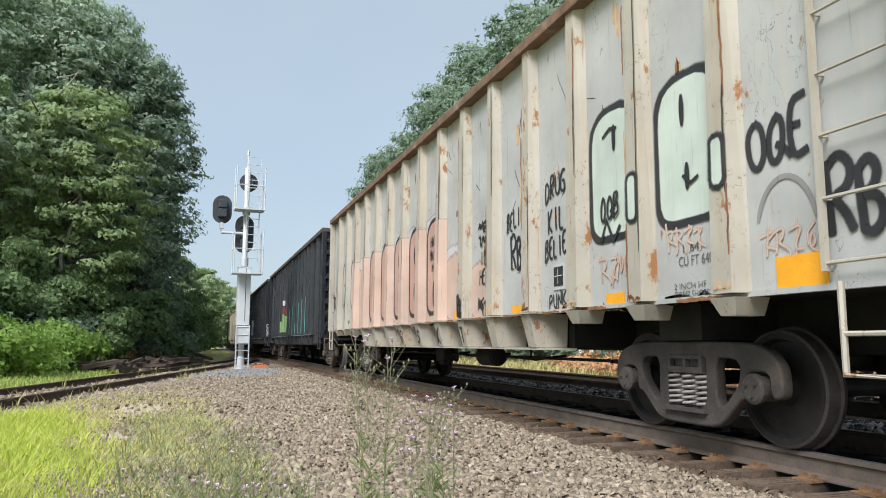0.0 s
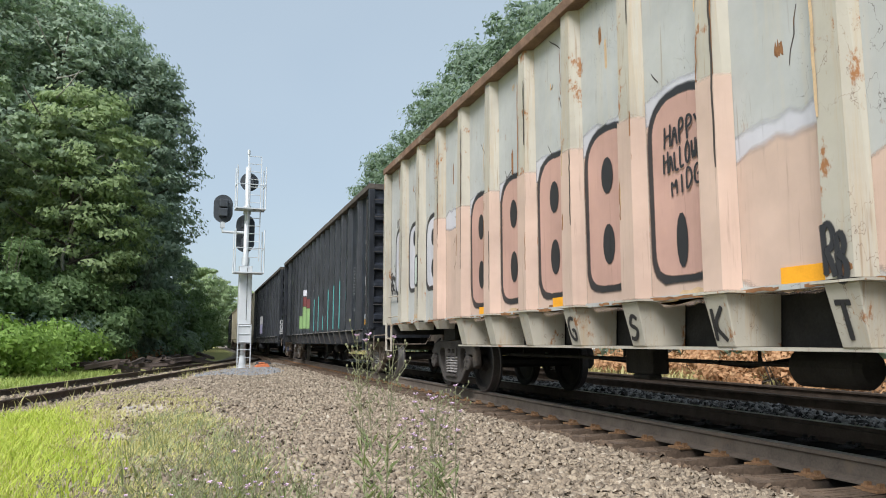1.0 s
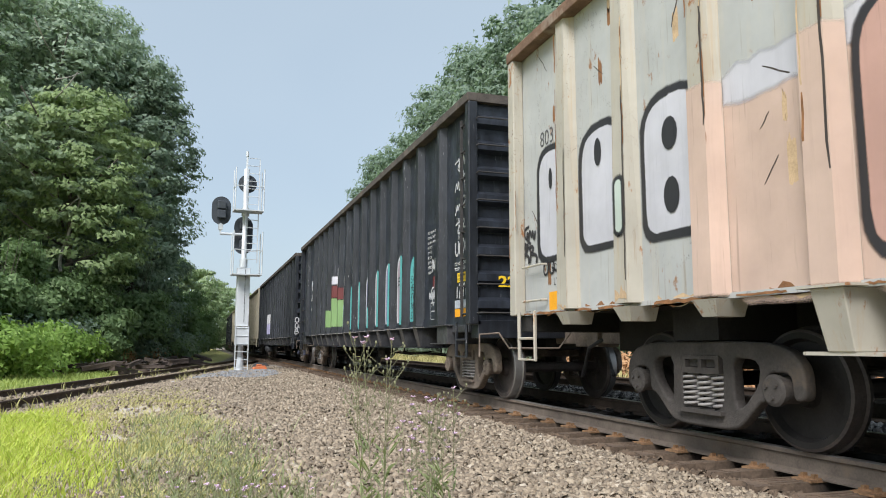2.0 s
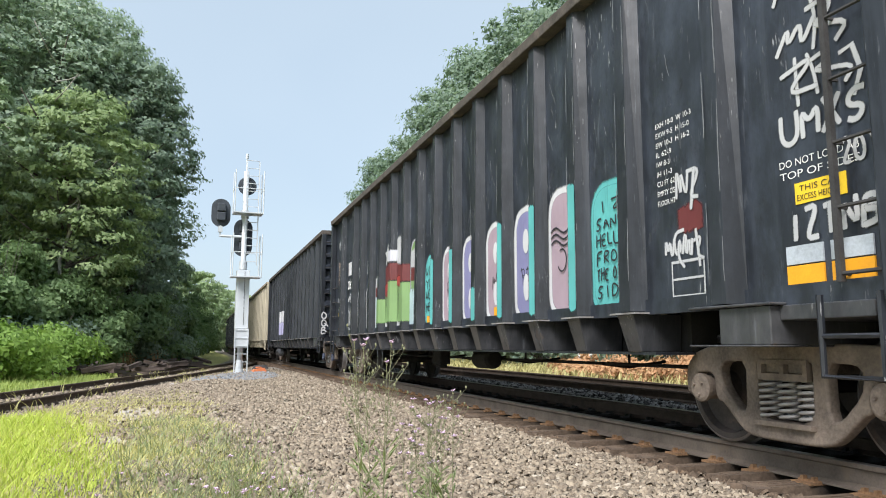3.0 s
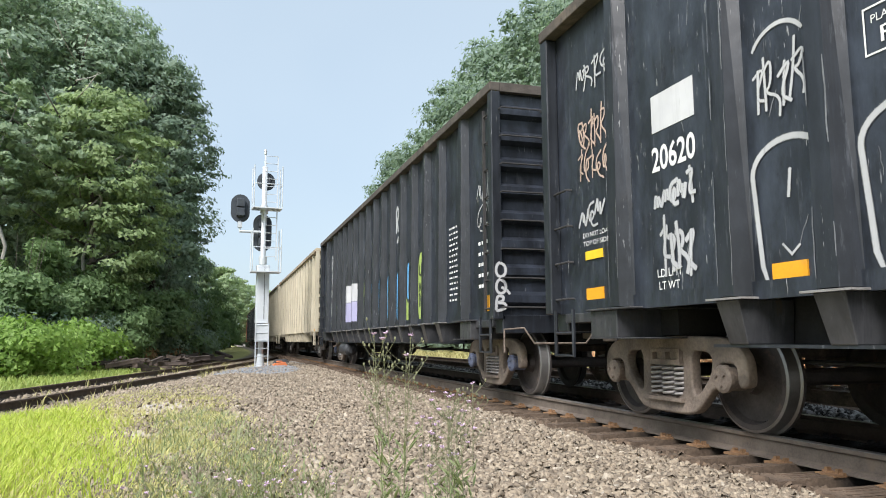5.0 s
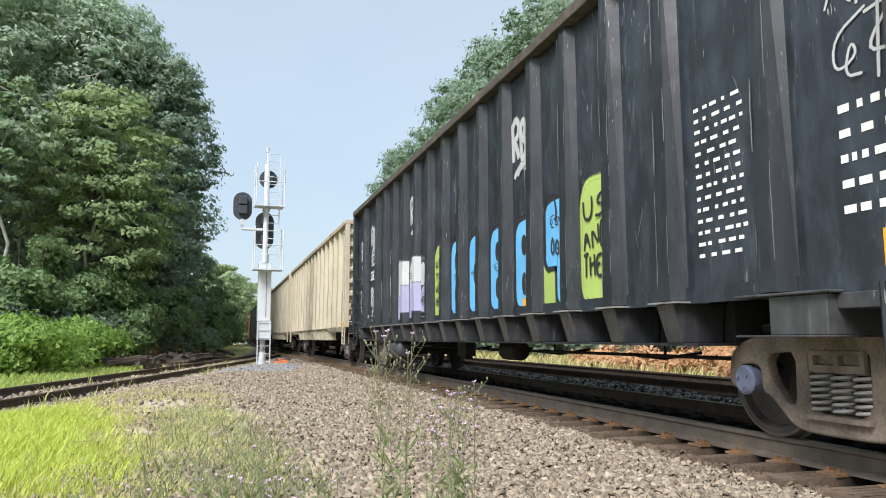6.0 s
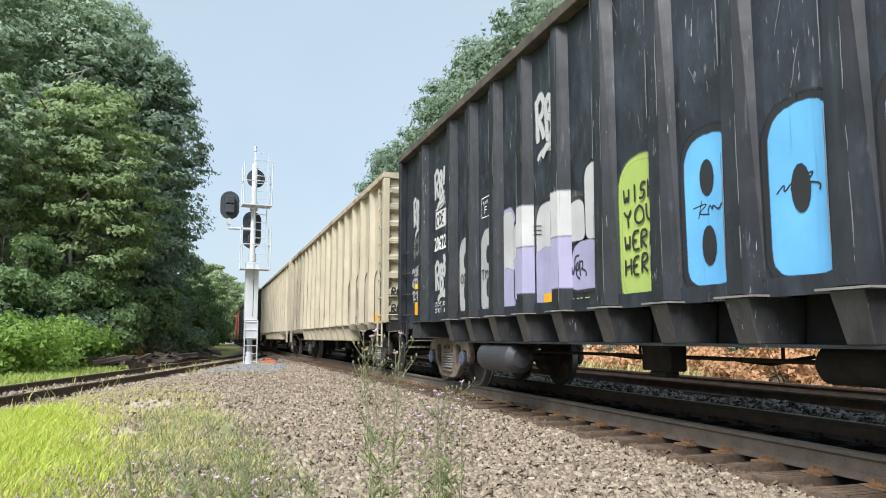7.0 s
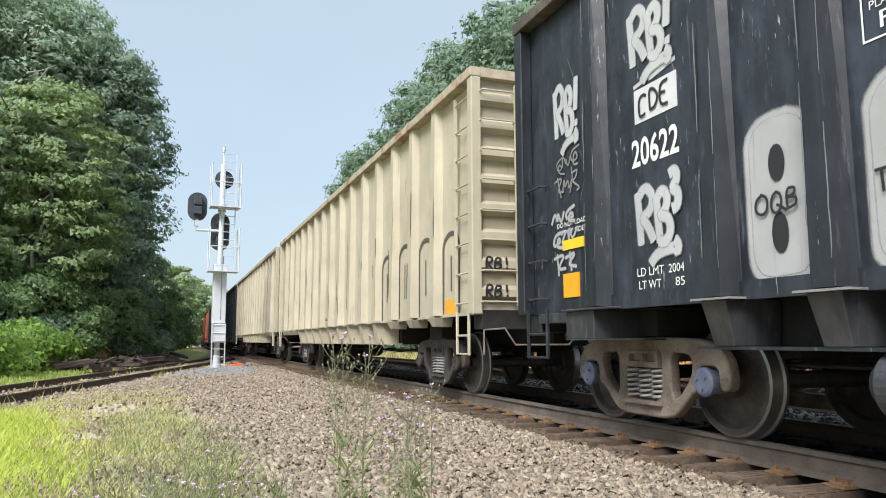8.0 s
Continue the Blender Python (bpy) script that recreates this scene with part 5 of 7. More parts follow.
tag(c, 1.80, 2.25, 1.10, 1.18, P_TURQ, 29, 0.02, 3)
letter(c, *span(B, 1), 1.16, 2.35, P_TURQ, P_TURQ, (), 0.03, top=0.3)
for k, s in enumerate(("IZ", "SANE", "HELLO", "FROM", "THE OTH", "SIDE")):
    words(c, s, 2.86, 3.38, 2.08 - 0.165 * k, 2.20 - 0.165 * k, P_BLACK, 0.016, 0.02, 0.015)
for k, fill in ((2, P_ROSE), (3, P_VIOLET), (4, P_ROSE), (5, P_VIOLET), (6, P_ROSE)):
    letter(c, *span(B, k), 1.15, 2.48 - 0.04 * (k - 2), fill, P_CHALK, EYES if k != 2 else (), 0.055, P_CHALK, top=0.3)
for k in (2, 3, 4, 5, 6, 7):
    rib_band(c, B[k], 1.13, 2.45 - 0.05 * (k - 2) if k != 5 else 1.6, P_TURQ, 0.05)
    patch(c, B[k] + 0.066, B[k] + 0.125, 1.13, 1.7, P_TURQ)
for k in range(3):
    stroke(c, [(4.35 - 0.06 * j, 2.05 - 0.07 * k + 0.04 * math.sin(j * 0.9)) for j in range(9)], 0.016, P_BLACK, 0.016)
stroke(c, arc(4.1, 1.72, 0.1, 0.12, 60, 330), 0.014, P_BLACK, 0.016)
for k, seed in ((3, 31), (4, 32), (6, 33)):
    tag(c, B[k] + 0.3, B[k] + 0.55, 1.55, 1.85, P_BLACK, seed, 0.012, 2)
plate(c, 5.72, 6.02, 1.19, 1.31, M_ORANGE)
letter(c, *span(B, 7), 1.16, 2.30, P_TURQ, P_TURQ, (), 0.03, top=0.3)
for k, s in enumerate(("WISH", "YOU", "WERE", "HERE")):
    words(c, s, 8.50, 9.06, 1.98 - 0.2 * k, 2.13 - 0.2 * k, P_BLACK, 0.016, 0.02, 0.015)
FLAG = ((0.56, 0.72, P_RED), (0.72, 0.90, P_WHITE), (0.0, 0.08, P_WHITE))
letter(c, *span(B, 8), 1.15, 2.72, P_GREEN, P_WHITE, (), 0.03, top=0.25, bands=FLAG)
for r0, r1, zs in ((B[9], B[10], (1.14, 1.32, 2.08, 2.46, 2.84)), (B[10], B[11], (1.14, 1.32, 1.98, 2.36, 0))):
    for k, (z0, z1, m) in enumerate(zip(zs, zs[1:], (P_WHITE, P_GREEN, P_RED, P_WHITE))):
        if z1 > z0:
            patch(c, r0 + 0.16, r1 - 0.16, z0, z1 + 0.06, m, on_panel, "paint_field", 0.002 + 0.0012 * k, 0.025, 0.08)
for k in (10, 11):
    zs = ((1.30, 2.06, P_GREEN), (2.12, 2.42, P_RED)) if k < 11 else ((1.30, 1.75, P_GREEN),)
    for z0, z1, m in zs:
        rib_wrap(c, B[k], z0, z1, m)
rib_wrap(c, B[10], 2.50, 2.68, P_HOAR)
for z0, z1, m in ((1.28, 1.96, P_GREEN), (2.02, 2.30, P_RED)):
    rib_wrap(c, B[9], z0, z1, m)
patch(c, B[9] - 0.42, B[9] - 0.20, 1.18, 1.80, P_ICE, lift=0.0125, ragged=0.03, rim=0.08)
plate(c, 8.52, 9.00, 1.19, 1.31, M_ORANGE)
rd_crack = random.Random(17)
for k in range(9):                                           # dark creases and runs over the green field
    u, z0, l = rd_crack.uniform(10.3, 12.0), rd_crack.uniform(1.3, 1.8), rd_crack.uniform(0.2, 0.7)
    if min(abs(u - r) for r in B) > 0.18:
        stroke(c, [(u + rd_crack.uniform(-0.015, 0.015), z0 + l * j / 7) for j in range(8)], rd_crack.uniform(0.008, 0.016), P_BLACK, 0.010)
patch(c, B[11] - 0.62, B[11] - 0.2, 1.86, 2.06, P_SCARLET, lift=0.0075, ragged=0.03, rim=0.09)
patch(c, B[9] + 0.3, B[9] + 0.75, 2.02, 2.14, P_SCARLET, lift=0.0075, ragged=0.02, rim=0.08)
tag(c, 10.55, 10.8, 1.6, 1.95, P_BLACK, 97, 0.016, 2)
star, cu, cz = [], 11.76, 2.68
for k in range(10):
    r = 0.25 if k % 2 == 0 else 0.10
    star.append((cu + r * math.sin(math.pi * k / 5), cz + r * math.cos(math.pi * k / 5)))
star_b = Build()
soft_poly(star_b, star, on_panel, 0.013, 0, 0.02)
part("painted_star", star_b, soft_of(P_WHITE), c, "white five-pointed star")
letter(c, *span(B, 11), 1.12, 2.32, P_ICE, P_WHITE, ((0.4, 0.62, 0.13, 0.06),), 0.03, P_BLACK, top=0.25, bands=((0.80, 0.99, P_WHITE), (0.66, 0.80, P_RED)))
for k in (12, 13):
    u0, u1 = span(B, k)
    stroke(c, [(u0 + 0.08, 1.14), (u0 + 0.04, 1.9)] + arc((u0 + u1) / 2, 1.95, 0.33, 0.22, 180, 0)[1:] + [(u1 - 0.04, 1.3), (u1 - 0.1, 1.14), (u0 + 0.08, 1.14)], 0.035, P_WHITE)
    stroke(c, [((u0 + u1) / 2, 1.75), ((u0 + u1) / 2 - 0.03, 1.95)], 0.03, P_WHITE)
    stroke(c, [((u0 + u1) / 2 - 0.08, 1.42), ((u0 + u1) / 2, 1.36), ((u0 + u1) / 2 + 0.08, 1.44)], 0.02, P_WHITE)
tag(c, 14.18, 14.7, 2.45, 2.85, P_WHITE, 41, 0.025, 4)
stroke(c, arc(14.44, 2.75, 0.28, 0.25, 30, 150), 0.025, P_WHITE)
plate(c, 15.39, 16.00, 2.63, 2.97, P_CHALK, "painted_panel", 0.006)
words(c, "20620", 15.39, 16.02, 2.27, 2.50, M_WPAINT, 0.006, 0, 0.02)
tag(c, 15.42, 15.99, 1.92, 2.20, P_WHITE, 42, 0.04, 5)
tag(c, 15.44, 15.94, 1.45, 1.86, P_WHITE, 43, 0.04, 4)
words(c, "LD LMT", 15.64, 16.00, 1.33, 1.40, M_WPAINT)
words(c, "LT WT", 15.68, 15.98, 1.22, 1.29, M_WPAINT)
tag(c, 16.72, 17.4, 3.50, 3.85, P_WHITE, 44, 0.022, 4)
tag(c, 16.78, 17.42, 2.50, 3.25, P_SALMON, 45, 0.022, 5)
tag(c, 16.9, 17.4, 1.95, 2.3, P_WHITE, 46, 0.03, 3)
words(c, "DO NOT LOAD", 16.78, 17.35, 1.86, 1.91, M_WPAINT)
words(c, "TOP OF SIDES", 16.78, 17.35, 1.77, 1.82, M_WPAINT)
plate(c, 16.95, 17.3, 1.62, 1.71, M_YELLOW)
plate(c, 16.95, 17.30, 1.19, 1.32, M_ORANGE)
for u in (11.35, 14.28):
    plate(c, u, u + 0.32, 1.19, 1.31, M_ORANGE)


def plate_box(car, u0, u1, z0, z1):
    stroke(car, [(u0, z0), (u1, z0), (u1, z1), (u0, z1), (u0, z0)], 0.018, M_WPAINT, name="stencil_frame")
    words(car, "F", (u0 + u1) / 2 - 0.04, (u0 + u1) / 2 + 0.04, z0 + 0.05, z0 + 0.15, M_WPAINT)
    words(car, "PLATE", u0 + 0.05, u1 - 0.05, z1 - 0.10, z1 - 0.05, M_WPAINT)


plate_box(c, 13.42, 13.72, 2.48, 2.77)

num = words(c, "22", -0.14, 0.14, 1.60, 1.76, M_YELLOW, -PANEL, 0, 0.03)
num.matrix_basis = pose(-1.02, -0.006, 0, 0, 0, 90)

# the second black car
c = CARS[2][0]
tag(c, 0.3, 0.95, 2.4, 3.3, P_WHITE, 51, 0.022, 3)
bars(c, 0.55, 0.95, 1.5, 2.3, 5, M_WPAINT, 52)
plate(c, 0.35, 0.68, 1.19, 1.43, M_ORANGE)
bars(c, 1.82, 2.40, 1.4, 2.7, 14, M_WPAINT, 53)
letter(c, *span(B, 2), 1.18, 2.45, P_LIME, P_LIME, (), 0.03, top=0.3)
for k, s in enumerate(("US", "AND", "THEM")):
    words(c, s, 3.80, 4.36, 2.02 - 0.30 * k, 2.26 - 0.30 * k, P_BLACK, 0.016, 0.03, 0.025)
patch(c, 5.00, 5.34, 1.20, 1.66, P_LIME, lift=0.002, rim=0.08)
letter(c, *span(B, 3), 1.60, 2.42, P_BLUE, P_BLACK, (), 0.045, top=0.2)
letter(c, 4.70, 5.04, 1.18, 1.78, P_BLUE, P_BLACK, (), 0.045, top=0.1)
patch(c, 4.76, 4.98, 1.60, 1.80, P_BLUE, lift=0.0105, ragged=0.01, rim=0.02)
stroke(c, [(5.04, 2.40), (5.00, 2.25), (5.03, 2.14)], 0.035, P_BLACK, 0.012)
words(c, "OQB", 4.78, 5.16, 1.76, 1.94, P_BLACK, 0.016, 0, 0.02)
tag(c, 4.85, 5.2, 2.1, 2.25, P_BLACK, 55, 0.014, 3)
for k, z1 in ((4, 2.33), (5, 2.36), (6, 2.38), (7, 2.42)):
    letter(c, *span(B, k), 1.17, z1, P_BLUE, P_BLACK, ((0.5, 0.5, 0.12, 0.13),) if k == 6 else EYES, 0.05, top=0.3)
    if k > 4:
        tag(c, B[k] + 0.25, B[k] + 0.6, 1.75, 1.88, P_BLACK, 56 + k, 0.010, 2)
for k in (5, 6, 7):
    patch(c, B[k] + 0.066, B[k] + 0.128, 1.14, 1.75, P_LIME if k == 6 else P_ICE)
letter(c, *span(B, 8), 1.16, 2.42, P_LIME, P_LIME, (), 0.03, top=0.3)
for k, s in enumerate(("WISH", "YOU", "WERE", "HERE")):
    words(c, s, 9.44, 9.98, 2.02 - 0.22 * k, 2.18 - 0.22 * k, P_BLACK, 0.016, 0.02, 0.02)
throw_up(c, "RB!_", 5.74, 6.30, 3.12, 3.68, 0.085, P_WHITE)
stroke(c, arc(6.0, 2.85, 0.26, 0.16, 20, 160), 0.06, P_WHITE)
plate(c, 5.72, 6.02, 1.19, 1.30, M_ORANGE)
TWO = ((0.0, 0.52, P_LILAC),)
letter(c, B[9] + 0.14, B[9] + 0.48, 1.80, 2.58, P_WHITE, P_BLACK, (), 0.018, top=0.3)
letter(c, B[9] + 0.16, B[9] + 0.80, 1.30, 1.80, P_LILAC, P_BLACK, (), 0.018, top=0.5)
letter(c, B[9] + 0.50, B[9] + 0.84, 1.82, 2.25, P_WHITE, P_BLACK, (), 0.018, top=0.4)
letter(c, *span(B, 10), 1.20, 2.36, P_WHITE, P_BLACK, (), 0.02, top=0.25, bands=TWO)
letter(c, B[11] + 0.13, B[11] + 0.46, 1.28, 2.26, P_WHITE, P_BLACK, (), 0.018, top=0.25, bands=TWO)
letter(c, B[11] + 0.46, B[11] + 0.85, 1.14, 2.44, P_WHITE, P_LILAC, (), 0.018, top=0.25, bands=((0.0, 0.4, P_LILAC),))
for k in (10, 11):
    rib_wrap(c, B[k], 1.34, 1.86, P_LILAC)
    rib_wrap(c, B[k], 1.90, 2.36, P_WHITE)
bars(c, 10.66, 11.3, 1.12, 1.26, 1, P_LIME, 63)
tag(c, 10.75, 11.2, 1.45, 1.70, P_BLACK, 64, 0.022, 4)
for k in range(3):
    stroke(c, [(11.75, 2.1 - 0.05 * k), (12.1, 2.14 - 0.05 * k)], 0.014, P_BLACK, 0.016)
plate(c, 11.35, 11.72, 1.18, 1.30, M_ORANGE)
for k in (12, 13):
    u0, u1 = span(B, k)
    letter(c, u0 + 0.06, u1 - 0.06, 1.20, 2.28, P_SMOKE, P_SMOKE, EYES, 0.03, P_BLACK, top=0.3)
words(c, "TMB", 13.28, 13.72, 1.62, 1.76, P_BLACK, 0.018, 0, 0.015)
words(c, "OQB", 14.22, 14.62, 1.62, 1.76, P_BLACK, 0.018, 0, 0.015)
plate_box(c, 13.42, 13.72, 2.50, 2.78)
throw_up(c, "RB!_", 15.46, 15.99, 3.16, 3.66, 0.075, P_WHITE)
stroke(c, [(15.96, 2.98), (15.49, 3.06), (15.74, 3.0), (15.39, 3.05)], 0.04, P_WHITE)
plate(c, 15.39, 15.96, 2.65, 2.95, P_CHALK, "painted_panel", 0.006)
words(c, "CDE", 15.46, 15.90, 2.70, 2.88, P_BLACK, 0.010, 0.02, 0.02)
words(c, "20622", 15.39, 16.02, 2.27, 2.52, M_WPAINT, 0.006, 0, 0.02)
throw_up(c, "RB3_", 15.44, 15.96, 1.58, 2.06, 0.075, P_WHITE)
words(c, "LD LMT", 15.64, 16.00, 1.33, 1.40, M_WPAINT)
words(c, "2004", 15.39, 15.58, 1.33, 1.40, M_WPAINT)
words(c, "LT WT", 15.68, 15.98, 1.22, 1.29, M_WPAINT)
words(c, "85", 15.39, 15.50, 1.22, 1.29, M_WPAINT)
throw_up(c, "RB!_", 16.92, 17.36, 2.88, 3.42, 0.065, P_WHITE)
tag(c, 16.9, 17.38, 2.3, 2.75, P_GREY, 69, 0.02, 3)
tag(c, 17.0, 17.45, 1.5, 2.2, P_SMOKE, 70, 0.035, 2)
words(c, "DO NOT LOAD", 16.80, 17.36, 1.94, 1.99, M_WPAINT)
words(c, "TOP OF SIDES", 16.80, 17.36, 1.86, 1.91, M_WPAINT)
plate(c, 16.85, 17.25, 1.70, 1.80, M_YELLOW)
plate(c, 16.95, 17.25, 1.22, 1.46, M_ORANGE)
words(c, "2 INCH HF", 16.9, 17.3, 1.13, 1.17, M_WPAINT)
b = Build()
b.lathe([(-0.62, 0.0), (-0.60, 0.12), (-0.51, 0.20), (0.51, 0.20), (0.60, 0.12), (0.62, 0.0)], lambda a, r, t: (-1.34 + r * math.cos(t), 13.26 + a, 0.54 + r * math.sin(t)), 28)
part("air_reservoir", b, M_TANK, c, "scuffed dark grey cylindrical air tank slung below", smooth=False)
part("tank_strap", Build().box(-1.3, -1.26, 12.95, 12.99, 0.7, 0.8).box(-1.3, -1.26, 13.5, 13.54, 0.7, 0.8), M_IRON, c)

throw_up(c, "RB!_", 11.34, 11.85, 3.1, 3.66, 0.075, P_WHITE)
stroke(c, arc(11.6, 2.85, 0.25, 0.14, 20, 160), 0.05, P_WHITE)
for k, ch in enumerate("OQB"):
    words(c, ch, -0.10, 0.10, 1.64 - 0.23 * k, 1.84 - 0.23 * k, P_WHITE, -PANEL, 0, 0.04).matrix_basis = pose(-1.48, -0.008, 0, 0, 0, 90)

# the first cream car
c = CARS[3][0]
wear(c, A[:8], P_RUSTLT, 5, 1)
for k, z in ((0, 2.36), (1, 2.41), (2, 2.45), (3, 2.38)):
    u1 = A[k] - 0.13 if k else A[0] - 0.14
    u0 = u1 - 0.72
    stroke(c, [(u0 + 0.06, 1.16), (u0 + 0.04, z - 0.25)] + arc((u0 + u1) / 2, z - 0.25, 0.32, 0.22, 180, 0)[1:] + [(u1 - 0.04, 1.16)], 0.055, P_UMBER)
    stroke(c, [((u0 + u1) / 2, 1.5), ((u0 + u1) / 2, z - 0.35)], 0.045, P_UMBER)
for k, z in ((6, 2.1), (7, 2.05), (9, 2.0)):
    stroke(c, [(A[k] + 0.3, 1.2), (A[k] + 0.33, z)], 0.06, P_UMBER)
tag(c, A[4] + 0.2, A[4] + 0.75, 1.3, 2.1, P_LILAC, 81, 0.02, 2)
plate(c, 0.95, 1.35, 1.17, 1.38, M_ORANGE)
for z in (1.36, 1.72):
    scrawl(c, "RB!", -0.18, 0.18, z, z + 0.16, P_BLACK, -PANEL, 0, 0.024).matrix_basis = pose(-1.24, -0.012, 0, 0, 0, 90)
tag(CARS[5][0], 6.4, 7.2, 1.4, 2.3, P_SALMON, 83, 0.06, 2)

# pale strokes paint highlights on the black cars' rib edges; scratches on the sheet
P_GLINT_RUB = simple("edge_glint_and_scuff", (0.17, 0.175, 0.185), 0.5, 0.1, 0.5, 9, 0.2, stain=(0.36, 0.36, 0.36), stain_at=0.66)
rd_rub = random.Random(41)
for car_k in (1, 2):
    for r in B:
        for edge in (-0.083, 0.083):
            z = 1.15 + rd_rub.uniform(0, 0.3)
            while z < 4.1:
                l = rd_rub.uniform(0.15, 0.9)
                n = max(3, int(l / 0.1))
                stroke(CARS[car_k][0], [(r + edge * (1 - 0.2 * (z - SILL) / 3.2) + rd_rub.uniform(-0.004, 0.004), z + min(l, 4.2 - z) * j / n) for j in range(n + 1)], rd_rub.uniform(0.006, 0.014), P_GLINT_RUB, 0.003, on_rib, "edge_highlight")
                z += l + rd_rub.uniform(0.1, 0.7)
        for k in range(4):
            u, z0, a = r + rd_rub.uniform(0.2, 0.7), rd_rub.uniform(1.3, 4.0), rd_rub.uniform(-0.5, 0.5)
            l = rd_rub.uniform(0.06, 0.32)
            stroke(CARS[car_k][0], [(u + l * j / 4 * math.sin(a) + rd_rub.uniform(-0.006, 0.006), z0 + l * j / 4 * math.cos(a)) for j in range(5)], rd_rub.uniform(0.005, 0.011), P_GLINT_RUB, 0.002, on_panel, "scratch")
# dark smears on the cream cars
rd_smear = random.Random(77)
for car_k in (3, 5):
    for r in A[:14]:
        for k in range(2):
            z1, l = rd_smear.uniform(1.2, 2.6), rd_smear.uniform(0.2, 0.9)
            u = r + rd_smear.choice((-0.09, 0.085))
            stroke(CARS[car_k][0], [(u + rd_smear.uniform(-0.006, 0.006), z1 + l * j / 8) for j in range(9)], rd_smear.uniform(0.015, 0.035), P_GASH, 0.004, on_rib, "dirt_run")
# ---- signal mast ----
def build_signal(x, y):
    z = ground_z(x, y) - 0.02
    sig = thing("railway_signal", "tall silver railway signal mast with black heads, seen from behind", "railway signal", at=pose(x, y, z, 0, 0, 4))
    part("foundation", Build().box(-0.35, 0.35, -0.35, 0.35, -0.3, 0.05), simple("signal_concrete", (0.42, 0.42, 0.40), 0.9), sig, bevel=0.02)
    part("base_plate", Build().box(-0.2, 0.2, -0.2, 0.2, 0.05, 0.09).tube([(0, 0, 0.09), (0, 0, 0.55)], 0.16, 16, r_end=0.12), M_GALV, sig)
    part("mast", Build().tube([(0, 0, 0.05), (0, 0, 8.0)], 0.105, 16), M_GALV, sig, smooth=True)
    part("finial", Build().tube([(0, 0, 8.0), (0, 0, 8.55)], 0.03, 8).tube([(0, 0, 8.52), (0, 0, 8.72)], 0.055, 8), M_GALV, sig)
    b = Build().box(-0.23, 0.25, -0.19, 0.22, 1.75, 3.98)
    b.box(-0.24, 0.26, -0.20, 0.23, 3.98, 4.02)
    part("relay_cabinet", b, M_SILVER, sig, "tall silver equipment cabinet", bevel=0.015)
    part("junction_box", Build().box(-0.26, 0.24, -0.32, -0.19, 1.02, 1.72), M_SILVER, sig, "silver box with a small latch", bevel=0.012)
    part("cabinet_seam", Build().box(0.055, 0.068, -0.206, -0.190, 1.9, 3.95), M_IRON, sig)
    for zc in (4.06, 6.1):
        part("collar", Build().tube([(0, 0, zc), (0, 0, zc + 0.32)], 0.15, 14), M_GALV, sig)
    b = Build()                                              # ladder
    lx0, lx1, ly = -0.02, 0.46, -0.34
    for xx in (lx0, lx1):
        b.box(xx - 0.02, xx + 0.02, ly - 0.012, ly + 0.012, 4.2, 8.35)
    for k in range(14):
        b.tube([(lx0, ly, 4.35 + 0.31 * k), (lx1, ly, 4.35 + 0.31 * k)], 0.014, 6)
    part("ladder", b, M_GALV, sig, "galvanised ladder with round rungs")
    b = Build()
    for xx in (lx0, lx1):
        b.box(xx - 0.24, xx - 0.20, ly - 0.012, ly + 0.012, 0.08, 1.75)
    for k in range(6):
        b.tube([(lx0 - 0.22, ly, 0.18 + 0.3 * k), (lx1 - 0.22, ly, 0.18 + 0.3 * k)], 0.014, 6)
    part("ladder", b, M_GALV, sig, "galvanised ladder with round rungs")
    for zz in (4.05, 6.55):                                  # small platforms with hoops
        b = Build()
        b.box(-0.50, 0.62, -0.75, -0.05, zz - 0.35, zz - 0.31)
        for xx in (-0.48, 0.60):
            b.tube([(xx, -0.72, zz - 0.33), (xx, -0.72, zz + 1.35)], 0.022, 6)
            b.tube([(xx, -0.08, zz - 0.33), (xx, -0.08, zz + 1.35)], 0.022, 6)
            b.tube([(xx, -0.72, zz + 0.6), (xx, -0.08, zz + 0.6)], 0.018, 6)
        b.tube([(-0.48, -0.72, zz + 0.62), (0.60, -0.72, zz + 0.62)], 0.018, 6)
        part("platform", b, M_GALV, sig, "small grated platform with hand rails")

    def head(xc, zc, h, yc, lamps):
        b, w = Build(), 0.36
        out = [(w * math.cos(a), (h / 2 - w) + w * math.sin(a)) for a in np.linspace(0, math.pi, 13)]
        out += [(w * math.cos(a), -(h / 2 - w) + w * math.sin(a)) for a in np.linspace(math.pi, 2 * math.pi, 13)]
        hd = part("signal_head", b.prism(out, lambda p, q, d: (xc + p, yc + d, zc + q), 0.03), M_SIGNAL, sig, "black rounded backing board of a signal head")
        for lz in lamps:
            part("lamp_housing", Build().box(xc - 0.16, xc + 0.16, yc - 0.22, yc, zc + lz - 0.16, zc + lz + 0.16), M_SIGNAL, hd, bevel=0.03)
            c = Build().lathe([(0.0, 0.12), (0.25, 0.13), (0.26, 0.12), (0.0, 0.11)], lambda a, r, t: (xc + r * math.cos(t), yc + 0.03 + a, zc + lz + r * math.sin(t)), 16)
            part("visor", c, M_SIGNAL, hd)
    head(-0.02, 5.35, 1.50, 0.20, (0.38, 0.0, -0.38))
    head(0.08, 7.45, 0.74, 0.20, (0.0,))
    head(-0.92, 6.25, 1.12, -0.05, (0.2, -0.16))
    b = Build().tube([(0, 0, 5.35), (-0.92, 0, 5.35), (-0.92, 0, 5.75)], 0.06, 10)
    b.box(-1.0, -0.84, -0.08, 0.08, 5.5, 5.72)
    part("bracket_arm", b, M_GALV, sig, "side arm carrying one head")
    return sig


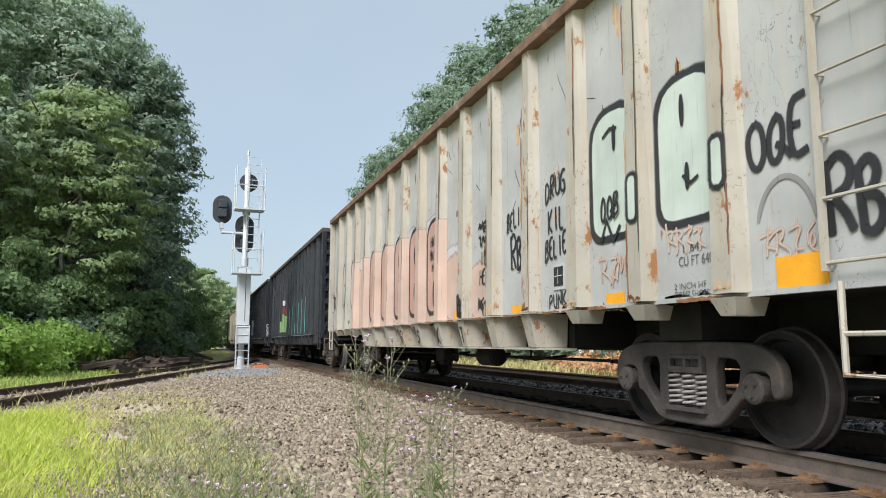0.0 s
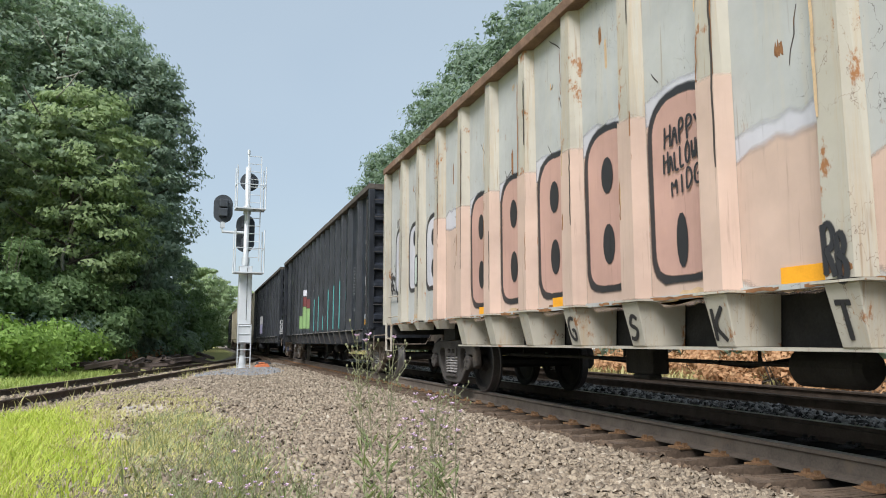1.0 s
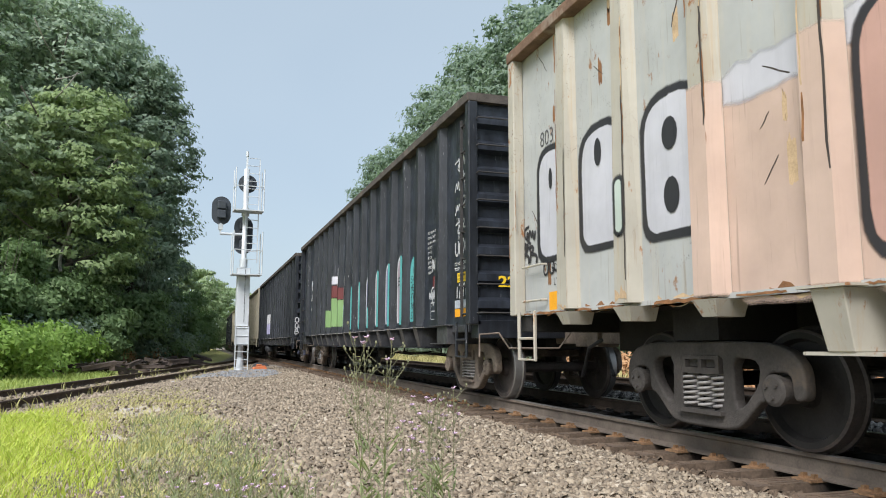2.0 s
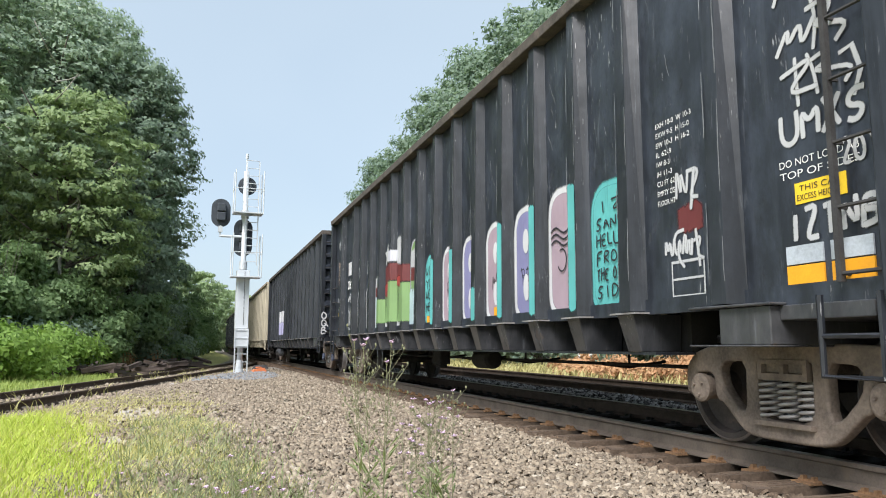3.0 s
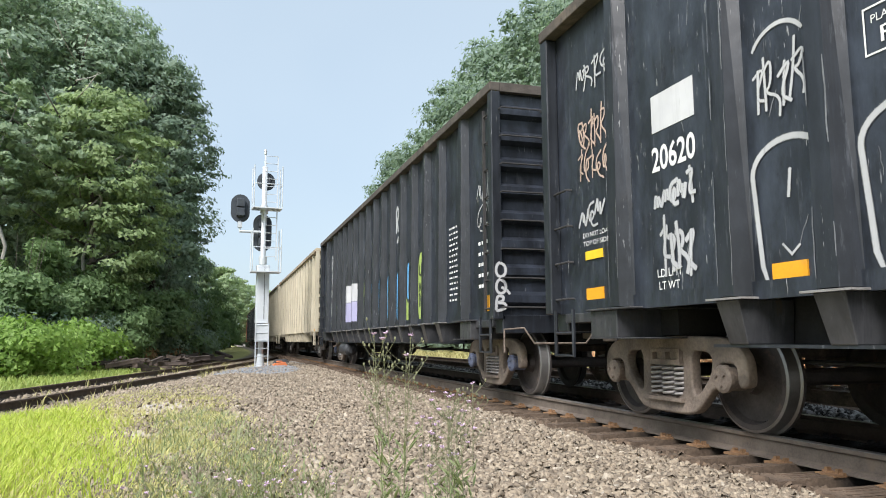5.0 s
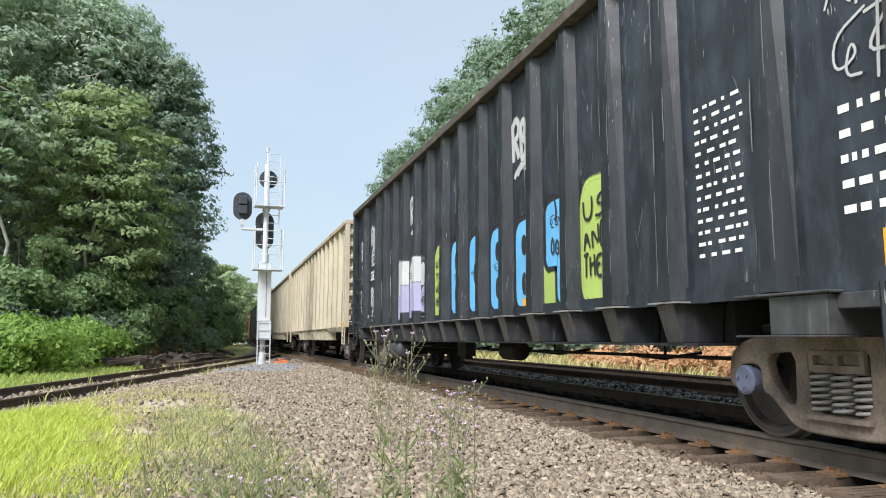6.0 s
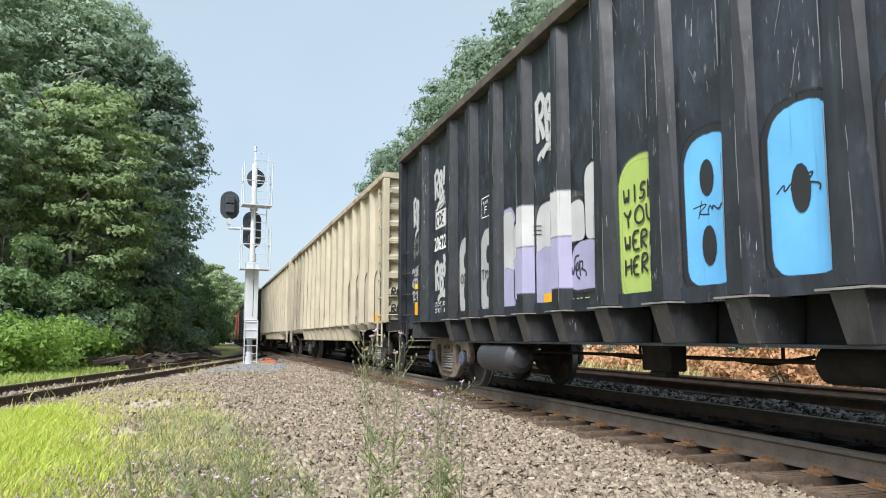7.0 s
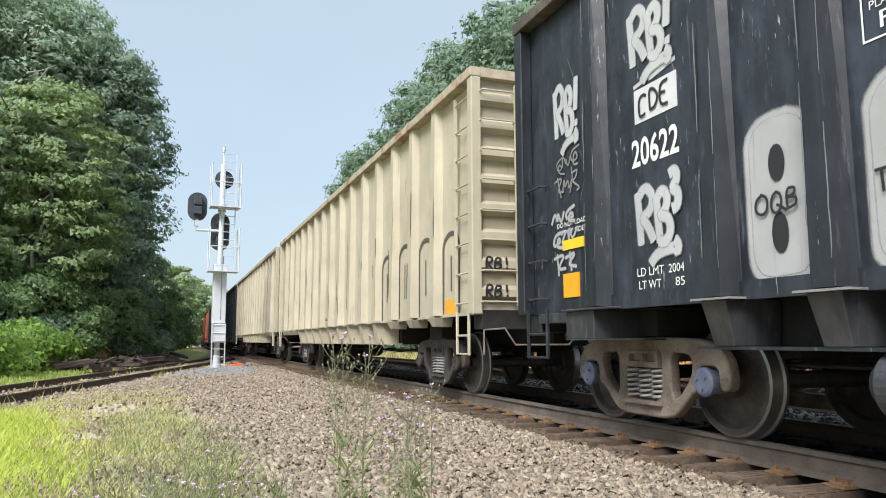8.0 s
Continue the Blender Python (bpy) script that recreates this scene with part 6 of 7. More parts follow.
build_signal(1.55, 29.4)

build_track("main railway track with worn rails on weathered wooden ties", main_line, -30, 200, 0.0, [M_RAIL, M_RAILTOP], 75, 0.52, 40)
build_track("parallel railway track with rusty rails beyond the train", second_line, -30, 160, 0.0, [M_RUST_SHADE_RAIL, M_RUST_SHADE_RAIL], 45)
build_track("rusty side track curving in to join the main line", side_line, -20, 76, -0.25, [M_RUST_SHADE_RAIL, M_RUST_SHADE_RAIL], 50)


# ---- plants ----
def leaf_cloud(rng, centres, radii, count, size, flat=0.7):
    """Many small folded leaf pieces over the shells of clumps."""
    k = rng.integers(0, len(centres), count)
    d = rng.normal(size=(count, 3))
    d /= np.linalg.norm(d, axis=1)[:, None]
    d[:, 2] = np.where(rng.random(count) < 0.35, np.abs(d[:, 2]), d[:, 2])
    p = centres[k] + d * radii[k] * (0.15 + 1.05 * rng.random(count) ** 0.7)[:, None]
    axis = p * np.array([1.0, 1.0, 0.0])                     # leaves turn outwards from the stem and up to the light
    axis /= np.linalg.norm(axis, axis=1)[:, None] + 1e-6
    n = d * 0.6 + axis * 0.9 + rng.normal(size=(count, 3)) * 0.5 + np.array([0, 0, 0.65])
    n /= np.linalg.norm(n, axis=1)[:, None]
    a = np.cross(n, rng.normal(size=(count, 3)))
    a /= np.linalg.norm(a, axis=1)[:, None]
    c = np.cross(n, a)
    s = size * (0.55 + 0.9 * rng.random(count))[:, None]
    fold = n * s * 0.22
    v = np.stack([p - a * s * 1.05 - fold, p + a * s * 0.7 + c * s * flat * 0.75, p + a * s * 0.7 - c * s * flat * 0.75 - fold], 1).reshape(-1, 3)
    return v, np.arange(count * 3).reshape(-1, 3)


def build_tree(name, label, seed, h, r, mat, leaves, size, low=0.22, group="trees of the wood", clumps=760, bark=None, girth=0.018, layer=0.6):
    rng, rd = np.random.default_rng(seed), random.Random(seed)
    tree = thing(name, label, "tree", group)
    b = Build()
    lean = [(rd.uniform(-0.3, 0.3) * k, rd.uniform(-0.3, 0.3) * k, h * 0.85 * k / 4 - 0.2) for k in range(5)]
    b.tube(lean, girth * h, 9, r_end=0.04)
    for k in range(9):
        z0 = h * (low + 0.07 * k)
        w, l = rd.uniform(0, 6.28), r * rd.uniform(0.5, 0.9)
        f = z0 / (h * 0.85)
        x0, y0 = lean[4][0] * f, lean[4][1] * f
        b.tube([(x0, y0, z0), (x0 + l * 0.5 * math.cos(w), y0 + l * 0.5 * math.sin(w), z0 + l * 0.25), (x0 + l * math.cos(w), y0 + l * math.sin(w), z0 + l * 0.6)], girth * 0.28 * h, 6, r_end=0.02)
    part("trunk", b, bark or M_BARK, tree, smooth=True)
    z = low + (1 - low) * rng.random(clumps) ** 0.85
    t = (z - low) / (1 - low)
    prof = np.sqrt(np.clip(1 - ((t - 0.47) / 0.60) ** 2, 0.03, 1))
    w = rng.random(clumps) * 2 * np.pi
    rr = r * prof * (0.2 + 0.74 * np.sqrt(rng.random(clumps)))
    cr = (0.055 + 0.10 * rng.random(clumps)) * r * (1.2 - 0.3 * t)
    c = np.stack([rr * np.cos(w), rr * np.sin(w), z * h - cr * 0.5], 1)
    radii = np.stack([cr * 1.5, cr * 1.5, cr * layer], 1)      # leaves lie in flattish sprays
    v, f = leaf_cloud(rng, c, radii, leaves, size)
    ob = new("crown", raw_mesh("crown", v, f, mat))
    ob.parent = tree
    return tree


def build_bush(name, label, seed, h, r, mat, leaves, size, group="bushes at the wood's edge"):
    rng = np.random.default_rng(seed)
    bush = thing(name, label, "bush", group)
    b, rd = Build(), random.Random(seed)
    for k in range(7):
        w, l = rd.uniform(0, 6.28), r * rd.uniform(0.2, 0.7)
        b.tube([(0.1 * math.cos(w), 0.1 * math.sin(w), -0.1), (l * 0.6 * math.cos(w), l * 0.6 * math.sin(w), h * 0.4), (l * math.cos(w), l * math.sin(w), h * 0.75)], 0.025, 5, r_end=0.008)
    part("stem", b, M_BARK, bush)
    n = 40
    w, q = rng.random(n) * 2 * np.pi, np.sqrt(rng.random(n))
    z = rng.random(n) * (1 - 0.55 * q)
    cr = (0.2 + 0.15 * rng.random(n)) * r
    c = np.stack([r * 0.8 * q * np.cos(w), r * 0.8 * q * np.sin(w), 0.15 * h + z * h * 0.72], 1)
    v, f = leaf_cloud(rng, c, np.stack([cr, cr, cr * 0.7], 1), leaves, size)
    ob = new("foliage", raw_mesh("foliage", v, f, mat))
    ob.parent = bush
    return bush


def plant(protos, places, rng):
    """Sets the first of each kind, then copies, at (x, y, kind, turn)."""
    used = set()
    for x, y, k in places:
        m = pose(x, y, ground_z(x, y) - 0.05, 0, 0, rng.uniform(0, 360))
        if k in used:
            copy_thing(protos[k], m)
        else:
            protos[k].matrix_basis = m
            used.add(k)


TREES = [
    build_tree("tree", "tall oak with a dense dark green crown", 11, 22.5, 5.2, M_LEAF, 36000, 0.145, 0.16),
    build_tree("tree", "tall broad tree in full summer leaf", 12, 21.3, 4.8, M_LEAF, 35000, 0.14, 0.2),
    build_tree("tree", "lighter green maple among darker trees", 13, 13.6, 4.0, M_MAPLE, 17000, 0.13, 0.30, clumps=240, layer=0.55),
    build_tree("tree", "dark green tree with a narrow crown", 14, 18.6, 4.0, M_LEAF_D, 33000, 0.14, 0.1),
    build_tree("tree", "big dark leafy tree behind the railway", 15, 24.5, 5.6, M_LEAF_D, 25000, 0.195, 0.12),
    build_tree("tree", "slender pale-trunked tree with a high light crown", 17, 13.0, 2.3, M_LEAF_B, 9000, 0.13, 0.55, clumps=90, bark=M_PALEBARK, girth=0.009),
    build_tree("tree", "small young tree at the bend of the line", 16, 10.5, 3.8, M_LEAF_F, 14000, 0.19, 0.06, clumps=240),
    build_tree("tree", "tall dark oak beyond the train", 11, 22.5, 5.2, M_LEAF_D, 23000, 0.175, 0.16),
    build_tree("tree", "tall dark broad tree beyond the train", 12, 21.3, 4.8, M_LEAF_D, 22000, 0.17, 0.2),
]
rng_place = random.Random(5)
plant(TREES, [(-12.8, 42, 0), (-8.6, 44.5, 1), (-4.1, 46.5, 3), (-6.9, 47, 1), (-5.9, 39.0, 2), (-16, 39, 1), (-7.5, 53, 0), (-12, 52, 4), (-5.3, 60, 3), (-21, 42, 0), (-6.6, 70, 1), (-9, 63, 4), (-6.6, 82, 3), 
              (-8, 96, 1), (-0.6, 97, 6), (1.5, 114, 6), (4.6, 128, 6), (-3.5, 84, 6), (9, 140, 6), (-2, 122, 6), (-9.3, 35.8, 5), (-6.4, 38.0, 5), (-11.6, 35.0, 5),
              (18.0, 33, 3), (19.8, 41, 7), (19.4, 46, 8), (21.0, 52.5, 4), (20.5, 59, 7), (21.1, 62, 4), (20.6, 71, 7), (22.0, 79, 8), (21.8, 87, 4), (24, 93, 4), (26.5, 106, 4), (22, 36, 4), (23.5, 48, 4), (18, 24, 3), (19, 16, 8)], rng_place)
BUSHES = [
    build_bush("bush", "bright green leafy shrub at the edge of the wood", 21, 2.6, 2.2, M_BUSH, 9000, 0.095),
    build_bush("bush", "dark green undergrowth shrub", 22, 3.6, 2.6, M_LEAF_D, 8500, 0.12),
    build_bush("bush", "dense dark shrub under the trees", 23, 4.6, 3.0, M_LEAF_D, 9000, 0.13),
    build_bush("bush", "tall leafy sapling thicket before the wood", 24, 7.6, 2.9, M_SAPLING, 17000, 0.125),
    build_bush("bush", "rounded light green sapling thicket", 25, 5.4, 2.6, M_SAPLING, 14000, 0.115),
]
plant(BUSHES, [(-8.3, 34.6, 3), (-5.3, 37.8, 4), (-4.3, 42.5, 3), (-3.3, 46.8, 4), (-11.2, 35.2, 4), (-2.6, 52, 3), (-14.5, 34, 3), (-1.7, 58, 4), (-6.8, 36.8, 3), (-1.3, 66, 3), (-6.4, 27.5, 0), (-9.0, 28.5, 0), (-11.5, 28, 0), (-7.6, 31.5, 0), (-5.6, 32, 0), (-9.2, 33.5, 1), (-6.6, 35.5, 1), (-12.8, 33.5, 1), (-12.5, 37, 2), (-8.8, 39, 2), (-5.6, 41, 2), (-4.0, 45, 1), (-2.9, 49, 2), (-2.0, 55, 1), (-1.6, 62, 4), (-6, 46, 2), (-0.8, 70, 4), (-1.0, 78, 4), (-0.2, 88, 4), (0.2, 98, 4), (0.5, 108, 4), (-15, 36, 2), (-16, 31, 1), (-14, 27, 0), (1.5, 118, 4), (-3.5, 56, 2), (-3, 66, 2), (5, 128, 2),
               (16, 22, 2), (16.5, 28, 1), (16, 35, 2), (16.5, 42, 2), (16, 50, 1), (16.5, 58, 2), (17, 66, 2), (17, 75, 2), (17, 84, 2), (17.5, 16, 2)], rng_place)
DEAD = build_bush("bush", "low shrub with dead red-brown leaves by the old ties", 28, 1.7, 1.3, M_BROWNLEAF, 2600, 0.08)
plant([DEAD], [(-4.3, 41.0, 0), (-3.2, 45.0, 0), (-2.3, 48.5, 0)], rng_place)
# ---- loose stones, grass and weeds ----
def build_stones(name, label, rng, x, y, size, sink=0.3, mat=None):
    n = len(x)
    z = np.array([ground_z(a, c) for a, c in zip(x, y)])
    base = np.array([(a, c, e) for e in (-1, 1) for a, c in ((-1, -1), (1, -1), (1, 1), (-1, 1))], float)
    v = base[None] * (1 + rng.uniform(-0.60, 0.22, (n, 8, 3)))
    v *= (size[:, None] * np.stack([rng.uniform(0.7, 1.3, n), rng.uniform(0.55, 1.0, n), rng.uniform(0.35, 0.75, n)], 1))[:, None, :] * 0.5
    q = rng.normal(size=(n, 4)) * np.array([1.0, 0.40, 0.40, 1.0])
    q /= np.linalg.norm(q, axis=1)[:, None]
    w, a, b, c = q.T
    rot = np.stack([np.stack([1 - 2 * (b * b + c * c), 2 * (a * b - c * w), 2 * (a * c + b * w)], 1), np.stack([2 * (a * b + c * w), 1 - 2 * (a * a + c * c), 2 * (b * c - a * w)], 1), np.stack([2 * (a * c - b * w), 2 * (b * c + a * w), 1 - 2 * (a * a + b * b)], 1)], 1)
    v = np.einsum('nij,nkj->nki', rot, v)
    v += np.stack([x, y, z + size * 0.25 * (1 - sink) + rng.uniform(0, 0.012, n)], 1)[:, None, :]
    quad = np.array([(4, 5, 6, 7), (0, 1, 5, 4), (1, 2, 6, 5), (2, 3, 7, 6), (3, 0, 4, 7)])
    f = (np.arange(n)[:, None, None] * 8 + quad[None]).reshape(-1, 4)
    return tagged(new(name, raw_mesh(name, v.reshape(-1, 3), f, mat or M_STONE)), label, "gravel", kind="stuff")


rng = np.random.default_rng(3)
N = 150000
y = 3.4 + 29.0 * rng.random(N) ** 2.2
x = -3.4 + 7.6 * rng.random(N)
side_x = np.array([side_line(b)[0] for b in y])
cover = np.array([grass_cover(a, b) for a, b in zip(x, y)])
keep = (rng.random(N) > 0.97 * np.array([sandy(a, b) for a, b in zip(x, y)])) & (x > side_x + 0.95) & (rng.random(N) > cover * 0.96) & ((x < 4.08) & ((x < 3.86) | (rng.random(N) < 0.45))) & (x > -0.35 * y + 0.2)
x, y = x[keep], y[keep]
build_stones("ballast_stones", "loose grey and tan crushed stones beside the track", rng, x, y, (0.026 + 0.034 * rng.random(len(x)) ** 1.7) * (1 + 0.011 * y))
M2 = 9000
build_stones("ballast_stones", "crushed stone ballast between the two tracks", rng, 6.15 + 2.0 * rng.random(M2), 2.0 + 32 * rng.random(M2) ** 1.5, 0.05 + 0.05 * rng.random(M2), mat=M_SHADESTONE)
M2 = 9000
build_stones("ballast_stones", "paler stones along the middle of the two tracks", rng, 6.80 + 0.85 * rng.random(M2), 1.0 + 36 * rng.random(M2) ** 1.2, 0.05 + 0.04 * rng.random(M2), mat=M_LITSTONE)
M2 = 6500
build_stones("ballast_stones", "stained stones lying between the tie ends", rng, 3.82 + 0.42 * rng.random(M2) ** 1.3, 1.6 + 26 * rng.random(M2) ** 1.5, 0.04 + 0.045 * rng.random(M2), mat=M_STAINED)
M2 = 5500
a, r = 6.283 * rng.random(M2), np.sqrt(rng.random(M2))
build_stones("fine_gravel", "fine blue-grey gravel spread round the signal's foot", rng, 1.25 + 1.5 * r * np.cos(a), 26.6 + 4.2 * r * np.sin(a), 0.045 + 0.03 * rng.random(M2), mat=M_BLUESTONE, sink=0.0)
M2 = 5000
build_stones("ballast_stones", "crushed stone ballast between the rails", rng, 4.5 + 1.3 * rng.random(M2), 2.0 + 24 * rng.random(M2) ** 1.3, 0.045 + 0.04 * rng.random(M2), mat=M_SHADESTONE)
yy = 12 + 40 * rng.random(6500)
xx = np.array([side_line(b)[0] for b in yy]) + rng.uniform(-1.5, 1.5, 6500)
build_stones("ballast_stones", "dirty ballast along the side track", rng, xx, yy, 0.06 + 0.05 * rng.random(6500))


def build_blades(name, label, rng, x, y, h, mat, width=0.008, lean=0.45):
    """Grass: each blade two pieces that bend over."""
    n = len(x)
    z = np.array([ground_z(a, c) for a, c in zip(x, y)])
    p = np.stack([x, y, z - 0.01], 1)
    t = rng.random(n) * 2 * np.pi
    d = np.stack([np.cos(t), np.sin(t), np.zeros(n)], 1)
    s = np.stack([-np.sin(t + 0.6), np.cos(t + 0.6), np.zeros(n)], 1) * (width * (0.6 + 0.8 * rng.random(n)))[:, None]
    bend = (lean * (0.3 + rng.random(n)) * h)[:, None]
    up = np.array([0, 0, 1.0])
    mid = p + up * (h * 0.6)[:, None] + d * bend * 0.35
    tip = p + up * h[:, None] + d * bend
    v = np.stack([p - s, p + s, mid + s * 0.8, mid - s * 0.8, tip], 1).reshape(-1, 3)
    i = np.arange(n)[:, None] * 5
    f = np.concatenate([i + np.array([[0, 1, 2]]), i + np.array([[0, 2, 3]]), i + np.array([[3, 2, 4]])])
    return tagged(new(name, raw_mesh(name, v, f, mat)), label, "grass", kind="stuff")


def scatter(n, x0, x1, y0, y1, weight):
    a, b = x0 + (x1 - x0) * rng.random(n), y0 + (y1 - y0) * rng.random(n)
    k = rng.random(n) < np.array([weight(p, q) for p, q in zip(a, b)])
    return a[k], b[k]


def tuft(p, q):
    return 0.5 + 0.5 * noise.noise(Vector((p * 1.3, q * 1.3, 7)))


x, y = scatter(110000, -4.6, -0.5, 5.2, 14.0, lambda p, q: (1 - 0.9 * sandy(p, q)) * (1 - smooth01(-1.30, -0.45, p + 0.14 * (q - 6.5) + 1.2 * (tuft(p * 1.5, q * 1.5) - 0.5))) * (0.15 + tuft(p, q)) * (1 - 0.95 * smooth01(10.3, 12.0, q)))
build_blades("grass", "tall bright yellow-green grass", rng, x, y, 0.04 + 0.15 * rng.random(len(x)) ** 1.6, M_GRASS, 0.0042, 0.8)
x, y = scatter(120000, -2.4, 1.3, 5.0, 20.0, lambda p, q: (1 - 0.9 * sandy(p, q)) * weedy(p, q) * max(0.0, 2.2 * tuft(p * 1.4, q) - 0.45))
build_blades("grass", "sparse yellowish weeds in the gravel", rng, x, y, 0.02 + 0.08 * rng.random(len(x)), M_DRYGRASS, 0.005, 0.9)
x, y = scatter(9000, -1.4, 1.2, 4.6, 11.0, lambda p, q: max(0, (1 - smooth01(0.3, 1.0, p + 0.1 * (q - 5))) * smooth01(-1.0, -0.2, p) * (tuft(p * 1.7 + 9, q * 1.5) - 0.25) * 2.0))
build_blades("grass", "low grey-green weeds in the gravel", rng, x, y, 0.04 + 0.17 * rng.random(len(x)) ** 1.4, M_WEED, 0.0038, 0.9)
x, y = scatter(2800, -0.5, 1.1, 4.7, 8.6, lambda p, q: max(0, (tuft(p * 2.6 + 3, q * 1.9) - 0.42) * 2.2) * (1 - smooth01(0.3, 1.1, p)))
build_blades("grass", "feathery grey-green weeds in the gravel", rng, x, y, 0.06 + 0.24 * rng.random(len(x)) ** 1.5, M_WEED, 0.0032, 0.9)
x, y = scatter(60000, -16.0, -3.2, 13.0, 40.0, lambda p, q: smooth01(1.2, 2.0, side_line(q)[0] - p) * (0.3 + tuft(p, q)))
build_blades("grass", "short mown grass along the side track", rng, x, y, 0.08 + 0.18 * rng.random(len(x)), M_VERGE, 0.012)
yy = 11 + 26 * rng.random(2600)
xx = np.array([side_line(b)[0] for b in yy]) + rng.uniform(-1.4, 2.4, 2600)
k = np.array([tuft(a * 0.8, b * 0.8) for a, b in zip(xx, yy)]) > 0.62
build_blades("grass", "dry grass tufts growing through the side track", rng, xx[k], yy[k], 0.1 + 0.2 * rng.random(int(k.sum())), M_DRYGRASS, 0.01, 0.8)


def build_weed(x, y, h, seed, stems=3, flowers=5, spread=0.14):
    rd = random.Random(seed)
    weed = thing("knapweed", "thin knapweed plant with pale purple flower heads", "weed", "weeds in the gravel", at=pose(x, y, ground_z(x, y)))
    for s in range(stems):
        a, l = rd.uniform(0, 6.28), h * rd.uniform(0.72, 1.0)
        tip = Vector((spread * math.cos(a) * rd.uniform(0.3, 1), spread * math.sin(a) * rd.uniform(0.3, 1), l))
        base = Vector((0.02 * math.cos(a), 0.02 * math.sin(a), -0.02))
        mid = base.lerp(tip, 0.5) + Vector((rd.uniform(-0.02, 0.02), rd.uniform(-0.02, 0.02), 0))
        b, leaves, ends = Build(), Build(), [tip]
        b.tube([base, mid, tip], 0.0022, 5, r_end=0.0011)
        for k in range(int(h * 52)):
            f = rd.uniform(0.05, 0.97)
            p = base.lerp(mid, f * 2) if f < 0.5 else mid.lerp(tip, f * 2 - 1)
            w = rd.uniform(0, 6.28)
            d = Vector((math.cos(w), math.sin(w), rd.uniform(0.5, 1.4))).normalized()
            if f > 0.66:
                q = p + d * rd.uniform(0.03, 0.13)
                b.tube([p, p.lerp(q, 0.5) + Vector((0, 0, -0.006)), q], 0.0011, 4, r_end=0.0007)
                ends.append(q)
            else:
                q = p + d * rd.uniform(0.05, 0.11)
                n = d.cross(Vector((0, 0, 1))).normalized() * rd.uniform(0.003, 0.007)
                m = p.lerp(q, 0.5)
                leaves.face([p, m + n, q, m - n])
                leaves.face([p + d * 0.01, m + n * 0.5 + Vector((0, 0, 0.01)), q * 0.7 + p * 0.3, m - n * 0.5])
        part("stem", b, M_STEM, weed)
        if leaves.f:
            part("leaves", leaves, M_WEED, weed)
        for k, e in enumerate(ends):
            bud = Build().lathe([(0.0, 0.0012), (0.004, 0.0038), (0.009, 0.0032), (0.012, 0.0014)], lambda t, r, w: (e.x + r * math.cos(w), e.y + r * math.sin(w), e.z + t), 6)
            part("bud", bud, M_STEM, weed)
            if k < flowers and rd.random() < 0.55:
                fl = Build()
                for j in range(11):
                    w = j * 0.571 + rd.uniform(-0.2, 0.2)
                    o = Vector((math.cos(w), math.sin(w), rd.uniform(0.3, 1.3))).normalized() * rd.uniform(0.009, 0.016)
                    t = Vector((-math.sin(w), math.cos(w), 0)) * 0.004
                    c0 = e + Vector((0, 0, 0.011))
                    fl.face([c0, c0 + o + t, c0 + o * 1.15, c0 + o - t])
                part("flower", fl, M_FLOWER, weed)
    return weed


build_weed(0.62, 2.62, 1.05, 1, 5, 2, 0.12)
build_weed(0.95, 2.85, 0.83, 2, 6, 5, 0.13)
build_weed(0.90, 3.0, 0.72, 3, 5, 6, 0.12)
build_weed(0.05, 3.1, 0.56, 4, 5, 1, 0.16)
build_weed(0.22, 3.2, 0.46, 5, 6, 3, 0.2)
build_weed(-0.05, 3.5, 0.42, 6, 6, 1, 0.22)
build_weed(0.25, 4.6, 0.52, 7, 3, 0, 0.05)
build_weed(-0.35, 3.9, 0.36, 8, 5, 1, 0.25)
build_weed(0.42, 3.6, 0.34, 9, 5, 3, 0.2)
build_weed(-0.60, 4.3, 0.34, 10, 4, 0, 0.25)
build_weed(0.10, 4.2, 0.36, 11, 6, 1, 0.25)
build_weed(0.32, 5.2, 0.34, 12, 6, 1, 0.24)
build_weed(-0.10, 5.0, 0.32, 13, 6, 0, 0.26)
build_weed(0.55, 4.3, 0.30, 14, 5, 2, 0.2)

# ---- dead brush beyond the second track ----
def build_brush(x, y, r, h, seed):
    rg = np.random.default_rng(seed)
    ob = thing("brush_pile", "heap of cut brush with dead orange-brown leaves", "brush", "cut brush beyond the tracks", at=pose(x, y, ground_z(x, y)))
    rd = random.Random(seed)
    for k in range(14):
        b = Build()
        a, l = rd.uniform(0, 6.28), r * rd.uniform(0.5, 1.1)
        c0 = Vector((rd.uniform(-0.5, 0.5) * r, rd.uniform(-0.5, 0.5) * r, 0.02))
        b.tube([c0, c0 + Vector((l * math.cos(a), l * math.sin(a), rd.uniform(0.05, 0.9) * h))], 0.022, 5, r_end=0.006)
        part("branch", b, M_BARK, ob)
    n = 16
    w, q = rg.random(n) * 2 * np.pi, np.sqrt(rg.random(n))
    cr = (0.22 + 0.2 * rg.random(n)) * r
    c = np.stack([r * q * np.cos(w), r * q * np.sin(w), 0.1 + h * 0.75 * rg.random(n) * (1 - 0.6 * q)], 1)
    v, f = leaf_cloud(rg, c, np.stack([cr, cr, np.full(n, 0.3 * h)], 1), 3800, 0.075)
    leaf = new("dead_leaves", raw_mesh("dead_leaves", v, f, M_BROWNLEAF))
    leaf.parent = ob
    return ob


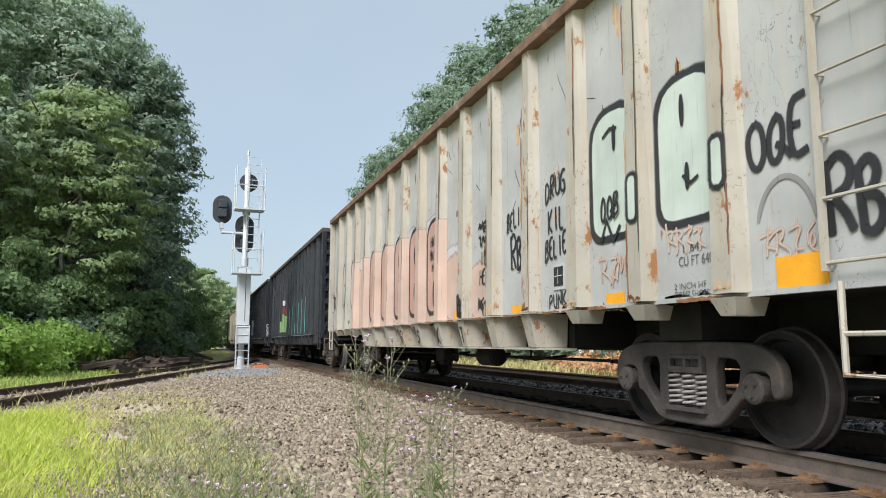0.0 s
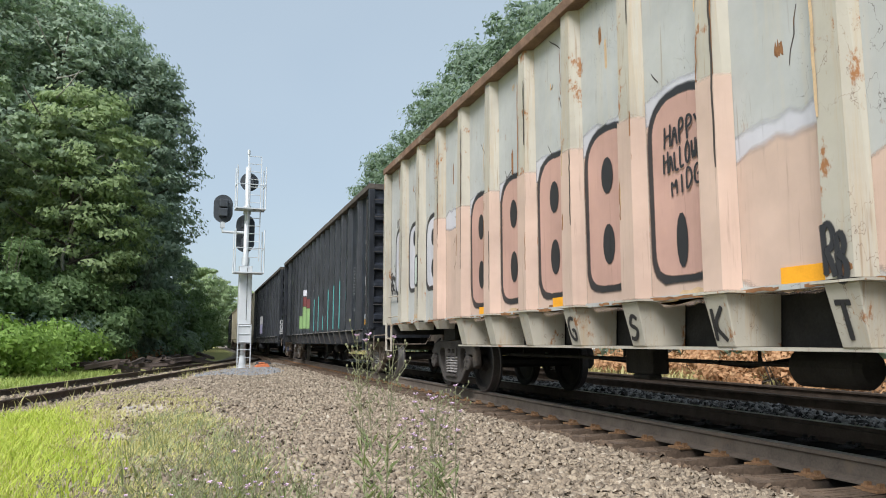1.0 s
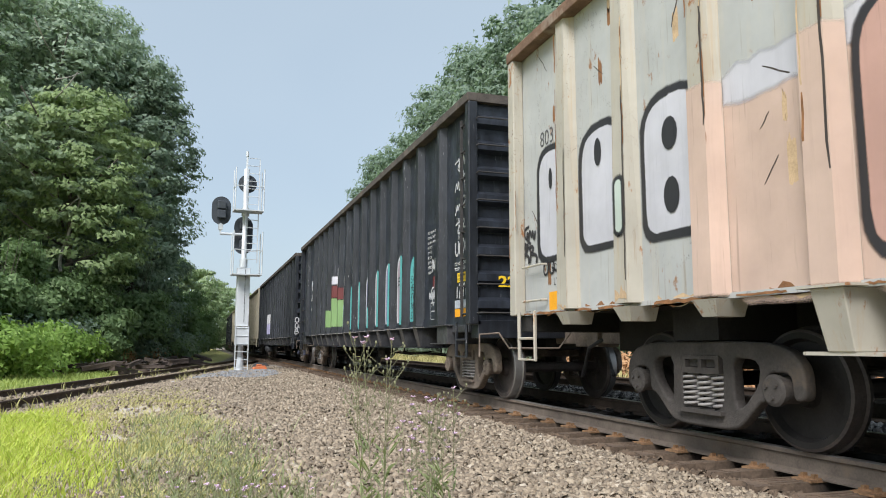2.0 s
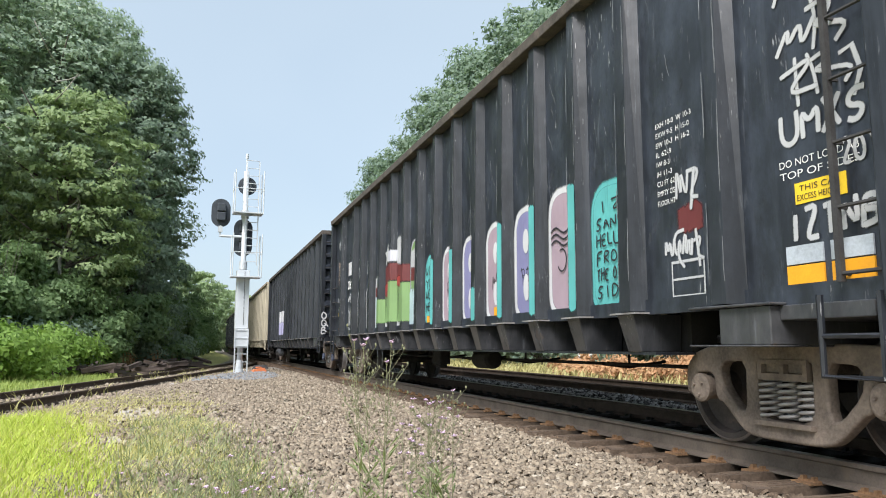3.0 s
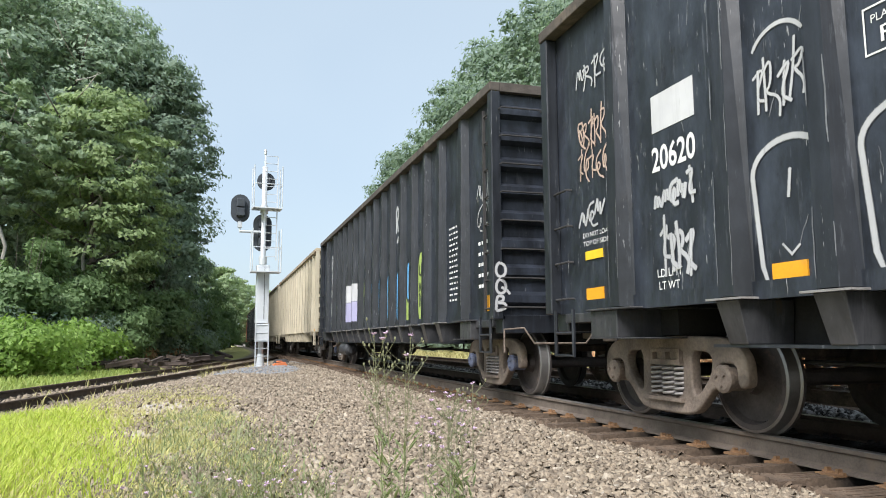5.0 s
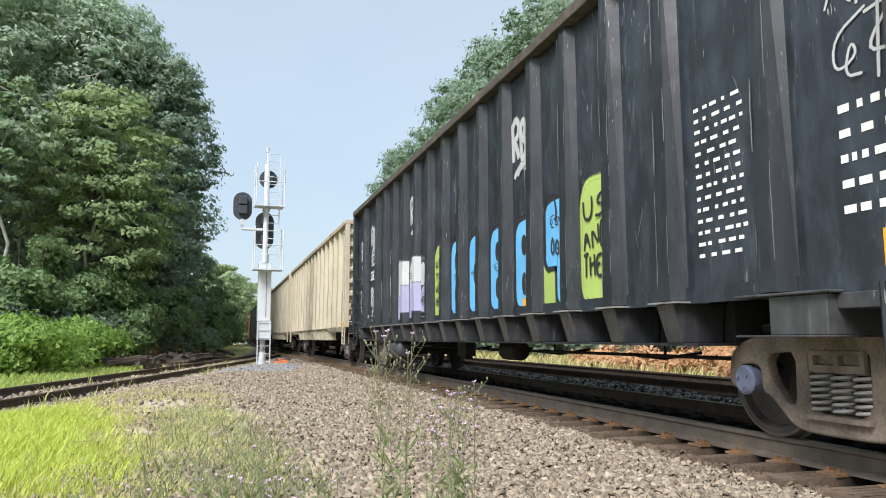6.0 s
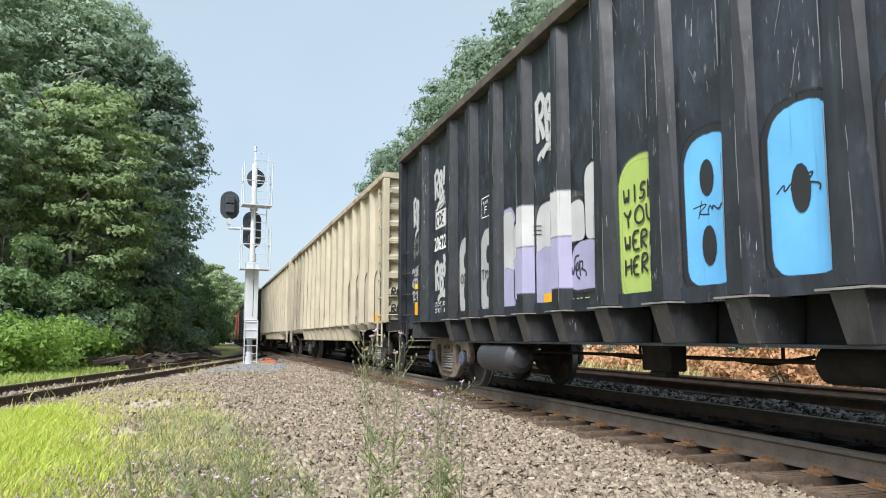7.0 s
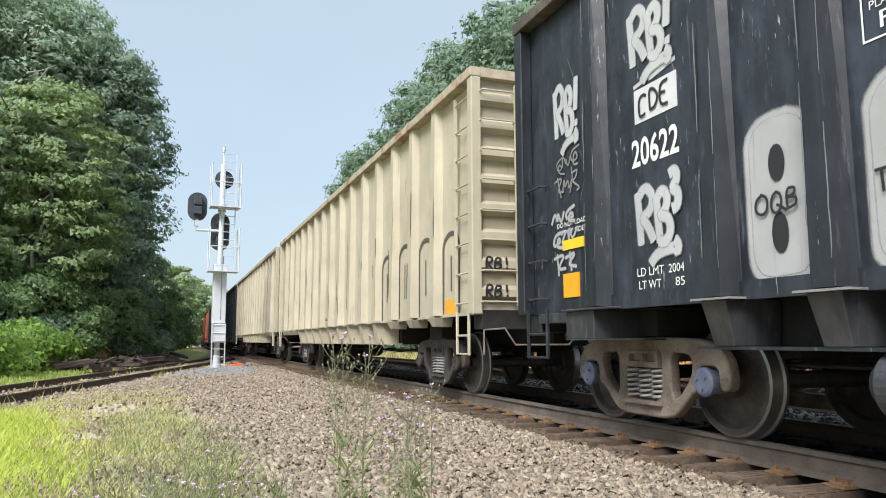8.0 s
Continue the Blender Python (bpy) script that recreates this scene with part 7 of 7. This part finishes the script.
heap = build_brush(12.6, 13.5, 1.5, 0.95, 5)
heap2 = build_brush(13.2, 17.0, 1.7, 0.8, 6)
for k, (hx, hy) in enumerate(((12.9, 10.6), (14.2, 14.6), (15.2, 12.0), (14.8, 19.4), (13.6, 20.8), (15.6, 16.6), (13.2, 8.2), (15.2, 9.2), (14.0, 23.6), (15.4, 26.5), (16.2, 22.0), (15.8, 7.0), (13.4, 6.0))):
    copy_thing(heap if k % 2 else heap2, pose(hx, hy, ground_z(hx, hy), 0, 0, 77 * k))
x, y = scatter(16000, 11.0, 17.0, 14.0, 60.0, lambda p, q: 0.2 + 0.6 * tuft(p, q))
build_blades("grass", "dry grass and weeds beyond the tracks", rng, x, y, 0.15 + 0.3 * rng.random(len(x)), M_DRYGRASS, 0.018, 0.7)

# a small white-painted frame standing beyond the tracks
fr = thing("white_frame", "small white metal frame standing in the grass", "frame", at=pose(14.6, 25.4, ground_z(14.6, 25.4), 0, 0, -20))
for px in (-0.45, 0.0, 0.45):
    part("post", Build().box(px - 0.05, px + 0.05, -0.04, 0.04, -0.1, 1.15), M_WPAINT, fr)
for pz in (0.35, 0.95):
    part("bar", Build().box(-0.55, 0.55, -0.055, -0.041, pz, pz + 0.1), M_WPAINT, fr)

# ---- old ties and scraps dumped beside the side track ----
M_OLDTIE = simple("rotten_tie", (0.065, 0.05, 0.042), 0.95, 0, 0.5, 4, 0.8, stain=(0.13, 0.08, 0.06))
rd = random.Random(9)
old = Build()
old.hexa([(-0.65, -0.11, 0), (0.6, -0.12, 0.01), (0.68, 0.10, 0), (-0.6, 0.12, 0), (-0.62, -0.10, 0.17), (0.66, -0.09, 0.13), (0.6, 0.09, 0.15), (-0.66, 0.1, 0.17)])
old_mesh = old.mesh("old_tie", [M_OLDTIE])
for k in range(46):
    q = rd.uniform(31, 47)
    p = side_line(q)[0] - rd.uniform(1.9, 4.2)
    ob = new("old_tie", old_mesh)
    ob.matrix_basis = pose(p, q, ground_z(p, q) + 0.02 + 0.16 * (k % 3), rd.uniform(-12, 12), rd.uniform(-14, 14), rd.uniform(-80, 80))
    tagged(ob, "broken piece of rotten dark tie beside the track", "railway tie", "old ties beside the track")
for k in range(3):
    m = simple("stone_slab", (0.40, 0.37, 0.34), 0.9)
    b = Build().hexa([(-0.3, -0.2, 0), (0.32, -0.22, 0), (0.28, 0.2, 0), (-0.26, 0.22, 0), (-0.24, -0.16, 0.07), (0.26, -0.15, 0.06), (0.22, 0.15, 0.08), (-0.2, 0.17, 0.07)])
    ob = new("stone_slab", b.mesh("stone_slab", [m]))
    p, q = ((-0.52, 24.2), (-0.95, 12.2), (-1.25, 9.9))[k]
    ob.matrix_basis = pose(p, q, ground_z(p, q) - 0.02, 0, 0, 40 * k)
    ob.scale = ((1.0, 1.0, 1.0), (0.45, 0.45, 0.6), (0.4, 0.4, 0.6))[k]
    tagged(ob, "pale flat stone lying in the gravel", "stone", "pale stones in the gravel")
b = Build().hexa([(-0.32, -0.16, 0), (0.34, -0.14, 0), (0.30, 0.18, 0), (-0.3, 0.16, 0), (-0.26, -0.12, 0.16), (0.2, -0.1, 0.20), (0.24, 0.12, 0.17), (-0.28, 0.1, 0.11)])
b.box(-0.12, 0.1, -0.08, 0.08, 0.18, 0.24)
ob = part("orange_bag", b, simple("orange_plastic", (0.55, 0.17, 0.07), 0.55, 0, 0.3), None, bevel=0.03)
ob.matrix_basis = pose(2.28, 29.3, ground_z(2.28, 29.3), 0, 0, 15)
tagged(ob, "crumpled orange plastic bag near the signal", "bag")
b = Build().hexa([(-0.4, -0.2, 0), (0.4, -0.16, 0), (0.36, 0.2, 0), (-0.3, 0.2, 0), (-0.3, -0.1, 0.18), (0.2, -0.1, 0.22), (0.24, 0.1, 0.14), (-0.2, 0.1, 0.2)])
ob = part("scrap", b, M_IRON, None, bevel=0.04)
ob.matrix_basis = pose(2.6, 32.5, ground_z(2.6, 32.5))
tagged(ob, "small dark heap of scrap by the signal", "scrap")
def travel(t):
    return 6.598 * t + 0.0062 * t * t


def motions():
    steps = [k * 0.5 for k in range(17)]
    for car, sets in CARS:
        rows, p = [], car["pivot"]
        for t in steps:
            d = car["d0"] - travel(t)
            x0, y0, _ = main_line(d + p)
            x1, y1, _ = main_line(d + car["length"] - p)
            h = math.atan2(x1 - x0, y1 - y0)
            rows.append((t, pose(x0 - p * math.sin(h), y0 - p * math.cos(h), 0, 0, 0, -math.degrees(h))))
        walk(car, rows)
    for car, sets in CARS[:4]:
        for ws in sets:
            base = ws.location.copy()
            walk(ws, [(k * 0.1, pose(*base, math.degrees(travel(k * 0.1) / 0.457), 0, 0)) for k in range(81)])


motions()
